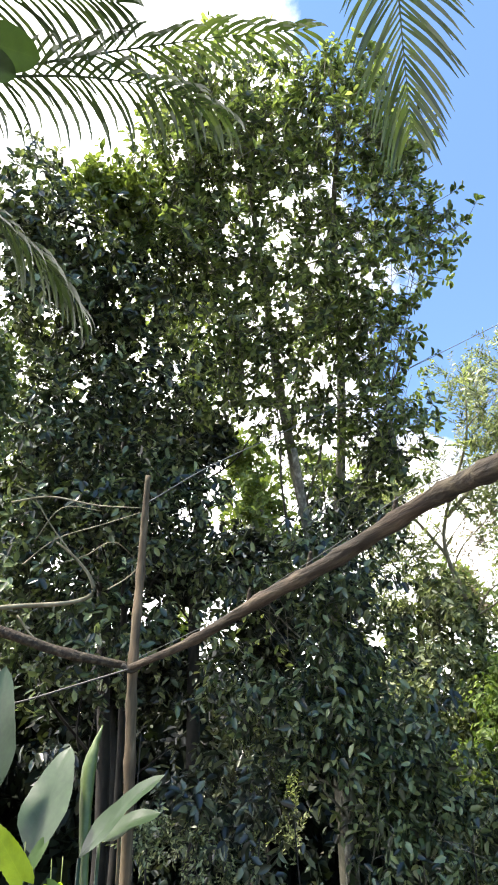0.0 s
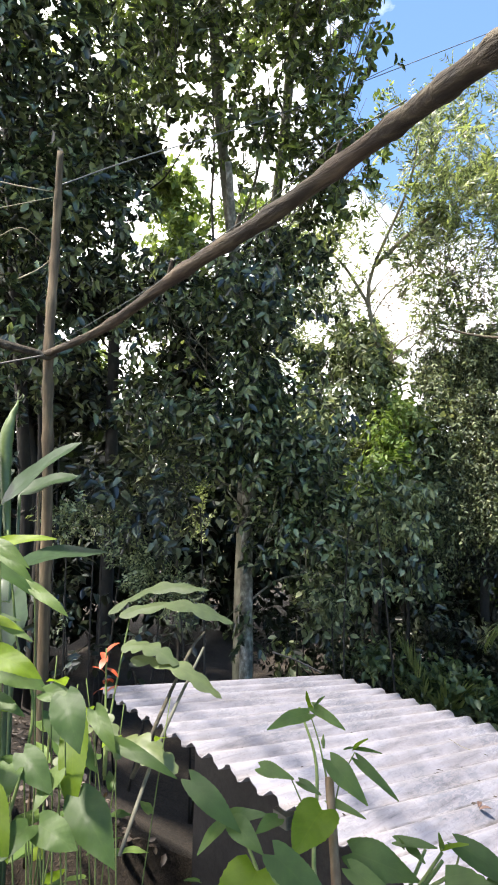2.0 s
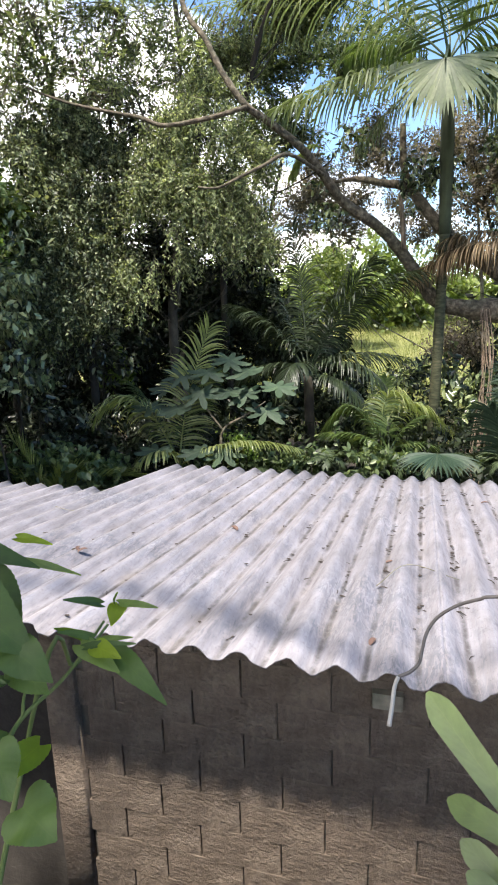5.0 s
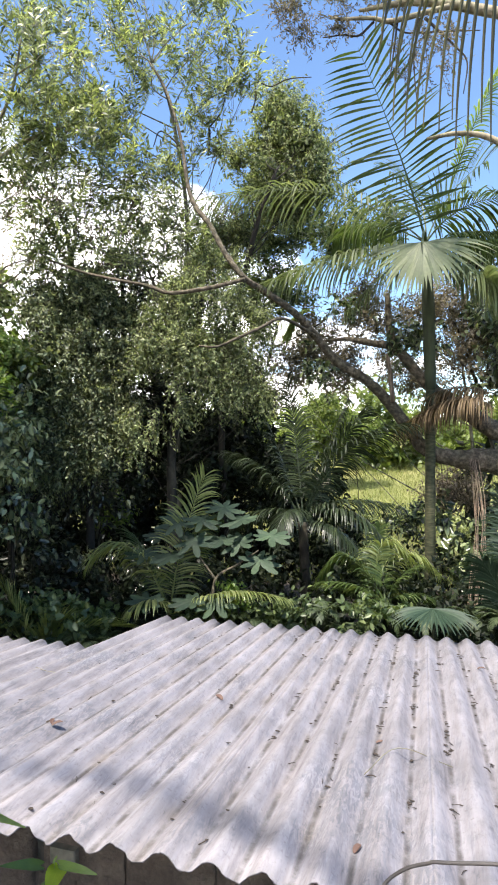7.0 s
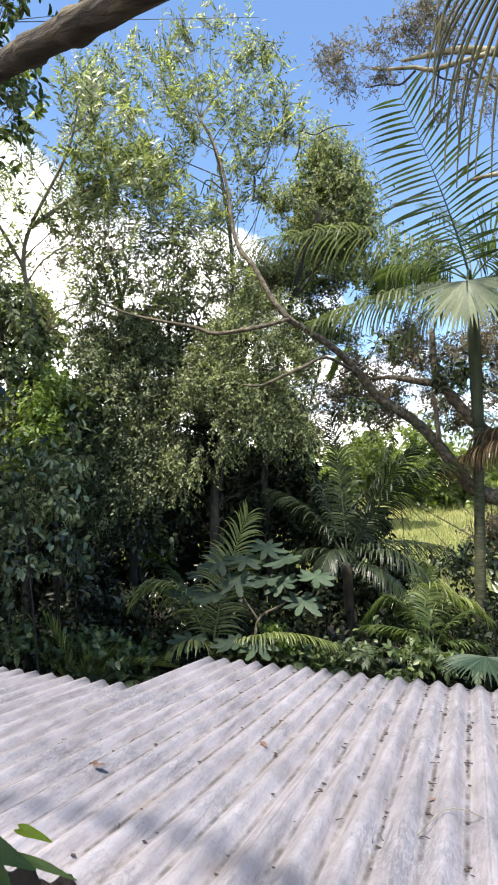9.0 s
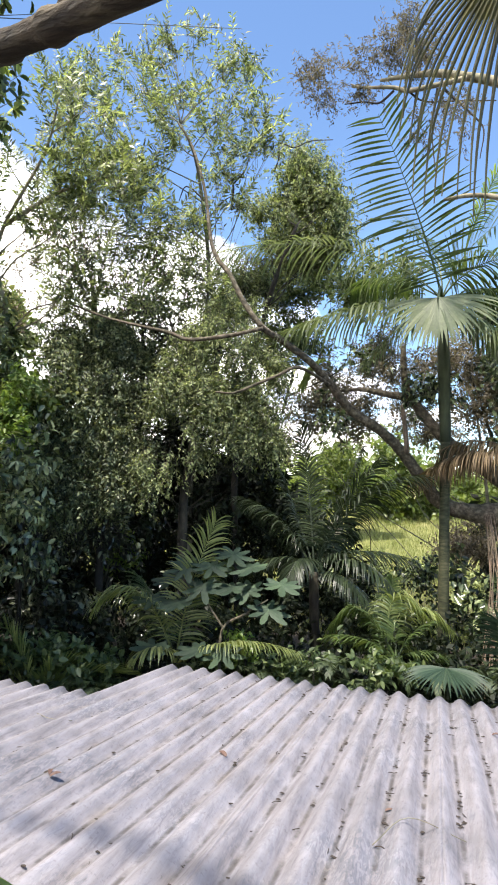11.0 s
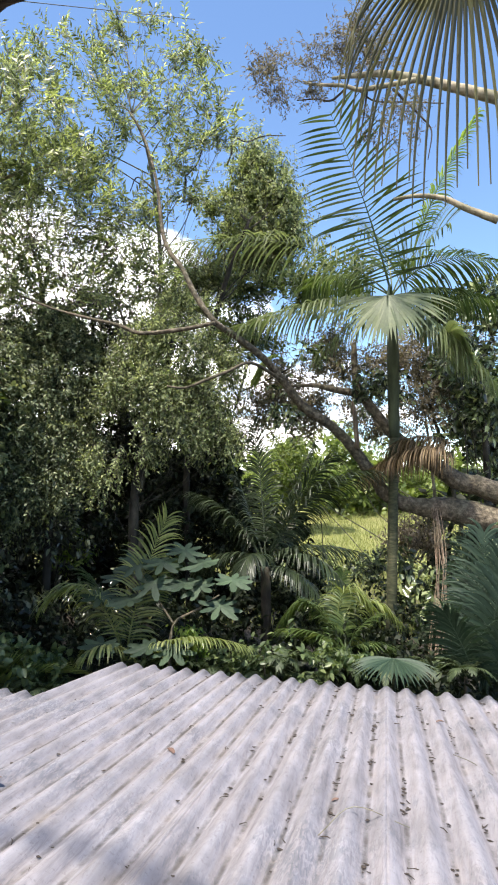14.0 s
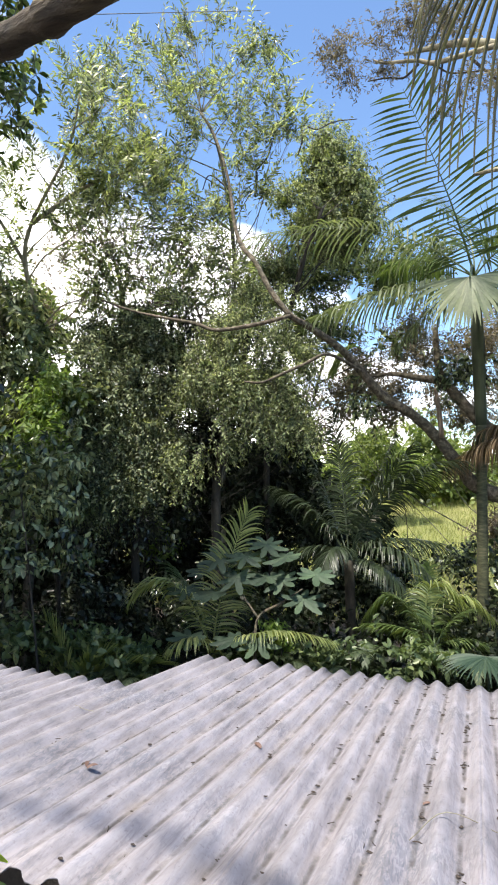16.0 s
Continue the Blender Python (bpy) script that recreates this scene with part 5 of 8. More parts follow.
tree("vine_draped_tree", "rounded treetop smothered in olive vines", [(-3.526, 8.917, 1.724), (-3.678, 9.054, 3.854), (-3.400, 8.968, 5.717), (-2.896, 8.684, 7.376), (-2.348, 8.373, 8.495)], [0.08, 0.07, 0.06, 0.05, 0.03], BARK_SHADED, [(-2.54, 9.30, 10.17, 0.63, 0.50), (-2.30, 9.30, 9.68, 0.74, 0.55), (-2.76, 9.30, 9.38, 0.68, 0.54), (-1.95, 9.30, 9.30, 0.67, 0.53), (-2.40, 9.30, 8.76, 0.83, 0.48), (-1.72, 9.30, 8.59, 0.59, 0.42), (-3.34, 9.30, 9.20, 0.44, 0.54), (-3.09, 9.30, 8.47, 0.60, 0.48), (-2.28, 9.30, 8.18, 0.70, 0.35), (-3.67, 9.30, 7.81, 0.43, 0.43), (-3.19, 9.30, 7.78, 0.42, 0.42)], LEAF_OLIVE, 63, limb_r=0.03, **dict(VINES, density=50, hang=0.2, up=0.2, shell=0.6, gap=-0.5, stems=BARK_GREY, stem_r=0.003))

# bare forking limbs of a large tree that stands beyond the shed's far corner
great = thing("great_tree", (4.2, 8.2, 0.0), "large old tree with long bare forking limbs", "tree")
limb("trunk", [(4.4, 8.3, -0.1), (4.2, 8.3, 1.4), (3.6, 8.35, 2.6), (2.260, 8.363, 3.478)], [0.5, 0.42, 0.34, 0.26], BARK_GREY, great, sides=12)
limb("limb", [(3.6, 8.4, 2.6), (1.82, 8.40, 3.15), (1.09, 8.40, 3.34), (0.56, 8.40, 3.39), (0.13, 8.40, 3.53), (-0.13, 8.40, 3.86), (-0.46, 8.40, 4.34), (-0.82, 8.20, 4.71), (-1.28, 8.00, 5.02), (-1.57, 7.70, 5.41), (-1.82, 7.30, 5.71), (-2.19, 6.90, 5.99), (-2.42, 6.60, 6.13), (-2.73, 6.60, 6.54), (-3.01, 6.70, 7.05), (-3.27, 6.80, 7.38), (-3.43, 6.90, 7.76), (-3.56, 7.00, 8.44), (-3.71, 7.10, 8.99), (-3.97, 7.20, 9.66), (-4.22, 7.20, 10.06)], [0.3, 0.248, 0.196, 0.137, 0.117, 0.103, 0.093, 0.082, 0.076, 0.067, 0.059, 0.051, 0.047, 0.043, 0.039, 0.036, 0.033, 0.028, 0.024, 0.020, 0.014], BARK_TAN, great, sides=10, n=5, wobble=0.12)
limb("limb", [(3.5, 8.45, 2.7), (1.84, 8.45, 3.62), (1.28, 8.45, 3.79), (0.91, 8.45, 4.04), (0.31, 8.45, 4.48), (-0.06, 8.45, 4.90), (-0.37, 8.45, 5.26), (-0.75, 8.45, 5.36), (-1.15, 8.45, 5.45), (-1.55, 8.45, 5.44)], [0.204, 0.176, 0.154, 0.134, 0.110, 0.087, 0.078, 0.058, 0.041, 0.020], BARK_TAN, great, sides=10, wobble=0.12)
limb("limb", [(-0.36, 8.35, 5.24), (-0.44, 8.35, 5.67), (-0.46, 8.35, 6.16)], [0.055, 0.059, 0.044], BARK_TAN, great, sides=8)
limb("limb", [(-0.39, 8.30, 4.33), (-0.42, 8.30, 4.72), (-0.47, 8.30, 5.14)], [0.042, 0.041, 0.031], ROOTS, great, sides=8)
limb("limb", [(-2.41, 6.55, 6.11), (-2.99, 6.55, 6.03), (-3.62, 6.55, 6.01), (-3.98, 6.55, 6.15), (-4.51, 6.55, 6.29), (-5.12, 6.55, 6.47), (-5.75, 6.55, 6.73)], [0.031, 0.034, 0.031, 0.028, 0.024, 0.020, 0.014], BARK_TAN, great, sides=8)
limb("limb", [(-1.55, 7.60, 5.39), (-1.94, 7.00, 5.58), (-2.22, 6.70, 5.41), (-2.61, 6.60, 5.24), (-2.88, 6.60, 5.15), (-3.17, 6.60, 5.18)], [0.028, 0.026, 0.024, 0.022, 0.019, 0.012], BARK_TAN, great, sides=8)
limb("limb", [(0.19, 7.20, 8.08), (0.56, 7.20, 8.10), (0.93, 7.20, 8.02), (1.26, 7.20, 7.83), (1.68, 7.20, 7.62)], [0.025, 0.035, 0.043, 0.050, 0.061], BARK_PALE, great, sides=8)
limb("limb", [(-0.67, 6.30, 9.51), (-0.29, 6.30, 9.50), (0.10, 6.30, 9.46), (0.56, 6.30, 9.31), (0.93, 6.30, 9.16), (1.54, 6.30, 8.90)], [0.020, 0.038, 0.053, 0.060, 0.067, 0.082], BARK_PALE, great, sides=8)
limb("limb", [(-1.08, 6.25, 9.50), (-0.92, 6.25, 9.42), (-0.50, 6.25, 9.34), (-0.28, 6.25, 9.25), (0.10, 6.25, 9.26), (0.48, 6.25, 9.28)], [0.012, 0.022, 0.027, 0.034, 0.034, 0.038], BARK_PALE, great, sides=8)
limb("limb", [(0.18, 6.30, 9.23), (0.37, 6.30, 9.00), (0.56, 6.30, 8.77), (0.69, 6.30, 8.55), (0.64, 6.30, 8.16)], [0.022, 0.018, 0.014, 0.010, 0.006], BARK_DARK, great, sides=8)
limb("limb", [(-0.48, 6.30, 9.32), (-0.68, 6.30, 9.18), (-0.88, 6.30, 9.23), (-1.17, 6.30, 9.25)], [0.018, 0.015, 0.011, 0.007], BARK_DARK, great, sides=8)
limb("limb", [(-0.28, 6.30, 9.27), (-0.07, 6.30, 9.09), (0.33, 6.30, 9.02), (0.85, 6.30, 8.93)], [0.015, 0.012, 0.010, 0.007], BARK_DARK, great, sides=8)
limb("limb", [(-0.17, 6.30, 9.28), (-0.22, 6.30, 8.91), (-0.28, 6.30, 8.51)], [0.015, 0.012, 0.007], BARK_DARK, great, sides=8)
limb("limb", [(0.10, 6.30, 9.24), (0.03, 6.30, 8.72), (0.07, 6.30, 8.06)], [0.015, 0.010, 0.006], BARK_DARK, great, sides=8)
limb("limb", [(-2.65, 7.90, 9.31), (-2.57, 7.90, 9.56), (-2.55, 7.90, 9.82), (-2.30, 7.90, 9.70), (-2.01, 7.90, 9.77), (-1.61, 7.90, 9.73)], [0.011, 0.014, 0.014, 0.010, 0.010, 0.007], BARK_DARK, great, sides=8)
limb("limb", [(-3.41, 7.80, 8.66), (-3.39, 7.80, 9.13), (-3.64, 7.80, 9.52), (-3.70, 7.80, 9.79)], [0.018, 0.019, 0.014, 0.009], BARK_DARK, great, sides=8)
limb("limb", [(-3.39, 7.80, 9.13), (-3.16, 7.80, 9.36), (-3.09, 7.80, 9.62)], [0.014, 0.011, 0.007], BARK_DARK, great, sides=8)
limb("limb", [(-3.89, 7.80, 8.87), (-4.29, 7.80, 9.22), (-4.44, 7.80, 8.97)], [0.018, 0.013, 0.008], BARK_DARK, great, sides=8)
crown(great, [(-1.59, 6.30, 9.79, 0.37, 0.31), (-1.18, 6.30, 9.77, 0.44, 0.29), (-1.42, 6.30, 9.46, 0.34, 0.29), (-0.69, 6.30, 9.95, 0.44, 0.34), (-0.13, 6.30, 9.73, 0.39, 0.34), (-0.29, 6.30, 10.18, 0.40, 0.40), (-0.92, 6.30, 9.35, 0.28, 0.24), (0.18, 6.30, 8.82, 0.55, 0.41)], LEAF_DRY, 71, density=46, per_twig=14, twig=0.4, size=0.05, wide=0.3, hang=0.5, gap=-0.7, stems=BARK_GREY, stem_r=0.004)
crown(great, [(-1.32, 8.36, 5.44, 0.50, 0.30), (-0.55, 8.45, 5.34, 0.60, 0.35), (-1.12, 8.30, 5.92, 0.45, 0.30), (0.02, 8.46, 5.43, 0.50, 0.40), (-1.62, 8.39, 4.95, 0.30, 0.40)], LEAF_IVY, 72, density=26, per_twig=9, twig=0.35, size=0.1, wide=0.5, hang=0.7, gap=-0.1, name="tuft", label="dark leaf tufts on the limb")
ROOT_LINE = [(0.83, 8.20, 3.37), (0.90, 7.90, 2.69), (0.89, 7.50, 2.11), (0.79, 7.10, 1.55), (0.69, 6.70, 0.98), (0.69, 6.70, 0.75)]
hanging = thing("aerial_root_bundle", ROOT_LINE[-1], "bundle of thin brown hanging aerial roots", "roots")
rng = np.random.RandomState(36)
for i in range(11):
    off, swing, slack = rng.normal(0, 0.05, 2), rng.uniform(0, 6.28), rng.uniform(0.02, 0.07)
    line = [(q[0] + off[0] * (0.7 + 0.2 * j) + slack * math.sin(swing + 1.3 * j), q[1] + off[1] + slack * math.cos(swing + 1.7 * j), q[2]) for j, q in enumerate(ROOT_LINE[:len(ROOT_LINE) - (i % 4 == 3)])]
    r = rng.uniform(0.003, 0.0075)
    part("root", *tube(line, [r, r * 1.2, r, r * 0.9, r * 0.7], 5, 5, 0.12, i), ROOTS, hanging)
for x, length in ((0.36, 0.9), (0.44, 0.62), (1.02, 0.5), (1.12, 0.75), (0.62, 0.4)):
    part("root", *tube([(x, 8.35, 3.42), (x + 0.02, 8.33, 3.4 - length * 0.5), (x - 0.02, 8.34, 3.4 - length)], [0.007, 0.005, 0.003], 5, 4, 0.1, 3), ROOTS, hanging)

tree("sparse_tree", "airy grey-green tree behind the palm", [(1.285, 13.045, 1.978), (1.180, 13.155, 3.975), (0.922, 13.000, 6.014)], [0.06, 0.045, 0.02], BARK_GREY, [(1.31, 12.93, 6.27, 0.86, 0.86), (2.06, 12.93, 5.71, 0.72, 1.01), (0.53, 12.87, 6.83, 0.86, 0.57), (-0.69, 12.98, 6.19, 0.86, 0.65), (-0.01, 13.12, 5.21, 0.72, 0.57), (1.80, 12.73, 7.03, 0.72, 0.57), (-1.37, 12.79, 6.88, 0.72, 0.57), (-3.21, 12.70, 5.69, 0.86, 0.65), (-2.36, 12.79, 6.20, 0.86, 0.72), (-1.95, 12.97, 5.35, 0.72, 0.57), (-3.63, 12.69, 4.83, 0.72, 0.57), (-2.76, 12.59, 6.89, 0.57, 0.57)], LEAF_DRY, 54, limb_r=0.03, **dict(thin, size=0.08, density=26, deep=0.9))
tree("sparse_tree", "grey-leaved tree seen between the bare limbs", [(1.77, 11.80, 2.11), (1.43, 11.80, 3.92), (1.09, 11.80, 5.30), (0.67, 11.80, 6.58)], [0.05, 0.045, 0.035, 0.02], BARK_DARK, [(0.72, 11.50, 6.51, 0.65, 0.65), (1.39, 11.20, 5.82, 0.58, 0.63), (0.83, 11.50, 5.57, 0.64, 0.58), (-1.03, 11.80, 6.43, 0.61, 0.48), (-1.69, 11.90, 5.67, 0.53, 0.48), (-0.50, 11.60, 5.35, 0.52, 0.44), (0.11, 11.80, 6.60, 0.53, 0.53), (-2.39, 12.00, 6.03, 0.49, 0.54), (1.81, 11.00, 5.20, 0.50, 0.50), (1.28, 11.30, 4.99, 0.51, 0.43), (-2.79, 12.00, 5.36, 0.49, 0.49), (-1.04, 11.80, 7.16, 0.54, 0.40)], LEAF_DRY, 73, limb_r=0.016, **dict(thin, size=0.085, density=26, gap=-0.5))
tree("feathery_tree", "green tree crown behind the palm fronds", [(-3.75, 12.1, 1.960), (-3.7, 12.0, 4.577), (-2.9, 11.579, 7.187)], [0.07, 0.05, 0.025], BARK_DARK, [(-2.50, 11.14, 8.41, 0.80, 0.80), (-1.62, 11.37, 8.16, 0.80, 0.67), (-0.74, 11.39, 8.37, 0.67, 0.54), (-3.07, 10.70, 9.20, 0.67, 0.80), (-3.40, 11.02, 8.16, 0.67, 0.67), (-2.94, 11.43, 7.18, 0.67, 0.54), (-3.60, 11.33, 6.92, 0.67, 0.67)], LEAF_UNDER, 55, limb_r=0.03, **dict(FINE, density=20, size=0.11, wide=0.45))
tree("broadleaf_tree", "dark leafy tree beyond the great limb", [(2.399, 10.910, 2.252), (2.333, 11.007, 3.929), (2.127, 10.973, 5.075)], [0.12, 0.1, 0.05], BARK_DARK, [(1.91, 10.93, 5.65, 0.62, 0.75), (2.23, 11.00, 4.61, 0.62, 0.75), (1.79, 10.83, 6.34, 0.50, 0.50), (1.98, 10.53, 7.41, 0.62, 0.50), (1.24, 10.67, 7.26, 0.50, 0.50)], LEAF_IVY, 56, limb_r=0.03, density=26, per_twig=11, twig=0.4, size=0.13, gap=-0.5)

tree("broadleaf_tree", "dark glossy-leaved tree crowding the palm", [(1.87, 9.60, 1.40), (1.87, 9.60, 3.40), (1.82, 9.60, 5.45)], [0.09, 0.08, 0.05], BARK_DARK, [(1.72, 9.60, 5.45, 0.45, 0.56), (1.52, 9.60, 4.73, 0.35, 0.40), (2.02, 9.60, 6.18, 0.45, 0.50), (1.23, 9.60, 6.10, 0.34, 0.29), (2.05, 9.60, 4.83, 0.40, 0.56), (1.80, 9.60, 4.11, 0.40, 0.33), (2.03, 9.60, 6.91, 0.46, 0.34), (1.44, 9.60, 6.94, 0.39, 0.27)], LEAF_IVY, 64, limb_r=0.02, density=20, per_twig=9, twig=0.4, size=0.13, wide=0.48, gap=-0.3, habit="whorl")

# far woods, bright in the sun
FAR = dict(density=5.5, per_twig=14, twig=0.9, size=0.30, wide=0.5, gap=-0.25)
tree("distant_tree", "sunlit yellow-green tree beyond the wood", [(-20.448, 10.388, 4.323), (-19.471, 9.887, 11.236), (-18.685, 9.355, 13.759)], [0.3, 0.25, 0.1], BARK_GREY, [(-18.80, 9.16, 13.76, 1.84, 1.95), (-17.09, 11.08, 14.49, 1.26, 1.38), (-18.80, 10.43, 12.06, 1.61, 1.15), (-18.43, 8.18, 15.42, 1.15, 0.92), (-16.34, 12.67, 13.53, 1.15, 1.15)], LEAF_BRIGHT, 81, limb_r=0.08, group="distant trees", **FAR)
tree("distant_tree", "sunlit green tree seen through a gap", [(-17.535, 14.232, 3.400), (-17.228, 14.453, 6.035), (-16.943, 14.412, 7.940)], [0.3, 0.25, 0.1], BARK_GREY, [(-16.95, 14.49, 7.55, 1.38, 1.61), (-14.97, 15.82, 9.54, 1.61, 1.38), (-21.59, 7.16, 8.76, 1.15, 0.92), (-16.77, 14.98, 5.46, 1.61, 1.38)], LEAF_BRIGHT, 82, limb_r=0.08, group="distant trees", **FAR)
tree("distant_tree", "bright green tree on the meadow's edge", [(-5.167, 31.637, 0.689), (-5.201, 31.751, 2.580), (-5.218, 31.760, 4.498)], [0.3, 0.2, 0.1], BARK_GREY, [(-5.22, 31.76, 4.50, 1.63, 1.63), (-6.78, 31.48, 3.18, 1.63, 1.30), (-3.65, 31.98, 3.89, 1.63, 1.14), (-8.34, 31.11, 2.83, 1.30, 1.30)], LEAF_BRIGHT, 83, limb_r=0.1, group="distant trees", **dict(FAR, size=0.4, density=4))
wood = [(-17 + 2.3 * i, 15.5 + 1.6 * math.sin(i * 2.1), 2.6 + 0.6 * math.sin(i * 1.7), 1.9, 2.6) for i in range(5)] + [(-13.5 - 0.8 * math.sin(i), 13.5 - 2.4 * i, 3.4 + 0.6 * math.sin(i * 2.3), 1.9, 3.2) for i in range(8)] + [(-16.5, 14 - 2.6 * i, 4.4 + 0.6 * math.sin(i * 1.3), 2.0, 3.6) for i in range(8)] + [(2.6 + 2.2 * i, 13.0 + math.sin(i), 1.6 + 0.6 * i, 1.6, 2.2 + 0.5 * i) for i in range(4)]
tagged(crown(None, wood, LEAF_SHADE, 91, name="far_wood", small=True, density=4, per_twig=12, twig=0.8, size=0.42, wide=0.55, gap=-0.8), "wood behind the trees with shade painted into its leaves", "wood", kind="stuff")
# dark leaf masses added to fill the black shade under the trees
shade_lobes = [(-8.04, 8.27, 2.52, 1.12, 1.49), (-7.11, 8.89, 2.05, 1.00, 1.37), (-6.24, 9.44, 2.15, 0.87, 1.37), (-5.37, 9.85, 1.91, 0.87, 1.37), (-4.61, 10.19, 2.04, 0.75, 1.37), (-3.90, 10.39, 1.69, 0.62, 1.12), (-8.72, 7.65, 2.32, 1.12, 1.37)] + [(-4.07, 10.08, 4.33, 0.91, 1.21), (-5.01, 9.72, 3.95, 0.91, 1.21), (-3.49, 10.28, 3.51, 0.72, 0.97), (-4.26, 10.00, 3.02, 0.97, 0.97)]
tagged(crown(None, shade_lobes, LEAF_SHADE, 96, name="shaded_thicket", small=True, density=14, per_twig=11, twig=0.4, size=0.18, wide=0.55, gap=-0.9), "black-green thicket added to fill the deep shade", "thicket", kind="stuff")
meadow_bushes = [(-9 + 2.2 * i, 22 + 2.5 * math.sin(i * 2.2), 0.5 + 0.4 * math.sin(i * 1.3), 1.2, 0.9) for i in range(8)]
tagged(crown(None, meadow_bushes, LEAF_OLIVE, 94, name="meadow_scrub", small=True, density=12, per_twig=12, twig=0.5, size=0.2, wide=0.3, gap=-0.6, up=0.6), "olive scrub on the meadow", "scrub", kind="stuff")
rng = np.random.RandomState(95)
n = 60000
gx, gy = rng.uniform(-16, 8, n), 13 + 28 * rng.uniform(0, 1, n) ** 1.3
gz = np.array([ground_z(a, b) for a, b in zip(gx, gy)])
V, Q = leaves(np.stack([gx, gy, gz], 1), unit(rng.normal(0, 0.35, (n, 3)) + np.array([0, 0, 1.0])), unit(rng.normal(0, 1, (n, 3))), rng.uniform(0.18, 0.5, n) * (1 + (gy - 13) * 0.01), 0.045, 0.02, 0.15, small=True)
tagged(quads("tall_grass", V, Q, GRASS), "tall yellow-green grass on the meadow", "grass", kind="stuff")
ridge = [(-34 + 2.6 * i, 40 + 4 * math.sin(i * 1.9), 3.6 + 0.8 * math.sin(i * 2.7), 2.6, 2.6 + 0.6 * math.sin(i * 1.1)) for i in range(24)]
tagged(crown(None, ridge, LEAF_BRIGHT, 92, name="distant_wood", small=True, density=3.4, per_twig=12, twig=1.2, size=0.42, wide=0.6, gap=-0.8), "distant sunlit wood along the meadow", "wood", kind="stuff")
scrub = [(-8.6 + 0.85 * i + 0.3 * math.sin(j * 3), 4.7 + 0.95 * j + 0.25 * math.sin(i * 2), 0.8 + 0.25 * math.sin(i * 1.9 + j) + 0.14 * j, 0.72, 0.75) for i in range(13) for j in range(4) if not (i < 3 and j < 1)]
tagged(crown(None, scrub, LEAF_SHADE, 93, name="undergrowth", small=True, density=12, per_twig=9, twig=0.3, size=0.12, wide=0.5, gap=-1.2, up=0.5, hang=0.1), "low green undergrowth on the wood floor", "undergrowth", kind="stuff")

# ---- palms ----
def palm(name, label, foot, hub, r, bark, group=""):
    p = thing(name, (foot[0], foot[1], ground_z(foot[0], foot[1])), label, "palm", group)
    g = (foot[0], foot[1], ground_z(foot[0], foot[1]) - 0.1)
    mid = [(g[0] + (hub[0] - g[0]) * f, g[1] + (hub[1] - g[1]) * f, g[2] + (hub[2] - g[2]) * f) for f in (0.33, 0.66)]
    limb("trunk", [g, *mid, hub], [r * 1.25, r, r * 0.95, r * 0.9], bark, p, sides=12, n=12, wobble=0.05)
    return p


def crown_of_fronds(p, hub, tips, rise, leaflet, mat, seed, **how):
    for i, tip in enumerate(tips):
        h, e = np.array(hub), np.array(tip)
        span = np.linalg.norm(e - h)
        bow = (h + e) / 2 + np.array([0, 0, rise * span])
        frond(p, hub, bow, tip, leaflet, mat, None, seed=seed + i, **how)


HUB = (0.17, 8.20, 6.89)
king = palm("king_palm", "slender king palm with mossy green trunk and full crown", (0.14, 8.20, 1.00), (0.21, 8.20, 4.56), 0.086, BARK_PALM)
limb("crownshaft", [(0.21, 8.20, 4.51), (0.20, 8.20, 5.36), (0.19, 8.20, 6.03), HUB], [0.088, 0.098, 0.10, 0.05], CROWNSHAFT, king, "dark green crownshaft")


def king_frond(bow, tip, leaflet, mat, seed, base=HUB, **how):
    frond(king, base, bow, tip, leaflet, mat, None, seed=seed, **how)


king_frond((-0.09, 7.90, 8.06), (-0.79, 7.30, 9.67), 1.02, LEAF_PALM, 100, count=34, sag=0.22, wide=0.042, angle=88, vee=-0.12, start=0.1, r=0.022, fall=0.25)
king_frond((0.48, 8.40, 7.83), (1.19, 9.00, 8.43), 0.8, LEAF_PALM, 101, count=34, sag=0.7, wide=0.045, angle=70)
king_frond((0.21, 8.80, 8.12), (-0.42, 9.40, 8.64), 0.8, LEAF_PALM, 102, count=34, sag=0.9, wide=0.045, angle=66)
king_frond((0.75, 8.20, 7.73), (1.77, 7.80, 7.21), 0.85, LEAF_PALM, 103, count=40, sag=1.6, wide=0.035, angle=72, vee=0.0)
king_frond((0.94, 8.40, 7.11), (1.98, 8.30, 6.68), 0.6, LEAF_PALM, 104, count=40, sag=2.0, wide=0.04, angle=74, vee=0.0)
king_frond((-1.09, 7.80, 8.15), (-3.24, 7.00, 7.55), 0.86, LEAF_PALM_LIGHT, 110, count=38, sag=2.0, wide=0.028, angle=74, vee=0.0)
king_frond((-1.04, 7.50, 6.74), (-2.19, 6.90, 6.13), 0.72, LEAF_PALM_LIGHT, 111, count=48, sag=2.2, wide=0.042, angle=72, vee=0.0)
king_frond((-0.79, 8.70, 7.73), (-1.47, 9.20, 7.41), 0.7, LEAF_PALM, 112, count=40, sag=2.0, wide=0.04, angle=74, vee=0.0)
king_frond((-0.35, 7.90, 6.54), (-1.05, 7.60, 5.75), 0.5, LEAF_PALM_LIGHT, 113, count=34, sag=2.2, wide=0.035, angle=70, vee=0.0)
king_frond((0.94, 7.40, 6.29), (1.59, 6.90, 5.12), 0.75, LEAF_PALM_LIGHT, 114, count=44, sag=2.2, wide=0.05, angle=70, vee=0.0)
king_frond((0.73, 8.00, 6.24), (1.33, 8.00, 5.76), 0.5, LEAF_PALM_LIGHT, 115, count=34, sag=2.2, wide=0.035, angle=70, vee=0.0)
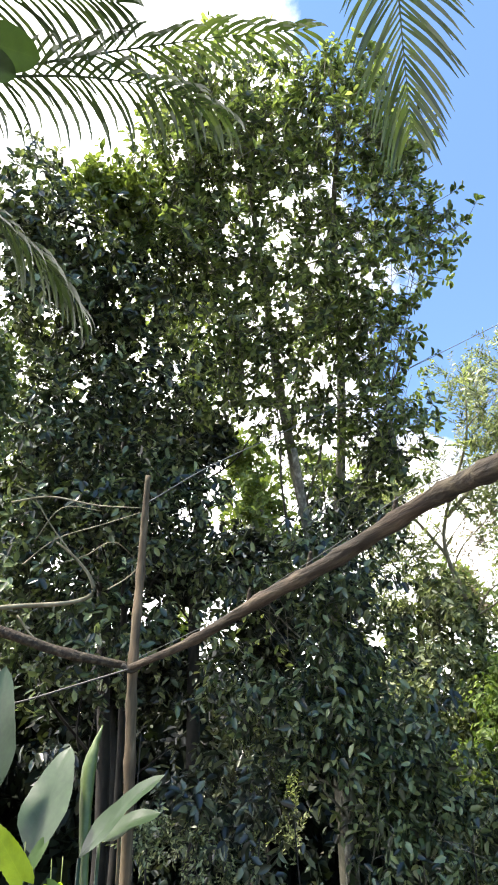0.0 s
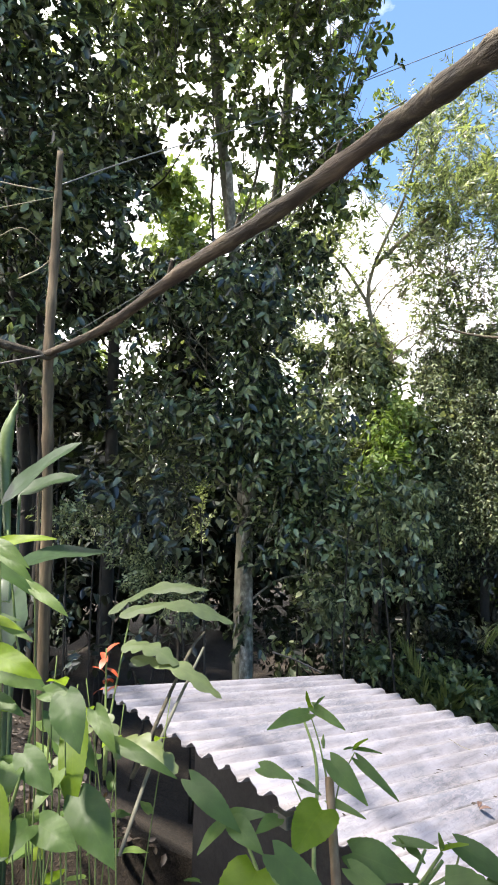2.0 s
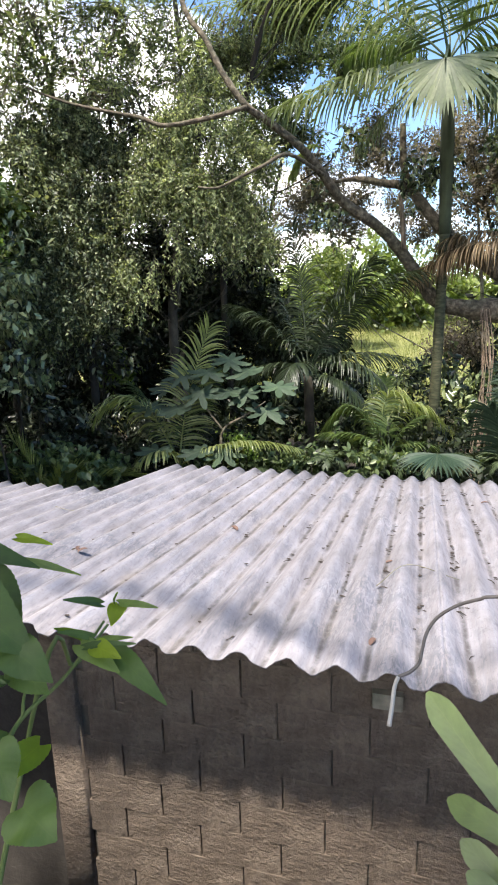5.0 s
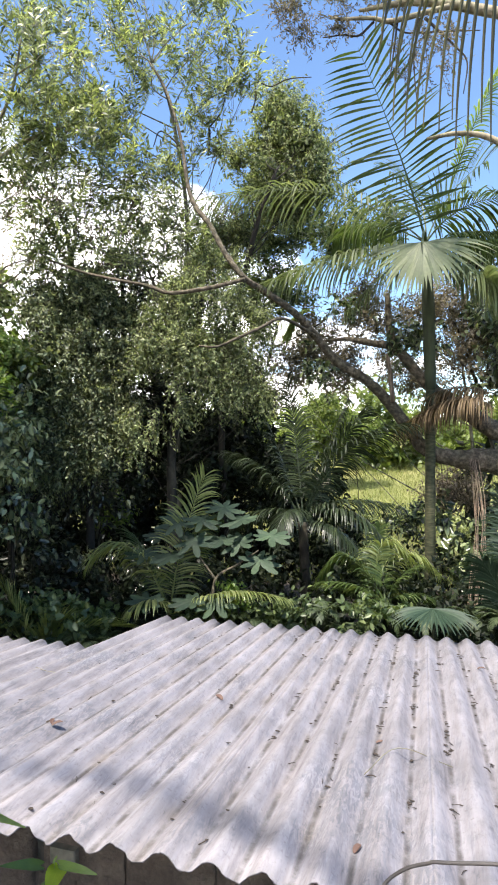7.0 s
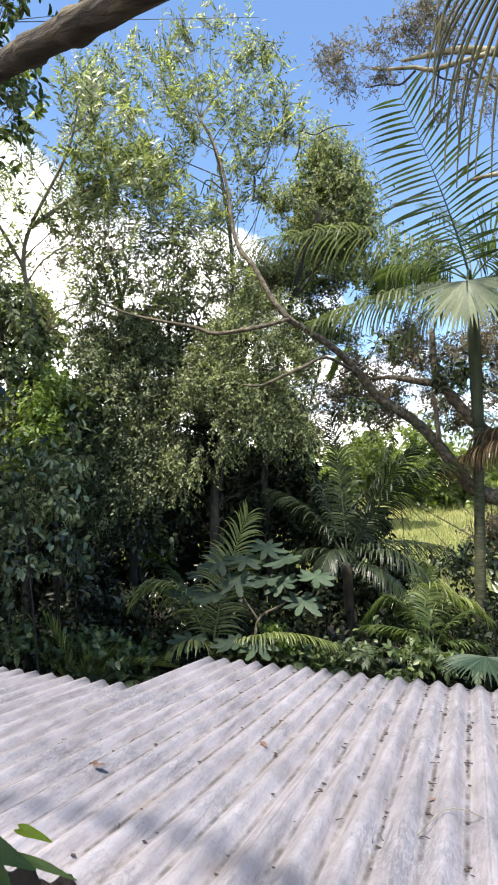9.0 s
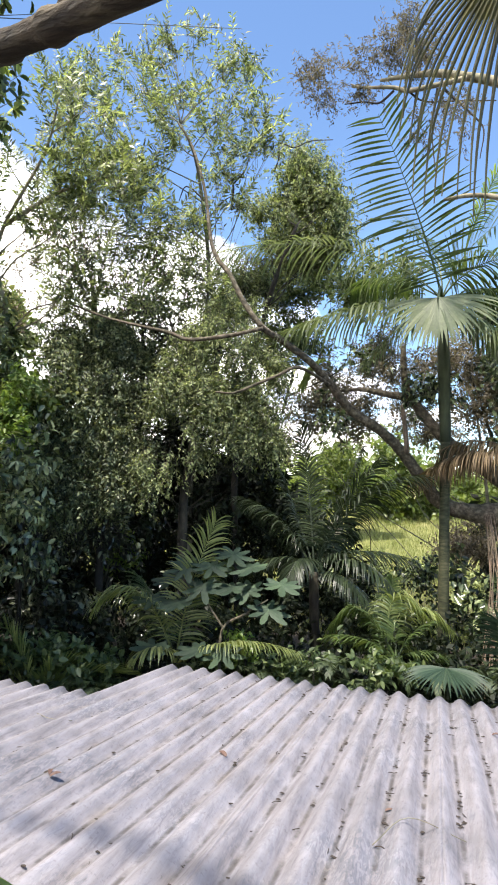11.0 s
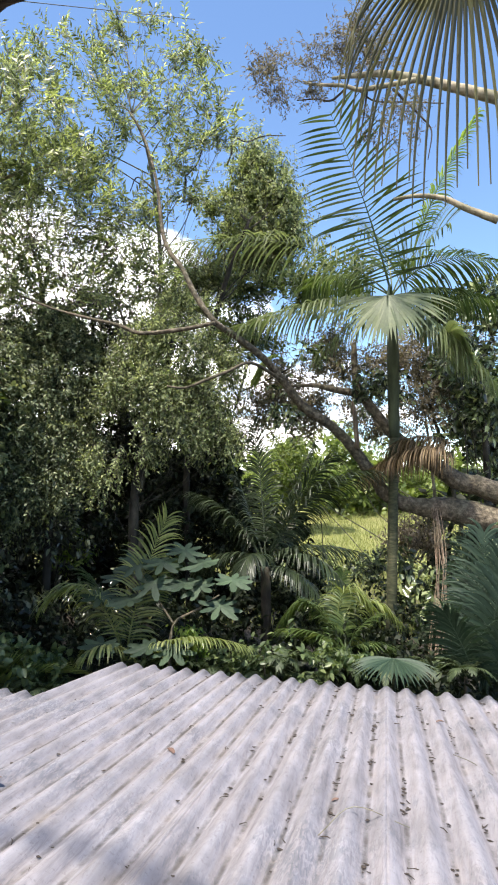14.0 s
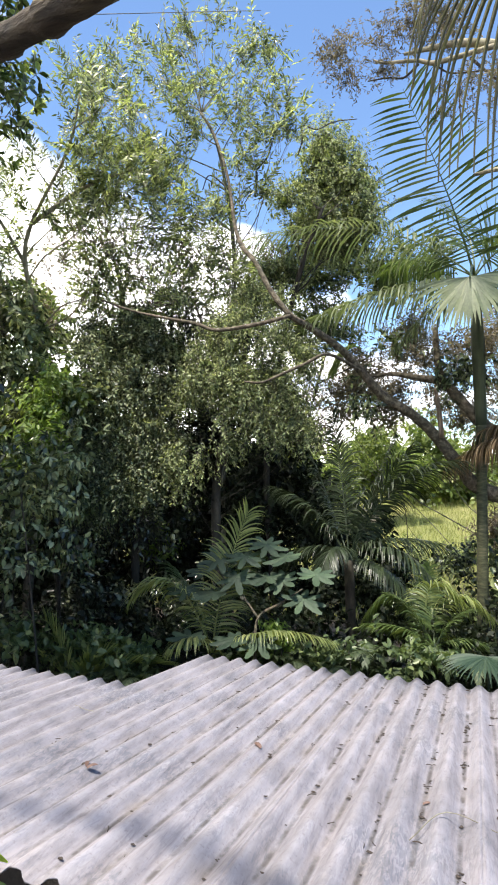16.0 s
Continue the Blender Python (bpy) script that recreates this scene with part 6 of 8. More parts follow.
fan_frond(king, HUB, (0.11, 7.25, 6.62), 1.06, 38, LEAF_PALM_LIGHT, seed=34, wide=0.066, label="pale frond folded down")
fan_frond(king, HUB, (1.07, 7.30, 6.04), 0.95, 30, LEAF_PALM_LIGHT, seed=26, wide=0.07, label="pale frond folded down", turn=0.9)
king_frond((0.81, 7.80, 8.49), (1.45, 7.40, 9.43), 0.34, LEAF_SUNNY, 133, base=(0.51, 8.00, 7.52), count=44, sag=2.0, wide=0.026, vee=0.0, angle=42, label="fresh yellow-green spear frond")
king_frond((0.55, 8.00, 4.59), (-0.21, 8.00, 3.90), 0.62, LEAF_DEAD, 134, base=(1.10, 8.00, 4.19), count=80, sag=3.0, wide=0.02, start=0.02, angle=76, vee=0.0, name="dead_frond", label="dead brown frond caught on the limb")
king_frond((0.51, 8.15, 4.65), (0.11, 8.15, 4.32), 0.66, LEAF_DEAD, 135, base=(1.08, 8.15, 4.42), count=60, sag=3.0, wide=0.02, start=0.02, angle=76, vee=0.0, name="dead_frond", label="dead brown frond caught on the limb")
king_frond((0.37, 7.85, 4.40), (-0.34, 7.85, 3.85), 0.5, LEAF_DEAD, 137, base=(0.96, 7.85, 4.31), count=50, sag=3.0, wide=0.02, start=0.02, angle=76, vee=0.0, name="dead_frond", label="dead brown frond caught on the limb")
king_frond((-1.83, 7.80, 5.96), (-2.07, 7.80, 5.44), 0.3, LEAF_BRIGHT, 136, base=(-1.63, 8.00, 5.85), count=20, sag=1.6, wide=0.05, angle=50, label="yellowing frond tip")

HUB2 = (-1.74, 7.30, 2.44)
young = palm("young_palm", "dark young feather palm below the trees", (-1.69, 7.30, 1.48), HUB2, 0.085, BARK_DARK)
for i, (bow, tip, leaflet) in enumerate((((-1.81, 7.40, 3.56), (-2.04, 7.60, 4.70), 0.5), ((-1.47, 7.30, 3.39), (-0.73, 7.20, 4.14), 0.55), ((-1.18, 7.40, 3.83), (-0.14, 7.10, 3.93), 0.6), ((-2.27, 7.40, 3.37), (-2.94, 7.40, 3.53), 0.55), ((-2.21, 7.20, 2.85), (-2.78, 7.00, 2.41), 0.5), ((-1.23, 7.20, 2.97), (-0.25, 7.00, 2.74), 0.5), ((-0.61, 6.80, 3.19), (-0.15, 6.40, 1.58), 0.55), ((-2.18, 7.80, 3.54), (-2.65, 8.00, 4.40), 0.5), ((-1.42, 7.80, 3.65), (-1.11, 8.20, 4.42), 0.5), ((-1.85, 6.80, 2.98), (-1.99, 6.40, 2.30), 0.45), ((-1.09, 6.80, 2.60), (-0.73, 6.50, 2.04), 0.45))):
    frond(young, HUB2, bow, tip, leaflet, LEAF_PALM_SHADE, None, seed=140 + i, count=56, sag=1.3, wide=0.026, vee=0.0, angle=64)


def clump_palm(label, foot, tips, leaflet, mat, seed, rise=0.2, **how):
    p = thing("palm_clump", (foot[0], foot[1], ground_z(foot[0], foot[1])), label, "palm", "understory palms")
    f = (foot[0], foot[1], ground_z(foot[0], foot[1]))
    top = (foot[0], foot[1], foot[2])
    limb("stem", [f, (f[0] + 0.03, f[1], (f[2] + top[2]) / 2), top], [0.05, 0.045, 0.035], BARK_PALM, p)
    crown_of_fronds(p, top, tips, rise, leaflet, mat, seed, **how)
    return p


arch = palm("palm_clump", "green palm clump with arching fronds behind the roof", (-2.96, 4.95, 1.47), (-2.97, 4.95, 1.57), 0.045, BARK_PALM, "understory palms")
for i, (bow, tip, leaflet, mat) in enumerate((((-3.35, 4.80, 2.85), (-3.81, 4.50, 2.32), 0.56, LEAF_PALM_FRESH), ((-2.91, 4.95, 2.35), (-2.54, 5.10, 3.30), 0.46, LEAF_PALM_FRESH), ((-2.84, 5.20, 2.44), (-2.45, 5.40, 2.82), 0.4, LEAF_PALM), ((-2.25, 4.80, 2.12), (-1.36, 4.60, 1.95), 0.34, LEAF_PALM_FRESH), ((-3.36, 5.30, 2.26), (-3.88, 5.50, 2.56), 0.4, LEAF_PALM), ((-3.02, 4.70, 1.99), (-3.24, 4.40, 1.77), 0.38, LEAF_PALM_FRESH))):
    frond(arch, (-2.97, 4.95, 1.55), bow, tip, leaflet, mat, None, seed=200 + i, count=44, sag=1.0, wide=0.024, vee=0.0, angle=66)
clump_palm("low palm clump at the roof's far edge", (-4.252, 3.962, 1.360), [(-4.638, 3.914, 2.083), (-3.850, 4.108, 1.673), (-3.247, 4.317, 1.587), (-5.036, 3.760, 1.829)], 0.38, LEAF_PALM_FRESH, 210, 0.2, count=34, sag=0.3, wide=0.03)
under = clump_palm("palm clump below the king palm", (-0.42, 6.00, 1.60), [(-1.23, 5.80, 1.87), (-0.93, 6.10, 2.18), (-0.49, 6.40, 2.23), (-0.11, 6.20, 2.00), (0.10, 6.00, 1.71), (-0.77, 5.60, 1.64)], 0.36, LEAF_PALM, 220, 0.22, count=34, sag=0.8, wide=0.024, vee=0.0)
frond(under, (-0.53, 6.20, 1.50), (-0.63, 6.20, 2.81), (-0.05, 6.20, 2.11), 0.42, LEAF_PALM_FRESH, None, seed=240, count=40, sag=1.5, wide=0.022, vee=0.0, angle=66)
frond(under, (-0.54, 6.30, 1.47), (-0.87, 6.30, 2.60), (-1.32, 6.30, 1.82), 0.34, LEAF_PALM, None, seed=241, count=40, sag=1.5, wide=0.022, vee=0.0, angle=66)
frond(under, (-0.55, 6.40, 1.44), (-0.27, 6.40, 2.62), (0.26, 6.40, 1.91), 0.36, LEAF_PALM_FRESH, None, seed=242, count=40, sag=1.5, wide=0.022, vee=0.0, angle=66)
frond(under, (-0.56, 6.50, 1.41), (-0.77, 6.50, 1.97), (-1.19, 6.50, 1.40), 0.3, LEAF_PALM, None, seed=243, count=40, sag=1.5, wide=0.022, vee=0.0, angle=66)
frond(under, (-0.56, 6.60, 1.38), (-0.27, 6.60, 1.90), (0.10, 6.60, 1.33), 0.3, LEAF_PALM_FRESH, None, seed=244, count=40, sag=1.5, wide=0.022, vee=0.0, angle=66)
frond(under, (-0.57, 6.70, 1.36), (-0.59, 6.70, 2.17), (-0.51, 6.70, 2.49), 0.28, LEAF_PALM, None, seed=245, count=40, sag=1.5, wide=0.022, vee=0.0, angle=66)
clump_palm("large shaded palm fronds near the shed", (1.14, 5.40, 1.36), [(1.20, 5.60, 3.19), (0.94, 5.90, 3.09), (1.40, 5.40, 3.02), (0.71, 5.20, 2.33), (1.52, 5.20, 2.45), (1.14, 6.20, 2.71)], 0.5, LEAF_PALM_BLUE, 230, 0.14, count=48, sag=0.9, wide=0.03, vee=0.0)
fanp = thing("fan_palm", (0.16, 4.75, 0.00), "low fan palm leaf spread behind the roof", "palm", "understory palms")
FAN = (0.16, 4.75, 1.91)
limb("stem", [(FAN[0], FAN[1], 0.0), (FAN[0], FAN[1], 0.8), FAN], [0.03, 0.025, 0.02], BARK_PALM, fanp)
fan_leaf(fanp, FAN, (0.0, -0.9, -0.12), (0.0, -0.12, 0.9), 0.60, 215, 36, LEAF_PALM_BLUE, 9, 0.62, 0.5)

# palms over the bank, whose leaves hang into view
over = palm("tall_palm", "palm over the bank with arching fronds", (0.5, -2.9, 2.0), (0.35, -2.6, 6.2), 0.08, BARK_PALM, "palms over the bank")
frond(over, (-0.239, -1.486, 6.005), (-0.372, -1.388, 5.782), (-0.535, -1.233, 5.515), 0.25, LEAF_PALM, None, count=34, sag=0.9, seed=301, wide=0.0085, r=0.006, vee=0.0, angle=60)
limb("leaf_stalk", [(0.34, -2.6, 6.2), (0.050, -2.043, 6.223), (-0.239, -1.486, 6.005)], [0.014, 0.009, 0.006], STEM, over)
# unseen crown, added to throw shade on the shrubs of the bank
SHADE_CROWN = (0.30, -2.55, 6.9)
limb("crownshaft", [(0.35, -2.6, 6.15), (0.33, -2.58, 6.5), SHADE_CROWN], [0.08, 0.085, 0.04], CROWNSHAFT, over, "green crownshaft")
crown_of_fronds(over, SHADE_CROWN, [(2.2, -2.9, 7.0), (1.5, -3.9, 6.9), (0.3, -4.4, 7.0), (-1.0, -4.0, 7.1), (-1.6, -3.3, 7.2), (-1.7, -2.75, 7.3)], 0.16, 0.6, LEAF_PALM, 320, count=48, sag=0.8, wide=0.05, vee=0.0)
left = palm("tall_palm", "palm beside the bank with arching fronds", (-2.2, -3.4, 2.0), (-1.84, -3.08, 5.68), 0.08, BARK_PALM, "palms over the bank")
SOFT = dict(wide=0.009, vee=0.0, r=0.006)
frond(left, (-1.293, -2.589, 5.593), (-0.838, -1.909, 5.790), (-0.554, -1.529, 5.723), 0.17, LEAF_PALM, None, count=34, seed=311, sag=1.4, angle=44, **SOFT)
frond(left, (-1.164, -2.540, 5.447), (-0.778, -1.999, 5.602), (-0.740, -1.667, 5.509), 0.2, LEAF_PALM, None, count=32, seed=312, sag=2.4, angle=62, **SOFT)
frond(left, (-1.103, -2.586, 5.615), (-0.806, -2.188, 5.755), (-0.760, -1.966, 5.777), 0.20, LEAF_PALM, None, count=28, seed=314, sag=1.8, angle=56, **SOFT)
frond(left, (-1.135, -2.509, 5.345), (-1.038, -2.105, 5.300), (-1.146, -1.865, 5.098), 0.17, LEAF_PALM, None, count=30, seed=313, sag=1.6, angle=48, **SOFT)
for end in ((-1.293, -2.589, 5.593), (-1.164, -2.540, 5.447), (-1.103, -2.586, 5.615), (-1.135, -2.509, 5.345)):
    limb("leaf_stalk", [(-1.84, -3.08, 5.68), tuple((np.array((-1.84, -3.08, 5.68)) + np.array(end)) / 2 + np.array([0, 0, 0.08])), end], [0.012, 0.009, 0.006], STEM, left)
fanny = palm("tall_palm", "fan palm beside the bank with olive pleated leaves", (1.9, -2.4, 2.0), (1.75, -2.0, 5.3), 0.07, BARK_PALM, "palms over the bank")
FAN_HUB = np.array((0.226, -0.721, 4.770))
limb("leaf_stalk", [(1.75, -2.0, 5.3), tuple((np.array((1.75, -2.0, 5.3)) + FAN_HUB) / 2 + np.array([0, 0, 0.22])), tuple(FAN_HUB)], [0.018, 0.013, 0.009], STEM, fanny)
fan_leaf(fanny, FAN_HUB, np.array((0.140, -0.606, 4.503)) - FAN_HUB, (-0.1, -0.8, -0.25), 0.50, 116, 32, LEAF_FAN, 7, 0.26, 2.2)

# ---- understory behind the roof ----
LOW = dict(density=26, per_twig=9, twig=0.3, size=0.10, wide=0.55, hang=0.15, gap=-0.5, up=0.5)
thicket("low leafy undergrowth along the roof's far edge", [(-3.77, 4.34, 1.49, 0.58, 0.25), (-4.30, 4.01, 1.59, 0.44, 0.25), (-2.79, 4.86, 1.51, 0.44, 0.25), (-2.22, 5.08, 1.51, 0.44, 0.25), (-1.70, 5.23, 1.53, 0.44, 0.29)], LEAF_UNDER, 401, **LOW)
def fern(label, at, reach, fronds, mat, seed):
    """A clump of short arching fronds."""
    f = thing("fern", (at[0], at[1], ground_z(at[0], at[1])), label, "fern", "ferns along the roof")
    rng = np.random.RandomState(seed)
    limb("stem", [(at[0], at[1], ground_z(at[0], at[1]) - 0.02), (at[0], at[1], at[2] * 0.5), tuple(at)], [0.03, 0.028, 0.02], BARK_DARK, f, sides=6)
    for k in range(fronds):
        a = 2 * math.pi * k / fronds + rng.uniform(-0.3, 0.3)
        r = reach * rng.uniform(0.75, 1.2)
        tip = (at[0] + r * math.cos(a), at[1] + r * math.sin(a), at[2] + rng.uniform(-0.12, 0.22) * reach / 0.5)
        bow = (at[0] + 0.45 * r * math.cos(a), at[1] + 0.45 * r * math.sin(a), at[2] + 0.75 * reach)
        frond(f, at, bow, tip, 0.17 * reach / 0.5, mat, None, count=30, wide=0.014, sag=0.6, seed=seed + k, r=0.005, start=0.1, angle=70, vee=0.0)


for k, (q, reach) in enumerate(zip([(-1.416, 5.016, 1.607), (-0.838, 5.098, 1.543), (-0.336, 5.482, 1.659), (-1.860, 4.910, 1.629), (0.638, 5.481, 1.689), (-3.886, 3.890, 1.473), (-3.508, 4.152, 1.516), (-1.105, 5.115, 1.735), (0.929, 5.177, 1.777), (0.068, 5.486, 1.633)], (0.34, 0.3, 0.34, 0.3, 0.3, 0.36, 0.34, 0.34, 0.3, 0.3))):
    fern("green fern arching up behind the roof", (q[0], q[1], q[2] - 0.12), reach, 9, LEAF_FERN, 600 + 20 * k)
thicket("dark shrub behind the hanging roots", [(0.74, 8.49, 1.74, 0.50, 0.70), (1.45, 8.54, 2.51, 0.60, 0.80), (0.38, 8.62, 2.45, 0.35, 0.50), (1.59, 8.35, 1.48, 0.50, 0.70)], LEAF_IVY, 403, **BUSH)
thicket("dark small-leaved shrub before the meadow", [(-0.78, 9.00, 1.94, 0.53, 0.53), (-0.24, 9.10, 2.21, 0.42, 0.44), (-0.85, 8.70, 1.17, 0.73, 0.52), (0.01, 8.80, 1.49, 0.57, 0.62), (-0.35, 8.40, 0.95, 0.71, 0.46), (-1.62, 9.20, 1.66, 0.43, 0.65), (-1.39, 9.40, 2.26, 0.33, 0.33)], LEAF_IVY, 408, **dict(BUSH, density=26, size=0.10, gap=-0.6))
# near-black shrub added to stand in for shade behind the young palm
thicket("black-green shrub added as shade behind the young palm", [(-2.65, 9.30, 3.29, 0.44, 0.55), (-2.22, 9.40, 2.98, 0.44, 0.55), (-2.47, 9.10, 2.46, 0.54, 0.54), (-1.86, 9.30, 2.36, 0.48, 0.50), (-1.59, 9.60, 2.77, 0.27, 0.38), (-2.30, 8.90, 1.67, 0.60, 0.53), (-1.59, 9.00, 1.70, 0.53, 0.49), (-3.00, 9.40, 2.62, 0.40, 0.67), (-2.92, 9.00, 1.62, 0.44, 0.55), (-1.23, 9.40, 2.06, 0.33, 0.37)], LEAF_SHADE, 411, **dict(BUSH, density=24, size=0.13, gap=-0.9))
thicket("dry brown bush on the meadow's edge", [(0.48, 10.20, 2.79, 0.42, 0.53), (0.11, 10.30, 2.61, 0.33, 0.37), (0.97, 10.40, 2.69, 0.35, 0.47)], LEAF_DRY, 409, **dict(BUSH, density=60, size=0.07, gap=-0.9))
thicket("hazy bright green bush on the meadow", [(-2.81, 16.50, 4.80, 0.71, 0.60), (-3.42, 16.00, 4.25, 0.63, 0.59), (-2.15, 17.00, 4.12, 0.65, 0.47)], LEAF_BRIGHT, 410, **dict(BUSH, density=22, size=0.14, gap=-0.9))
thicket("dark leaves of a tree beside the limb", [(1.54, 9.06, 4.78, 0.53, 0.63), (1.81, 8.95, 5.35, 0.42, 0.63), (1.35, 8.94, 5.76, 0.42, 0.32)], LEAF_IVY, 404, **BUSH)
thicket("low leafy undergrowth beside the palms", [(-4.71, 3.70, 1.91, 0.50, 0.21), (-4.19, 4.06, 1.79, 0.50, 0.21), (-3.50, 4.47, 1.66, 0.43, 0.18)], LEAF_UNDER, 405, **LOW)

thicket("broad-leaved weeds crowding the roof's far edge", [(-1.27, 4.90, 1.79, 0.27, 0.18), (-0.88, 4.90, 1.86, 0.26, 0.17), (-0.50, 4.90, 1.79, 0.21, 0.15), (-0.20, 4.90, 1.76, 0.17, 0.12), (-1.46, 4.90, 1.62, 0.21, 0.11), (-1.07, 4.90, 1.65, 0.27, 0.12), (-0.69, 4.90, 1.66, 0.24, 0.09)], LEAF_UNDER, 406, **dict(LOW, size=0.085, density=40))
thicket("small-leaved weeds beside the low roof corner", [(-4.03, 4.30, 1.60, 0.29, 0.12), (-3.60, 4.30, 1.64, 0.28, 0.10), (-4.09, 4.30, 1.41, 0.27, 0.12), (-3.66, 4.30, 1.45, 0.29, 0.10), (-4.54, 4.30, 1.53, 0.38, 0.18)], LEAF_UNDER, 407, **dict(LOW, size=0.09, density=34))
# a young cecropia with large lobed leaves
cecropia = thing("cecropia", (-2.36, 4.80, 1.54), "young tree with large lobed dull green leaves", "sapling")
limb("stem", [(-2.36, 4.80, 0.00), (-2.35, 4.80, 1.64), (-2.33, 4.85, 2.07), (-2.08, 4.90, 2.24), (-1.83, 5.00, 2.41)], [0.024, 0.02, 0.016, 0.013, 0.008], BARK_TAN, cecropia)
limb("stem", [(-2.33, 4.85, 2.07), (-2.54, 4.90, 2.31), (-2.76, 5.00, 2.55)], [0.014, 0.011, 0.008], BARK_TAN, cecropia)
rng = np.random.RandomState(77)
LOBE = 0.31
for c in [(-3.22, 4.75, 2.30), (-2.90, 4.70, 2.29), (-2.86, 4.90, 2.68), (-2.54, 5.00, 2.69), (-2.62, 4.85, 2.46), (-2.30, 4.95, 2.48), (-2.09, 5.05, 2.71), (-2.10, 4.95, 2.45), (-1.66, 5.05, 2.52), (-1.79, 4.90, 2.24), (-3.10, 4.50, 1.80), (-2.59, 4.60, 1.81), (-2.27, 4.65, 1.78), (-3.13, 5.05, 2.52), (-2.34, 5.20, 2.82)]:
    axis = np.array([rng.uniform(-0.5, 0.5), -0.55, rng.uniform(-0.45, -0.1)])
    side = unit(np.cross(axis, np.array([0, 0, 1.0])))
    root = np.array(c) - axis * 0.1 + np.array([0, 0, 0.03])
    for j in range(8):
        a = radians(-140 + 40 * j + rng.uniform(-6, 6))
        tip = root + LOBE * (0.55 + 0.45 * math.cos(a * 0.6)) * unit(unit(axis) * math.cos(a) + side * math.sin(a) * 1.1 + np.array([0, 0, 0.05])) * rng.uniform(0.9, 1.1)
        blade("leaf_lobe", tuple(root), tuple(tip), 0.155, LEAF_DULL, cecropia, -0.04, kind="spear", seed=j, face=(0, -0.5, 0.85), cup=-0.1)

# ---- plants on the bank ----
def stalk(points, r, parent, mat=STEM, name="stem", label=""):
    return limb(name, points, [r, r * 0.75, r * 0.5], mat, parent, label, sides=6, n=6, wobble=0.03)


shrub = thing("leafy_weed", (-1.05, -1.15, 1.9), "soft weedy shrub with bright green heart-shaped leaves", "shrub")
stalk([(-1.05, -1.2, 1.85), (-0.875, -1.195, 2.936), (-1.022, -1.071, 3.005), (-1.116, -0.972, 3.140), (-1.204, -0.944, 3.237)], 0.006, shrub)
stalk([(-1.0, -1.2, 1.85), (-0.779, -1.157, 2.962), (-0.786, -1.095, 3.041), (-0.770, -1.005, 3.109)], 0.007, shrub)
stalk([(-1.1, -1.2, 1.85), (-0.880, -1.262, 2.968), (-0.986, -1.232, 3.041), (-1.076, -1.215, 3.095)], 0.006, shrub)
HEARTS = [
    ((-0.958, -1.152, 3.332), (-0.968, -1.246, 3.319), 0.041), ((-0.954, -1.143, 3.343), (-0.884, -1.131, 3.320), 0.026), ((-0.957, -1.146, 3.343), (-0.939, -1.176, 3.382), 0.013),
    ((-0.953, -1.142, 3.341), (-0.917, -1.150, 3.374), 0.011), ((-0.890, -1.162, 3.273), (-0.809, -1.157, 3.227), 0.046), ((-0.860, -1.125, 3.276), (-0.776, -1.118, 3.236), 0.023),
    ((-0.868, -1.126, 3.292), (-0.854, -1.168, 3.304), 0.008), ((-0.868, -1.126, 3.292), (-0.830, -1.132, 3.322), 0.009), ((-0.867, -1.124, 3.292), (-0.810, -1.119, 3.301), 0.008),
    ((-0.974, -1.254, 3.255), (-0.908, -1.233, 3.253), 0.032), ((-0.929, -1.201, 3.234), (-0.874, -1.201, 3.231), 0.019), ((-0.876, -1.178, 3.215), (-0.806, -1.165, 3.210), 0.017)]
HEARTS += [
    ((-0.868, -1.205, 3.211), (-0.850, -1.286, 3.171), 0.095), ((-0.935, -1.245, 3.182), (-0.921, -1.306, 3.181), 0.036), ((-0.868, -1.310, 3.174), (-0.761, -1.281, 3.124), 0.066),
    ((-0.820, -1.183, 3.158), (-0.715, -1.143, 3.148), 0.072), ((-0.803, -1.205, 3.148), (-0.710, -1.187, 3.126), 0.039), ((-0.947, -1.281, 3.103), (-0.902, -1.382, 3.022), 0.142),
    ((-1.074, -1.336, 3.218), (-0.969, -1.299, 3.160), 0.054), ((-1.018, -1.291, 3.163), (-0.950, -1.255, 3.185), 0.034), ((-1.035, -1.288, 3.148), (-1.013, -1.359, 3.124), 0.030),
    ((-0.996, -1.295, 3.166), (-0.922, -1.288, 3.143), 0.047), ((-0.997, -1.345, 3.069), (-0.978, -1.412, 3.062), 0.029), ((-0.886, -1.283, 3.139), (-0.782, -1.264, 3.103), 0.063)]
HEARTS += [
    ((-1.025, -1.345, 3.072), (-1.011, -1.386, 3.094), 0.011)]
for i, (a, b, w) in enumerate(HEARTS):
    blade("leaf", a, b, w, LEAF_SHRUB_LIT if i % 5 == 2 else LEAF_SHRUB, shrub, 0.05, face=(0.35, -0.6, 0.72), ripple=0.12, seed=i, cup=0.08)
for line, r in (((-0.899, -1.161, 3.233), (-0.929, -1.152, 3.288), (-0.957, -1.150, 3.334)), 0.0022), (((-0.862, -1.190, 3.172), (-0.872, -1.159, 3.238), (-0.866, -1.125, 3.287)), 0.002), (((-0.886, -1.213, 3.183), (-0.921, -1.206, 3.209), (-0.940, -1.212, 3.240)), 0.002):
    stalk(list(line), r, shrub)

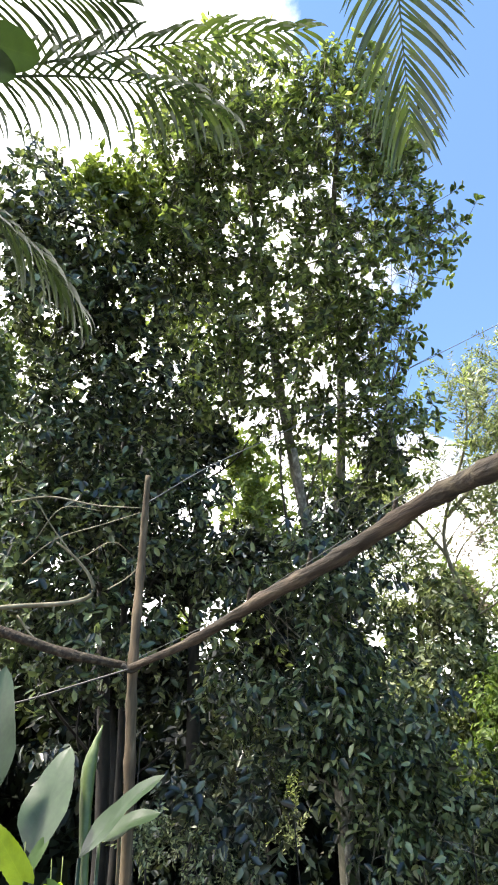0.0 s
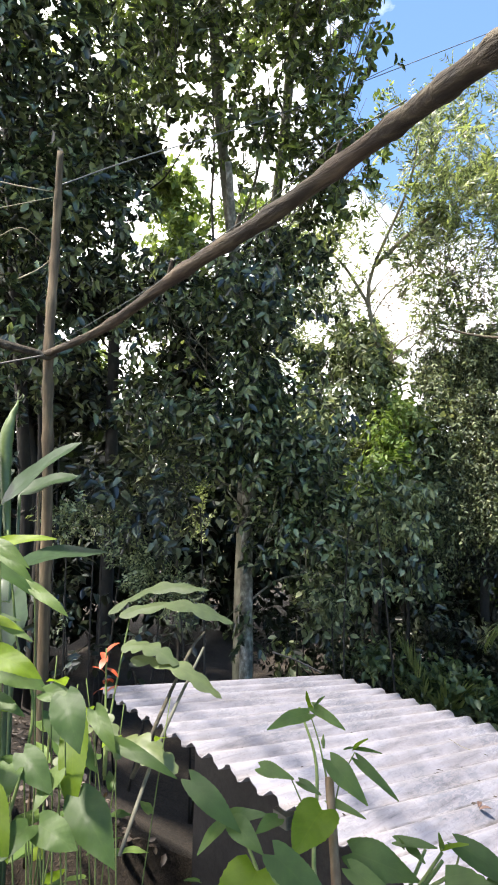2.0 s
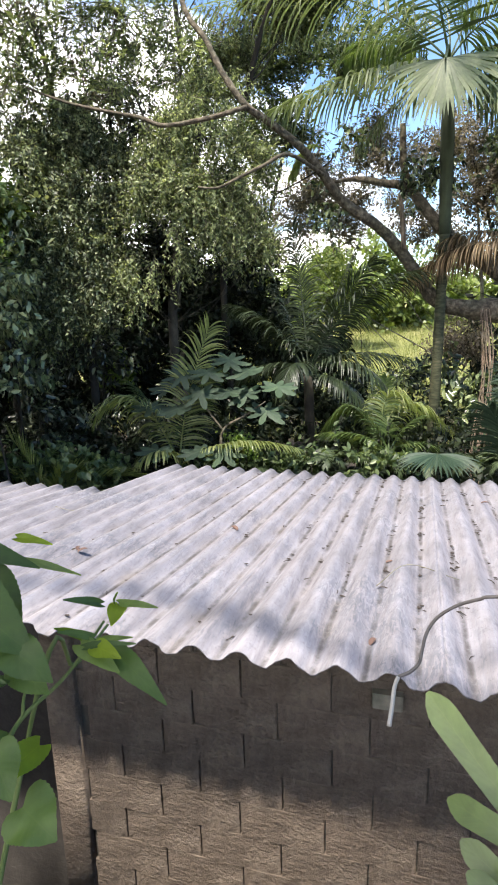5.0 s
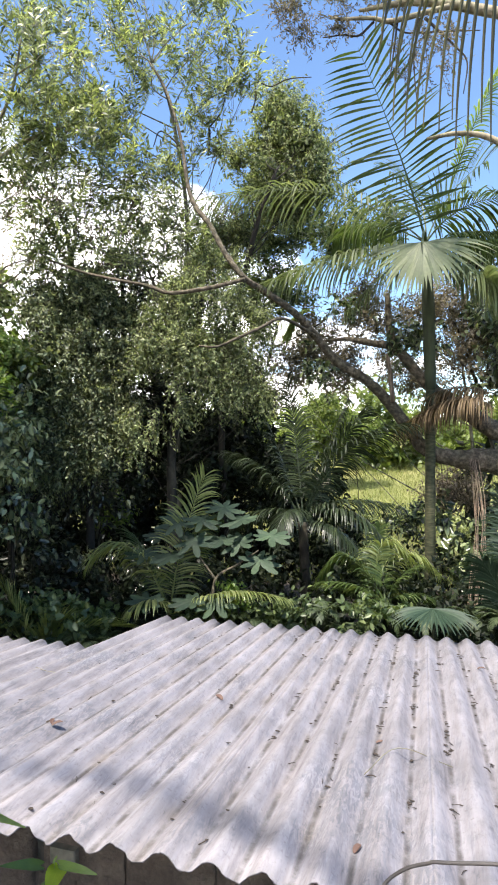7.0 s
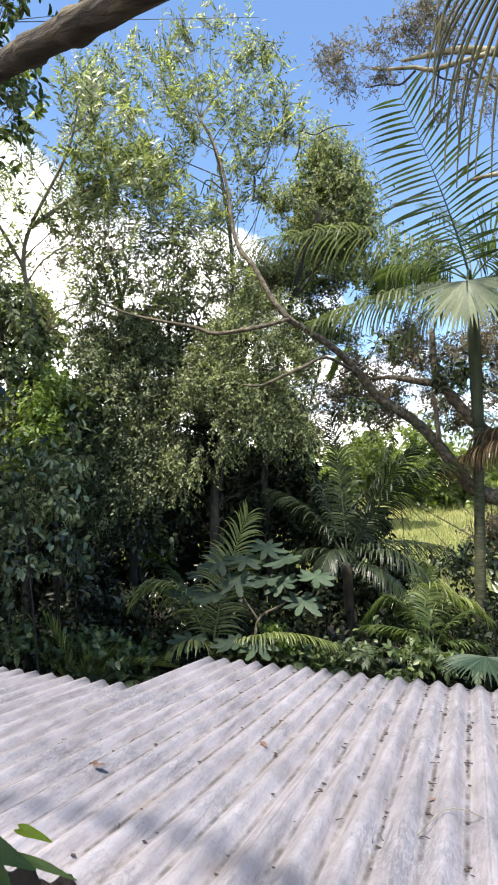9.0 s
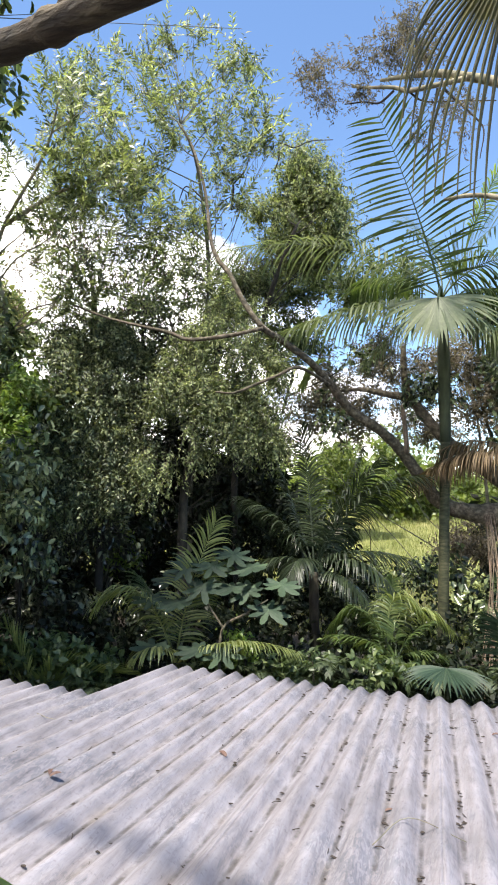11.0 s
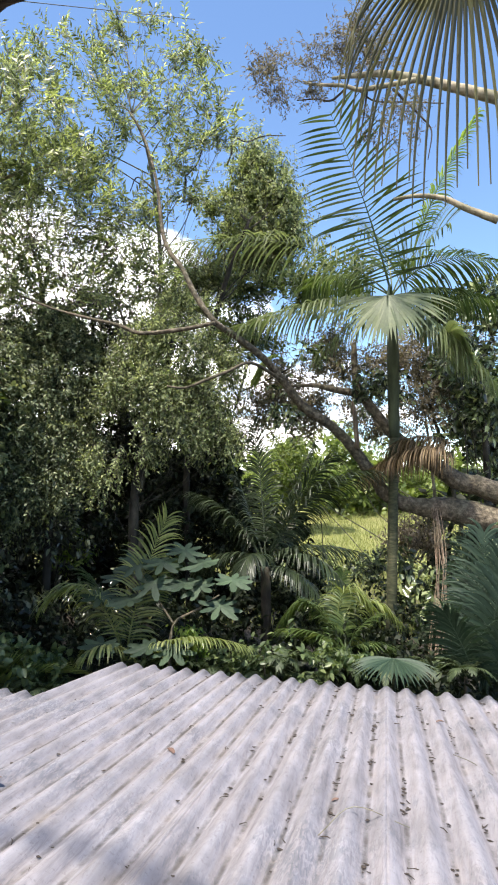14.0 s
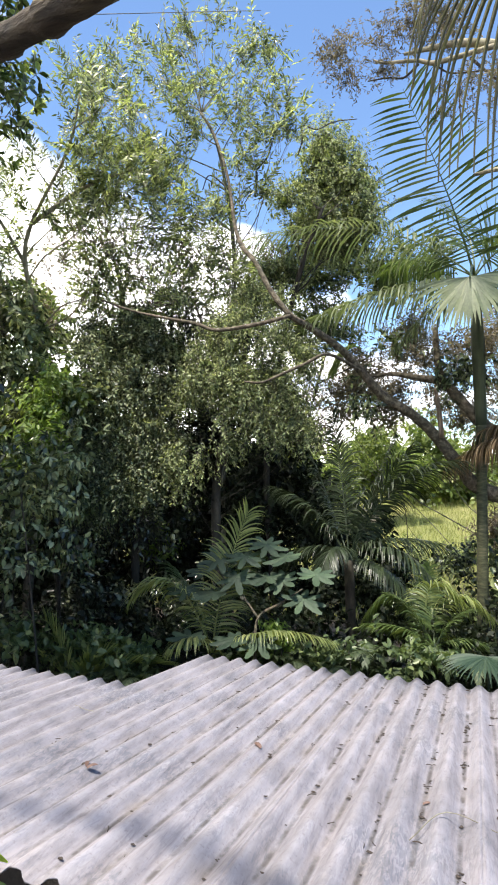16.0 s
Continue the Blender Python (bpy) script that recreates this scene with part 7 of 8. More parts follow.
weed = thing("leafy_weed", (-0.8, -1.25, 1.95), "soft weedy shrub with heart leaves and budding tips", "shrub")
stalk([(-0.8, -1.3, 1.9), (-0.753, -1.209, 2.995), (-0.781, -1.109, 3.060), (-0.797, -1.017, 3.119)], 0.006, weed)
stalk([(-0.8, -1.3, 1.9), (-0.555, -1.132, 2.994), (-0.544, -1.049, 2.991), (-0.535, -0.956, 3.012)], 0.005, weed)
stalk([(-0.785, -1.118, 3.054), (-0.766, -1.074, 3.084), (-0.742, -1.004, 3.106)], 0.003, weed)
MORE = [
    ((-0.749, -1.159, 3.199), (-0.683, -1.146, 3.213), 0.020), ((-0.698, -1.112, 3.195), (-0.686, -1.139, 3.232), 0.009), ((-0.697, -1.111, 3.195), (-0.651, -1.113, 3.222), 0.009),
    ((-0.734, -1.147, 3.193), (-0.691, -1.166, 3.194), 0.016), ((-0.741, -1.155, 3.191), (-0.728, -1.184, 3.223), 0.009), ((-0.676, -1.101, 3.207), (-0.560, -1.086, 3.176), 0.043),
    ((-0.602, -1.073, 3.179), (-0.506, -1.062, 3.159), 0.014), ((-0.618, -1.055, 3.207), (-0.550, -1.063, 3.205), 0.018), ((-0.649, -1.179, 3.184), (-0.482, -1.214, 3.120), 0.126),
    ((-0.629, -1.115, 3.167), (-0.551, -1.152, 3.112), 0.080), ((-0.689, -1.271, 3.121), (-0.597, -1.277, 3.084), 0.083), ((-0.531, -1.210, 3.131), (-0.446, -1.233, 3.103), 0.069)]
MORE += [
    ((-0.430, -1.089, 3.134), (-0.416, -1.138, 3.130), 0.032), ((-0.454, -1.099, 3.138), (-0.480, -1.149, 3.167), 0.016), ((-0.430, -1.088, 3.136), (-0.362, -1.102, 3.145), 0.014),
    ((-0.435, -1.092, 3.135), (-0.416, -1.113, 3.168), 0.009), ((-0.460, -1.137, 3.091), (-0.381, -1.137, 3.108), 0.013), ((-0.444, -1.139, 3.095), (-0.391, -1.162, 3.100), 0.032),
    ((-0.459, -1.119, 3.096), (-0.483, -1.165, 3.127), 0.015), ((-0.428, -1.124, 3.084), (-0.322, -1.176, 3.052), 0.041), ((-0.470, -1.133, 3.091), (-0.398, -1.157, 3.074), 0.037),
    ((-0.458, -1.114, 3.086), (-0.396, -1.118, 3.104), 0.011), ((-0.473, -1.119, 3.093), (-0.490, -1.162, 3.130), 0.016), ((-0.547, -1.180, 3.072), (-0.480, -1.200, 3.057), 0.055)]
MORE += [
    ((-0.527, -1.235, 2.997), (-0.544, -1.284, 3.035), 0.046), ((-0.553, -1.194, 3.063), (-0.544, -1.241, 3.076), 0.027), ((-0.590, -1.214, 3.081), (-0.528, -1.221, 3.080), 0.023),
    ((-0.481, -1.229, 3.002), (-0.494, -1.309, 3.003), 0.051), ((-0.456, -1.300, 2.981), (-0.394, -1.325, 2.975), 0.089), ((-0.502, -1.283, 3.034), (-0.448, -1.325, 3.014), 0.072)]
for i, (a, b, w) in enumerate(MORE):
    blade("leaf", a, b, w, LEAF_SHRUB_LIT if i % 5 == 2 else LEAF_SHRUB, weed, 0.06, face=(0.3, -0.6, 0.75), ripple=0.15, seed=40 + i, cup=0.08)
for line, r in (((-0.723, -1.288, 3.033), (-0.718, -1.228, 3.087), (-0.714, -1.167, 3.136), (-0.697, -1.113, 3.191)), 0.005), (((-0.680, -1.286, 3.057), (-0.661, -1.220, 3.105), (-0.641, -1.183, 3.128)), 0.0045), (((-0.716, -1.179, 3.122), (-0.683, -1.209, 3.106), (-0.661, -1.220, 3.105)), 0.003), (((-0.661, -1.220, 3.105), (-0.613, -1.193, 3.123), (-0.583, -1.168, 3.122)), 0.003), (((-0.711, -1.160, 3.141), (-0.681, -1.115, 3.166), (-0.673, -1.098, 3.205)), 0.0025), (((-0.529, -1.241, 2.994), (-0.521, -1.206, 3.019), (-0.487, -1.148, 3.051), (-0.458, -1.088, 3.104)), 0.0038), (((-0.521, -1.206, 3.019), (-0.527, -1.192, 3.039), (-0.527, -1.174, 3.058)), 0.0028):
    stalk(list(line), r, weed)
limb("bud", [(-0.922, -1.147, 3.280), (-0.925, -1.146, 3.291), (-0.927, -1.143, 3.303)], [0.002, 0.0042, 0.0006], STEM, weed, "dark pointed bud", sides=6)

stake = tagged(limb("stake", [(-0.87, -1.24, 1.8), (-0.750, -1.286, 3.030), (-0.817, -1.224, 3.123), (-0.886, -1.170, 3.248)], [0.009, 0.0085, 0.0085, 0.0075], CANE, sides=7), "thin tan stake stuck in the bank", "stake", "garden stakes")
stake = tagged(limb("stake", [(-3.6, -0.75, 1.7), (-3.330, -0.839, 2.460), (-3.727, -0.748, 3.774)], [0.012, 0.012, 0.009], CANE, sides=7), "thin reddish-brown stake beside the pole", "stake", "garden stakes")
stake = tagged(limb("stake", [(-1.951, -1.023, 2.591), (-2.090, -0.804, 2.855), (-2.166, -0.573, 3.140)], [0.007, 0.007, 0.005], BARK_GREY, sides=7), "slanting grey dry stem among the leaves", "stake", "garden stakes")

# broad paddle leaves
paddle = thing("heliconia", (-3.605, -0.930, 3.378), "clump of tall waxy paddle leaves with one rolled new leaf", "heliconia")
for i, (a, b, w, f) in enumerate((
        ((-3.529, -1.245, 3.705), (-3.710, -1.081, 4.201), 0.30, (0.6, -0.8, 0.3)), ((-3.569, -1.008, 3.686), (-3.354, -0.647, 4.054), 0.22, (0.3, -0.5, 0.9)), ((-3.396, -1.522, 3.955), (-3.467, -1.542, 4.571), 0.26, (0.7, -0.6, 0.2)),
        ((-3.310, -1.011, 3.370), (-3.319, -0.461, 3.429), 0.24, (0.2, -0.3, 1.0)), ((-3.140, -1.102, 2.939), (-3.504, -0.954, 3.373), 0.32, (0.7, -0.7, 0.2)), ((-3.609, -1.676, 4.358), (-3.657, -1.405, 4.500), 0.14, (0.3, -0.4, 0.9)),
        ((-3.642, -0.888, 3.747), (-3.538, -0.582, 3.867), 0.2, (0.3, -0.5, 0.9)))):
    blade("leaf", a, b, w, LEAF_BROAD, paddle, 0.05, "paddle", f, ripple=0.08, seed=70 + i)
    foot = (a[0] * 0.97 + 0.03, a[1], ground_z(a[0], a[1]))
    stalk([foot, ((a[0] + foot[0]) / 2, a[1], (a[2] + foot[2]) / 2), a], 0.02, paddle, LEAF_BROAD)
limb("rolled_leaf", [(-3.581, -0.957, 3.495), (-3.667, -0.961, 3.774), (-3.729, -0.956, 4.093), (-3.754, -0.893, 4.317)], [0.018, 0.03, 0.042, 0.004], LEAF_STRAP, paddle, "rolled pale green new leaf", sides=9)

# pinnate climber leaves and red flower bracts at the shed corner
climber = thing("lobed_climber", (-2.218, -0.844, 2.622), "lobed climber leaves arching on thin stems", "climber")
stalk([(-2.080, -0.922, 2.753), (-2.187, -0.640, 3.104), (-2.251, -0.513, 3.178)], 0.009, climber, BARK_TAN)
rng = np.random.RandomState(5)
for i, (a, b, w) in enumerate((((-2.557, -0.812, 3.240), (-2.271, -0.481, 3.348), 0.11), ((-2.446, -0.813, 3.249), (-2.109, -0.469, 3.234), 0.12), ((-2.326, -0.854, 3.152), (-2.117, -0.722, 3.104), 0.11), ((-2.298, -0.829, 3.104), (-1.992, -0.602, 2.991), 0.1), ((-2.145, -0.939, 2.867), (-1.925, -0.829, 2.804), 0.13), ((-2.215, -0.998, 2.964), (-2.040, -0.989, 2.848), 0.09), ((-2.231, -1.044, 2.949), (-2.097, -1.157, 2.807), 0.16))):
    blade("leaf", a, b, w * 1.05, LEAF_CLIMBER, climber, 0.14, "lobed", (0.2, -0.4, 1.0), ripple=0.2, cup=-0.1, seed=i)
stalk([(-2.206, -0.965, 2.714), (-2.274, -0.919, 2.911), (-2.427, -0.771, 3.259)], 0.006, climber)
bract = thing("heliconia_flower", (-2.304, -0.925, 2.980), "small red and orange hanging flower bracts", "flower")
for j in range(9):
    c = np.array((-2.348, -0.912, 3.128)) + np.array([0, 0, -0.02 * j])
    blade("petal", c, c + np.array([0.055 * math.sin(2.4 * j), 0.055 * math.cos(2.4 * j), -0.03 if j % 2 else 0.03]), 0.03, RED_BRACT, bract, 0.1, "oval", (0, 0, 1), seed=j)
stalk([(-2.170, -0.984, 2.747), (-2.305, -0.927, 2.980), (-2.352, -0.911, 3.143)], 0.006, bract)

# a tangle of small weeds on the bank's brow
def weed_tangle(center, spread, stems, label, seed, size=0.07, mat=None):
    w = thing("leafy_weed", (center[0], center[1], ground_z(center[0], center[1])), label, "weed", "weeds on the bank")
    rng = np.random.RandomState(seed)
    for k in range(stems):
        top = np.array(center) + rng.normal(0, 1, 3) * np.array(spread)
        foot = (top[0] * 0.3 + center[0] * 0.7 + rng.normal(0, 0.08), top[1] * 0.3 + center[1] * 0.7 + rng.normal(0, 0.08), ground_z(top[0], top[1]) - 0.03)
        mid = (np.array(foot) + top) / 2 + rng.normal(0, 0.03, 3)
        stalk([foot, tuple(mid), tuple(top)], 0.004, w)
        line = curve([foot, tuple(mid), tuple(top)], 8)
        for q in range(6):
            at = line[int(len(line) * (0.42 + 0.095 * q))]
            a = 2.4 * q + rng.uniform(-0.5, 0.5)
            L = size * rng.uniform(0.7, 1.35)
            out = np.array([math.cos(a), math.sin(a), rng.uniform(-0.25, 0.35)])
            blade("leaf", tuple(at + out * 0.02), tuple(at + out * (0.02 + L)), L * rng.uniform(0.5, 0.72), mat or (LEAF_SHRUB_LIT if q % 4 == 1 else LEAF_SHRUB), w, 0.08, "heart", (out[0] * -0.2, out[1] * -0.2, 1.0), ripple=0.15, seed=seed + 7 * k + q)
    return w


weed_tangle((-2.279, -1.399, 3.459), (0.14, 0.10, 0.14), 6, "tangle of bright green weeds", 501, 0.12)
weed_tangle((-2.332, -1.229, 3.025), (0.18, 0.12, 0.10), 5, "tangle of low green weeds by the pole", 502, 0.12)
weed_tangle((-2.311, -0.966, 2.947), (0.14, 0.10, 0.08), 4, "yellow-green weeds beside the red flowers", 503, 0.1)
weed_tangle((-3.060, -1.408, 3.796), (0.2, 0.15, 0.12), 5, "fresh green weeds under the paddle leaves", 504, 0.13)

# broad soft leaves crowding the brow by the pole
BROW = [
    ((-1.795, -1.493, 3.577), (-1.722, -1.425, 3.504), 0.053), ((-1.756, -1.409, 3.479), (-1.677, -1.344, 3.416), 0.053), ((-1.780, -1.522, 3.417), (-1.709, -1.451, 3.385), 0.040),
    ((-1.702, -1.526, 3.308), (-1.608, -1.420, 3.255), 0.093), ((-1.639, -1.394, 3.244), (-1.571, -1.355, 3.221), 0.074), ((-1.678, -1.514, 3.237), (-1.607, -1.466, 3.204), 0.051),
    ((-1.668, -1.259, 3.162), (-1.576, -1.239, 3.077), 0.078), ((-1.548, -1.362, 3.183), (-1.442, -1.404, 3.017), 0.112), ((-1.446, -1.389, 3.061), (-1.320, -1.357, 2.956), 0.139),
    ((-1.528, -1.491, 3.152), (-1.437, -1.453, 3.085), 0.097), ((-1.530, -1.520, 3.134), (-1.468, -1.554, 3.075), 0.115), ((-1.417, -1.487, 3.044), (-1.331, -1.436, 3.015), 0.108)]
BROW += [
    ((-1.477, -1.572, 3.107), (-1.377, -1.560, 3.011), 0.094), ((-1.617, -1.220, 3.084), (-1.476, -1.113, 3.019), 0.061), ((-1.425, -1.507, 3.044), (-1.384, -1.584, 3.011), 0.094),
    ((-1.485, -1.424, 3.112), (-1.440, -1.492, 3.062), 0.067), ((-1.691, -1.540, 3.615), (-1.617, -1.471, 3.553), 0.058), ((-1.634, -1.539, 3.355), (-1.544, -1.453, 3.304), 0.097),
    ((-1.676, -1.619, 3.430), (-1.590, -1.559, 3.335), 0.097), ((-1.615, -1.424, 3.250), (-1.546, -1.372, 3.244), 0.066), ((-1.458, -1.429, 3.283), (-1.367, -1.426, 3.188), 0.121),
    ((-1.548, -1.642, 3.338), (-1.467, -1.575, 3.287), 0.085), ((-1.720, -1.640, 3.644), (-1.660, -1.583, 3.608), 0.048), ((-1.785, -1.658, 3.794), (-1.736, -1.625, 3.760), 0.040)]
brow = thing("leafy_weed", (-1.75, -1.35, 2.1), "broad soft light green weed leaves crowding the bank", "weed", "weeds on the bank")
for i, (a, b, w) in enumerate(BROW):
    blade("leaf", a, b, w * 0.82, LEAF_SHRUB_LIT if i % 5 == 2 else LEAF_SHRUB, brow, 0.08, face=(0.5, -0.5, 0.72), ripple=0.15, seed=300 + i, cup=0.08)
    foot = (a[0] - 0.05, a[1] + 0.06, ground_z(a[0], a[1]))
    stalk([foot, (a[0] - 0.06, a[1] + 0.05, a[2] * 0.6 + foot[2] * 0.4), a], 0.0032, brow)

# light green leaves close on the bank's left
sapling = thing("leafy_weed", (-1.9, -1.75, 2.05), "light green sapling with pointed leaves on the bank", "shrub")
stalk([(-1.9, -1.75, 2.0), (-1.870, -1.482, 3.067), (-2.009, -1.429, 3.386), (-2.122, -1.486, 3.766)], 0.007, sapling)
stalk([(-1.9, -1.7, 2.0), (-1.816, -1.389, 3.012), (-1.976, -1.381, 3.309), (-2.089, -1.393, 3.624)], 0.006, sapling)
for i, (a, b, w) in enumerate((
        ((-2.089, -1.586, 3.664), (-2.006, -1.510, 3.538), 0.1), ((-2.007, -1.496, 3.569), (-1.891, -1.360, 3.440), 0.1), ((-2.043, -1.429, 3.587), (-1.943, -1.284, 3.602), 0.06), ((-1.937, -1.455, 3.282), (-1.818, -1.342, 3.201), 0.11),
        ((-1.995, -1.562, 3.403), (-1.877, -1.489, 3.231), 0.14), ((-1.959, -1.383, 3.471), (-1.858, -1.289, 3.408), 0.06), ((-2.034, -1.544, 3.785), (-2.004, -1.442, 3.701), 0.07), ((-1.903, -1.468, 3.163), (-1.822, -1.406, 3.148), 0.08),
        ((-1.831, -1.306, 3.119), (-1.683, -1.236, 2.990), 0.14), ((-1.981, -1.517, 3.386), (-1.890, -1.397, 3.375), 0.06), ((-1.928, -1.552, 3.171), (-1.757, -1.522, 3.041), 0.15), ((-1.956, -1.442, 3.367), (-1.864, -1.368, 3.317), 0.05),
        ((-1.784, -1.672, 3.836), (-1.818, -1.786, 3.981), 0.1), ((-2.038, -1.569, 3.887), (-2.050, -1.622, 3.783), 0.07))):
    blade("leaf", a, b, w * 0.82, LEAF_SHRUB_LIT if i % 5 == 2 else LEAF_SHRUB, sapling, 0.06, face=(0.6, -0.4, 0.7), ripple=0.15, seed=200 + i)
twig = thing("hanging_twig", (-0.582, -2.204, 5.074), "twig with bright green leaves overhead", "branch")
limb("stem", [(-1.6, -2.9, 6.0), (-0.839, -2.376, 5.358), (-0.630, -2.181, 5.165)], [0.012, 0.008, 0.004], BARK_TAN, twig)
blade("leaf", (-0.610, -2.193, 5.118), (-0.572, -2.096, 5.088), 0.085, LEAF_SHRUB, twig, 0.04, "oval", (0.6, -0.2, -0.8))
blade("leaf", (-0.629, -2.188, 5.105), (-0.605, -2.124, 5.066), 0.06, LEAF_SHRUB, twig, 0.04, "oval", (0.6, -0.2, -0.8))
limb("branch", [(-2.6, -3.6, 2.05), (-2.4, -3.4, 4.2), (-1.6, -2.9, 6.0)], [0.03, 0.025, 0.012], BARK_TAN, twig)

# strap leaves at the shed wall
strap = thing("strap_plant", (0.55, -0.95, 1.5), "rosette of stiff pale green strap leaves", "bromeliad")
CORE = (0.55, -0.95, 2.25)
for i, (a, b, w) in enumerate((((0.143, -0.886, 2.732), (0.008, -0.730, 2.814), 0.069), ((0.166, -0.977, 2.745), (0.044, -0.883, 2.721), 0.056), ((0.163, -1.050, 2.717), (0.060, -0.971, 2.732), 0.051), ((0.145, -1.073, 2.721), (0.066, -1.021, 2.728), 0.043))):
    blade("leaf", a, b, w * 0.74, LEAF_STRAP, strap, 0.03, "strap", (-0.25, -0.8, 0.6), seed=i, cup=0.10)
    stalk([CORE, tuple((np.array(CORE) + np.array(a)) / 2 + np.array([0.02, -0.02, -0.03])), tuple(np.array(a) + 0.04 * (np.array(b) - np.array(a)))], w * 0.2, strap, LEAF_STRAP, "leaf_base")
limb("stem", [(0.57, -0.97, ground_z(0.57, -0.97) - 0.05), (0.56, -0.96, 1.9), CORE], [0.05, 0.045, 0.04], BARK_TAN, strap)

# fallen leaves on the bank
rng = np.random.RandomState(17)
n = 9000
px, py = np.concatenate([rng.uniform(-8.5, 1.5, n // 2), rng.uniform(-4.2, -1.3, n // 2)]), np.concatenate([rng.uniform(-2.6, 0.6, n // 2), rng.uniform(-1.6, 0.5, n // 2)])
keep = (px < -4.0) | (py < -0.2) | ((px < -1.8) & (py < 0.55))
px, py = px[keep], py[keep]
pz = np.array([ground_z(a, b) for a, b in zip(px, py)]) + 0.015
V, Q = leaves(np.stack([px, py, pz], 1), rng.normal(0, 1, (len(px), 3)) * np.array([1, 1, 0.25]), unit(rng.normal(0, 0.4, (len(px), 3)) + np.array([0, 0, 1.0])), rng.uniform(0.04, 0.10, len(px)), 0.5, 0.06, 0.1)
tagged(quads("leaf_litter", V, Q, LEAF_FALLEN), "fallen brown leaves littering the bank", "litter", kind="stuff")

# ---- on the roof ----
def on_roof(x, y, lift=0.0):
    return (x, y, roof_z(y) + 0.0255 * (1 - math.cos(2 * math.pi * x / PITCH)) + 0.002 + lift)


cable = thing("cable", (1.35, -1.9, 2.1), "stiff loose cable rising from the bank, its grey end hanging", "cable")
limb("cord", [(1.350, -1.900, 2.080), (1.300, -1.800, 2.600), (0.375, -0.989, 3.122), (0.229, -0.950, 3.153), (0.093, -0.932, 3.129), (0.070, -0.924, 3.118), (0.040, -0.918, 3.101), (0.013, -0.918, 3.078), (-0.002, -0.929, 3.057), (-0.008, -0.942, 3.035), (-0.012, -0.953, 3.018), (-0.025, -0.961, 3.006), (-0.041, -0.966, 2.999)], [0.0027, 0.0027], CABLE, cable, sides=8, n=6, wobble=0.0)
limb("cable_end", [(-0.041, -0.966, 2.999), (-0.046, -0.975, 2.986), (-0.048, -0.990, 2.965), (-0.051, -1.008, 2.943)], [0.003, 0.0034], CABLE_GREY, cable, "grey cable end", sides=8, n=6)
for i, (p, s, turn) in enumerate((((-1.12, 1.58), 0.075, 2.5), ((-0.18, 0.28), 0.05, 1.2), ((-0.18, 1.31), 0.045, 0.4), ((-1.83, 0.88), 0.06, 0.9), ((-1.84, 0.89), 0.05, 2.0), ((0.44, 2.84), 0.06, 0.2))):
    q = on_roof(*p, 0.001)
    d = (math.cos(turn) * s, math.sin(turn) * s, 0.004)
    tagged(blade("dead_leaf", q, tuple(np.array(q) + np.array(d)), s * 0.5, DEAD_LEAF, None, 0.06, "oval", cup=0.5, seed=i), "curled brown dead leaf on the roof", "leaf", "dead leaves on the roof")
rng = np.random.RandomState(8)
bits = []
for k in range(-23, 9):
    far_end = 3.9 if k * PITCH > -2.6 else 2.5
    amount = int(8 + 26 * math.exp(-((k - 1.0) / 5.0) ** 2))
    heaps = rng.uniform(0.35, far_end, 5)
    for i in range(amount):
        y = rng.uniform(0.15, far_end) if rng.uniform() < 0.3 else heaps[rng.randint(5)] + rng.normal(0, 0.07)
        if not 0.1 < y < far_end:
            continue
        q = np.array(on_roof(k * PITCH + rng.normal(0.004, 0.011), y, 0.003))
        a, s = rng.uniform(0, 6.28), rng.uniform(0.006, 0.019) * (0.85 + 0.12 * y)
        if rng.uniform() < 0.2:
            bits.append(tube([q - 1.6 * s * np.array([math.cos(a), math.sin(a), 0]), q + np.array([0, 0, s * 0.3]), q + 1.6 * s * np.array([math.cos(a + 0.4), math.sin(a + 0.4), 0.1])], [s * 0.12, s * 0.16, s * 0.08], 5, 2, 0.3, i))
        else:
            ring = [q + s * rng.uniform(0.45, 1.0) * np.array([math.cos(a + w), 0.62 * math.sin(a + w), rng.uniform(0.0, 0.35)]) for w in (0.0, 1.1, 2.1, 3.2, 4.2, 5.2)]
            bits.append((ring + [p + np.array([0, 0, 0.0015]) for p in ring], [(0, 1, 2, 3, 4, 5), (11, 10, 9, 8, 7, 6)] + [(n, (n + 1) % 6, 6 + (n + 1) % 6, 6 + n) for n in range(6)]))
tagged(part("roof_litter", *join(bits), DEBRIS), "small dark seeds and leaf bits in the roof valleys", "litter", kind="stuff")
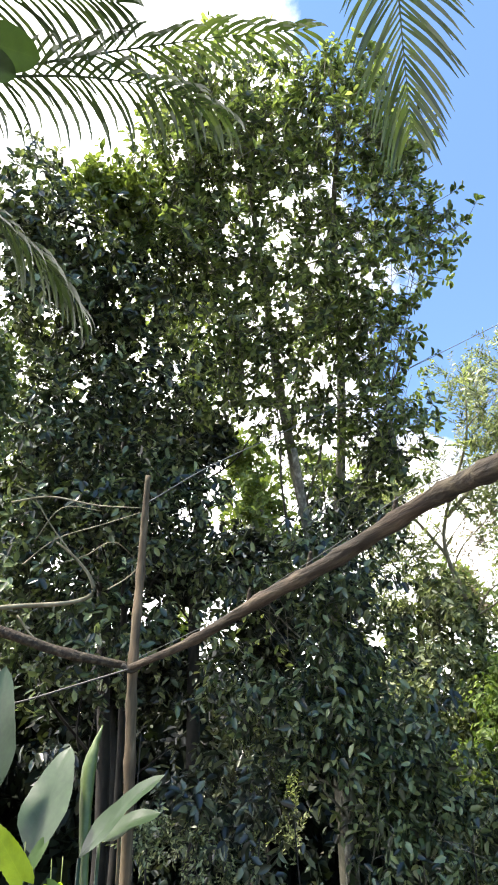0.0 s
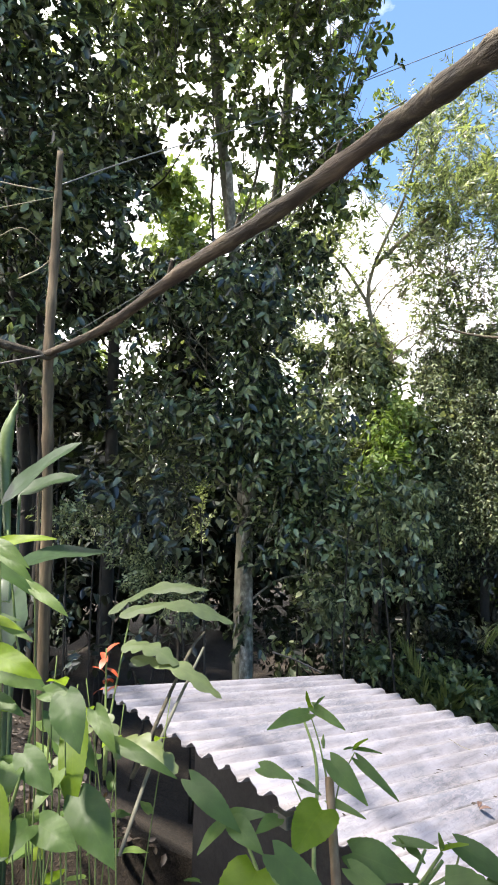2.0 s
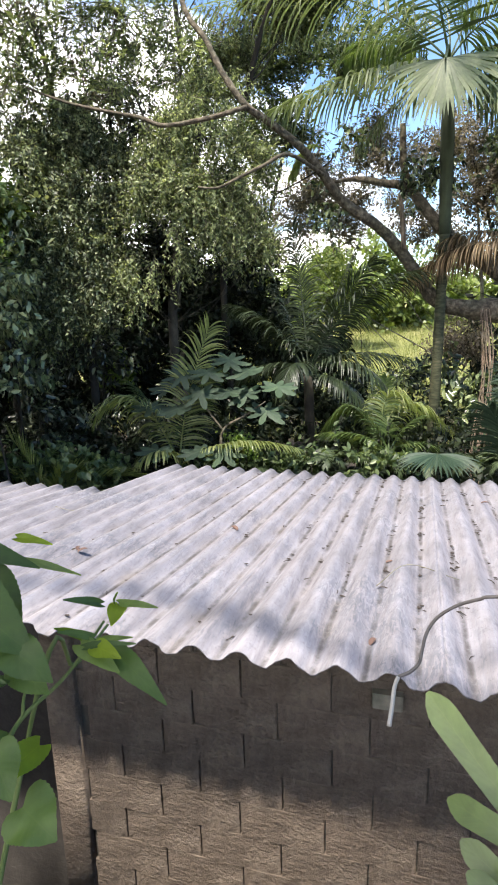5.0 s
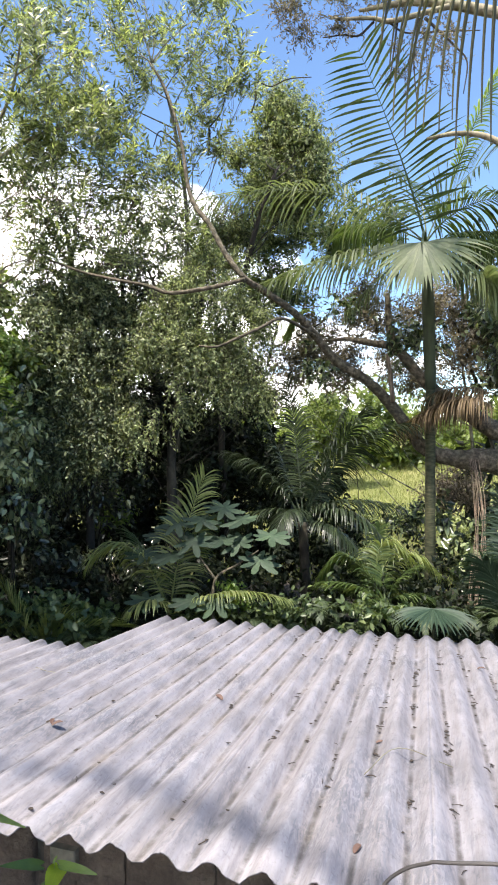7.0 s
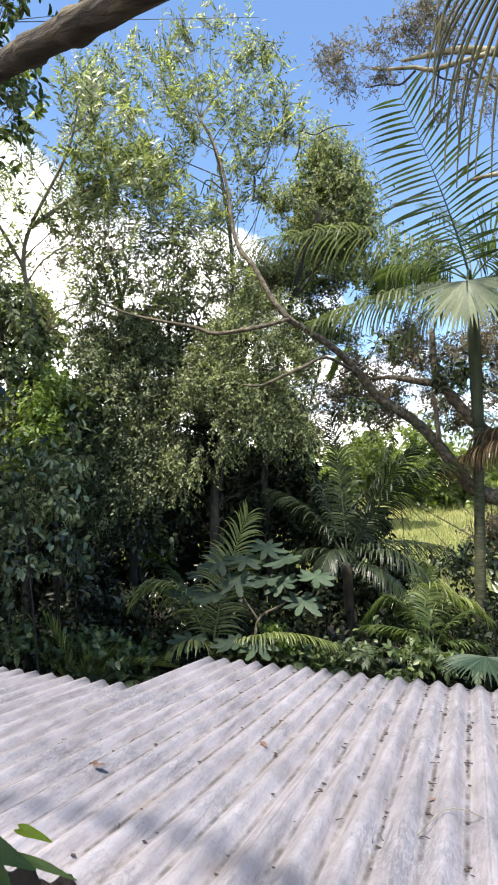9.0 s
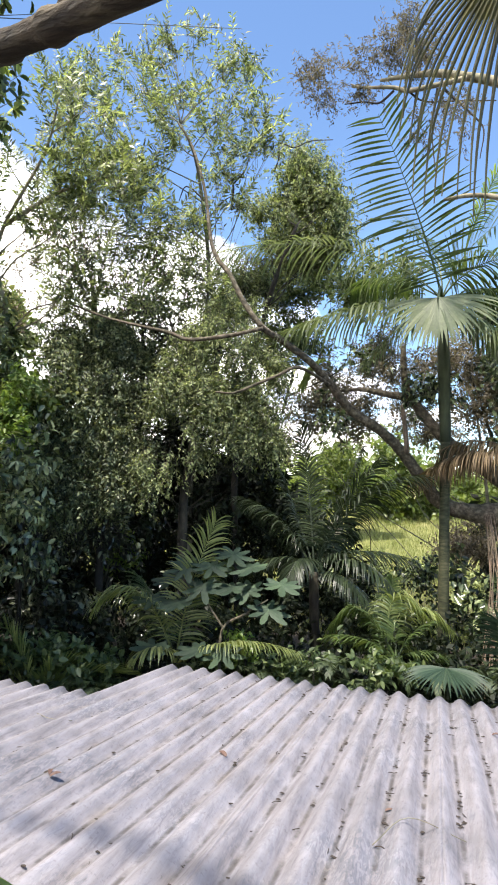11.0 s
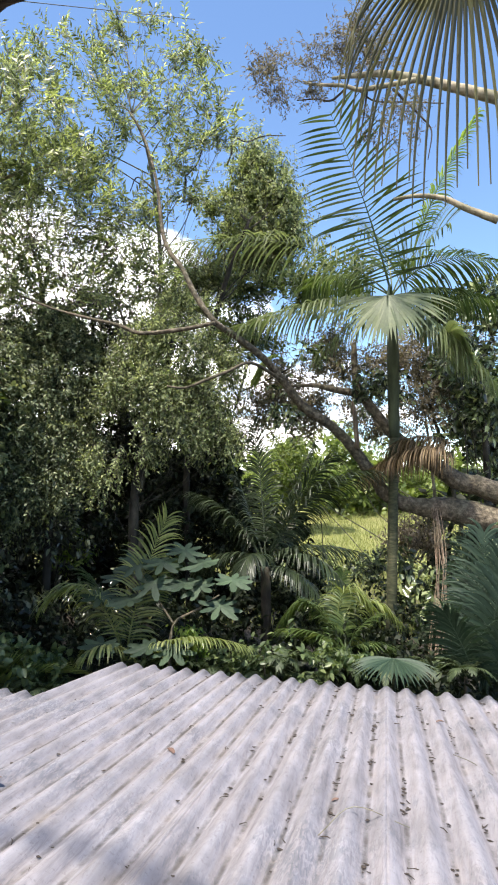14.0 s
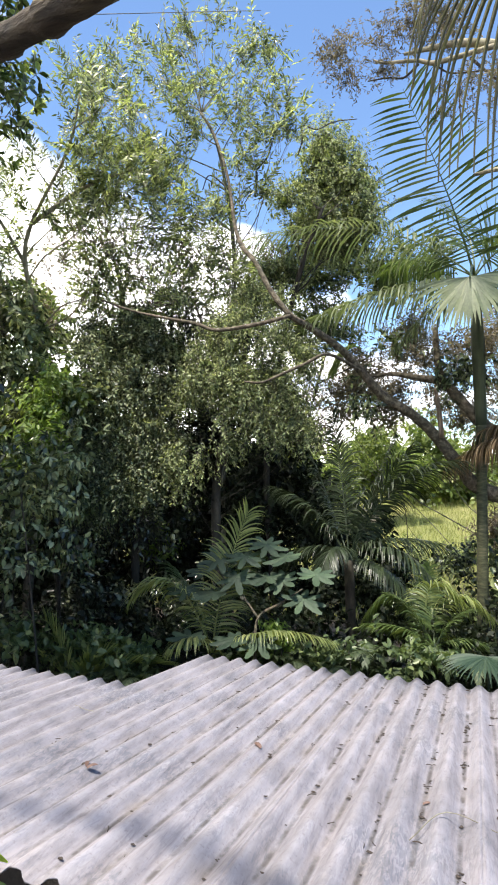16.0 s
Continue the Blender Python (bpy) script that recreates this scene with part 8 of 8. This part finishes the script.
for i, (a, b, c) in enumerate((((-0.20, 0.88), (-0.06, 1.11), (0.19, 1.10)), ((0.49, 2.18), (0.57, 2.03), (0.68, 1.92)), ((-2.60, 1.79), (-2.46, 1.76), (-2.33, 1.82)))):
    tagged(limb("twig", [on_roof(*a, 0.012), on_roof(*b, 0.03), on_roof(*c, 0.012)], [0.0025, 0.0025, 0.002], BARK_GREY, sides=5), "thin dry twig lying on the roof", "twig", "twigs on the roof")

# ---- block courses of the shed's front wall ----
def block_mesh(w, h, seed):
    rng = np.random.RandomState(seed)
    nx, nz = 7, 4
    V = []
    for i in range(nz + 1):
        for j in range(nx + 1):
            e = 0.003 if j in (0, nx) else 0.0
            V.append((w * j / nx, e + rng.uniform(-0.003, 0.003), h * i / nz))
    n = len(V)
    V += [(0, 0.03, 0), (w, 0.03, 0), (w, 0.03, h), (0, 0.03, h)]
    c = nx + 1
    F = [(i * c + j, i * c + j + 1, (i + 1) * c + j + 1, (i + 1) * c + j) for i in range(nz) for j in range(nx)]
    F += [tuple(range(nx, -1, -1)) + (n, n + 1), tuple(nz * c + j for j in range(c)) + (n + 2, n + 3)]
    F += [tuple(i * c for i in range(nz + 1)) + (n + 3, n), tuple(i * c + nx for i in range(nz, -1, -1)) + (n + 1, n + 2)]
    me = bpy.data.meshes.new("concrete_block")
    me.from_pydata(V, [], F)
    me.update()
    me.materials.append(BLOCK)
    return me


BLOCKS = [block_mesh(0.392, 0.1855, s) for s in range(5)]
wall = [o for o in shed.children if o.name.startswith("wall")][0]
rng = np.random.RandomState(3)
for row in range(13):
    z = 0.187 * row - 0.201
    x = -1.935 + (0.384 if row % 2 else 0.176) + 0.018 * rng.uniform(-1, 1)
    while x < 3.4:
        end = x + 0.392
        a = max(x, -1.583)
        if end - a > 0.04:
            ob = new("concrete_block", BLOCKS[rng.randint(5)])
            ob.location = (a, 0.395 + rng.uniform(-0.002, 0.002), z)
            ob.scale = ((end - a) / 0.392, 1, 1)
            ob.parent = wall
        x += 0.40
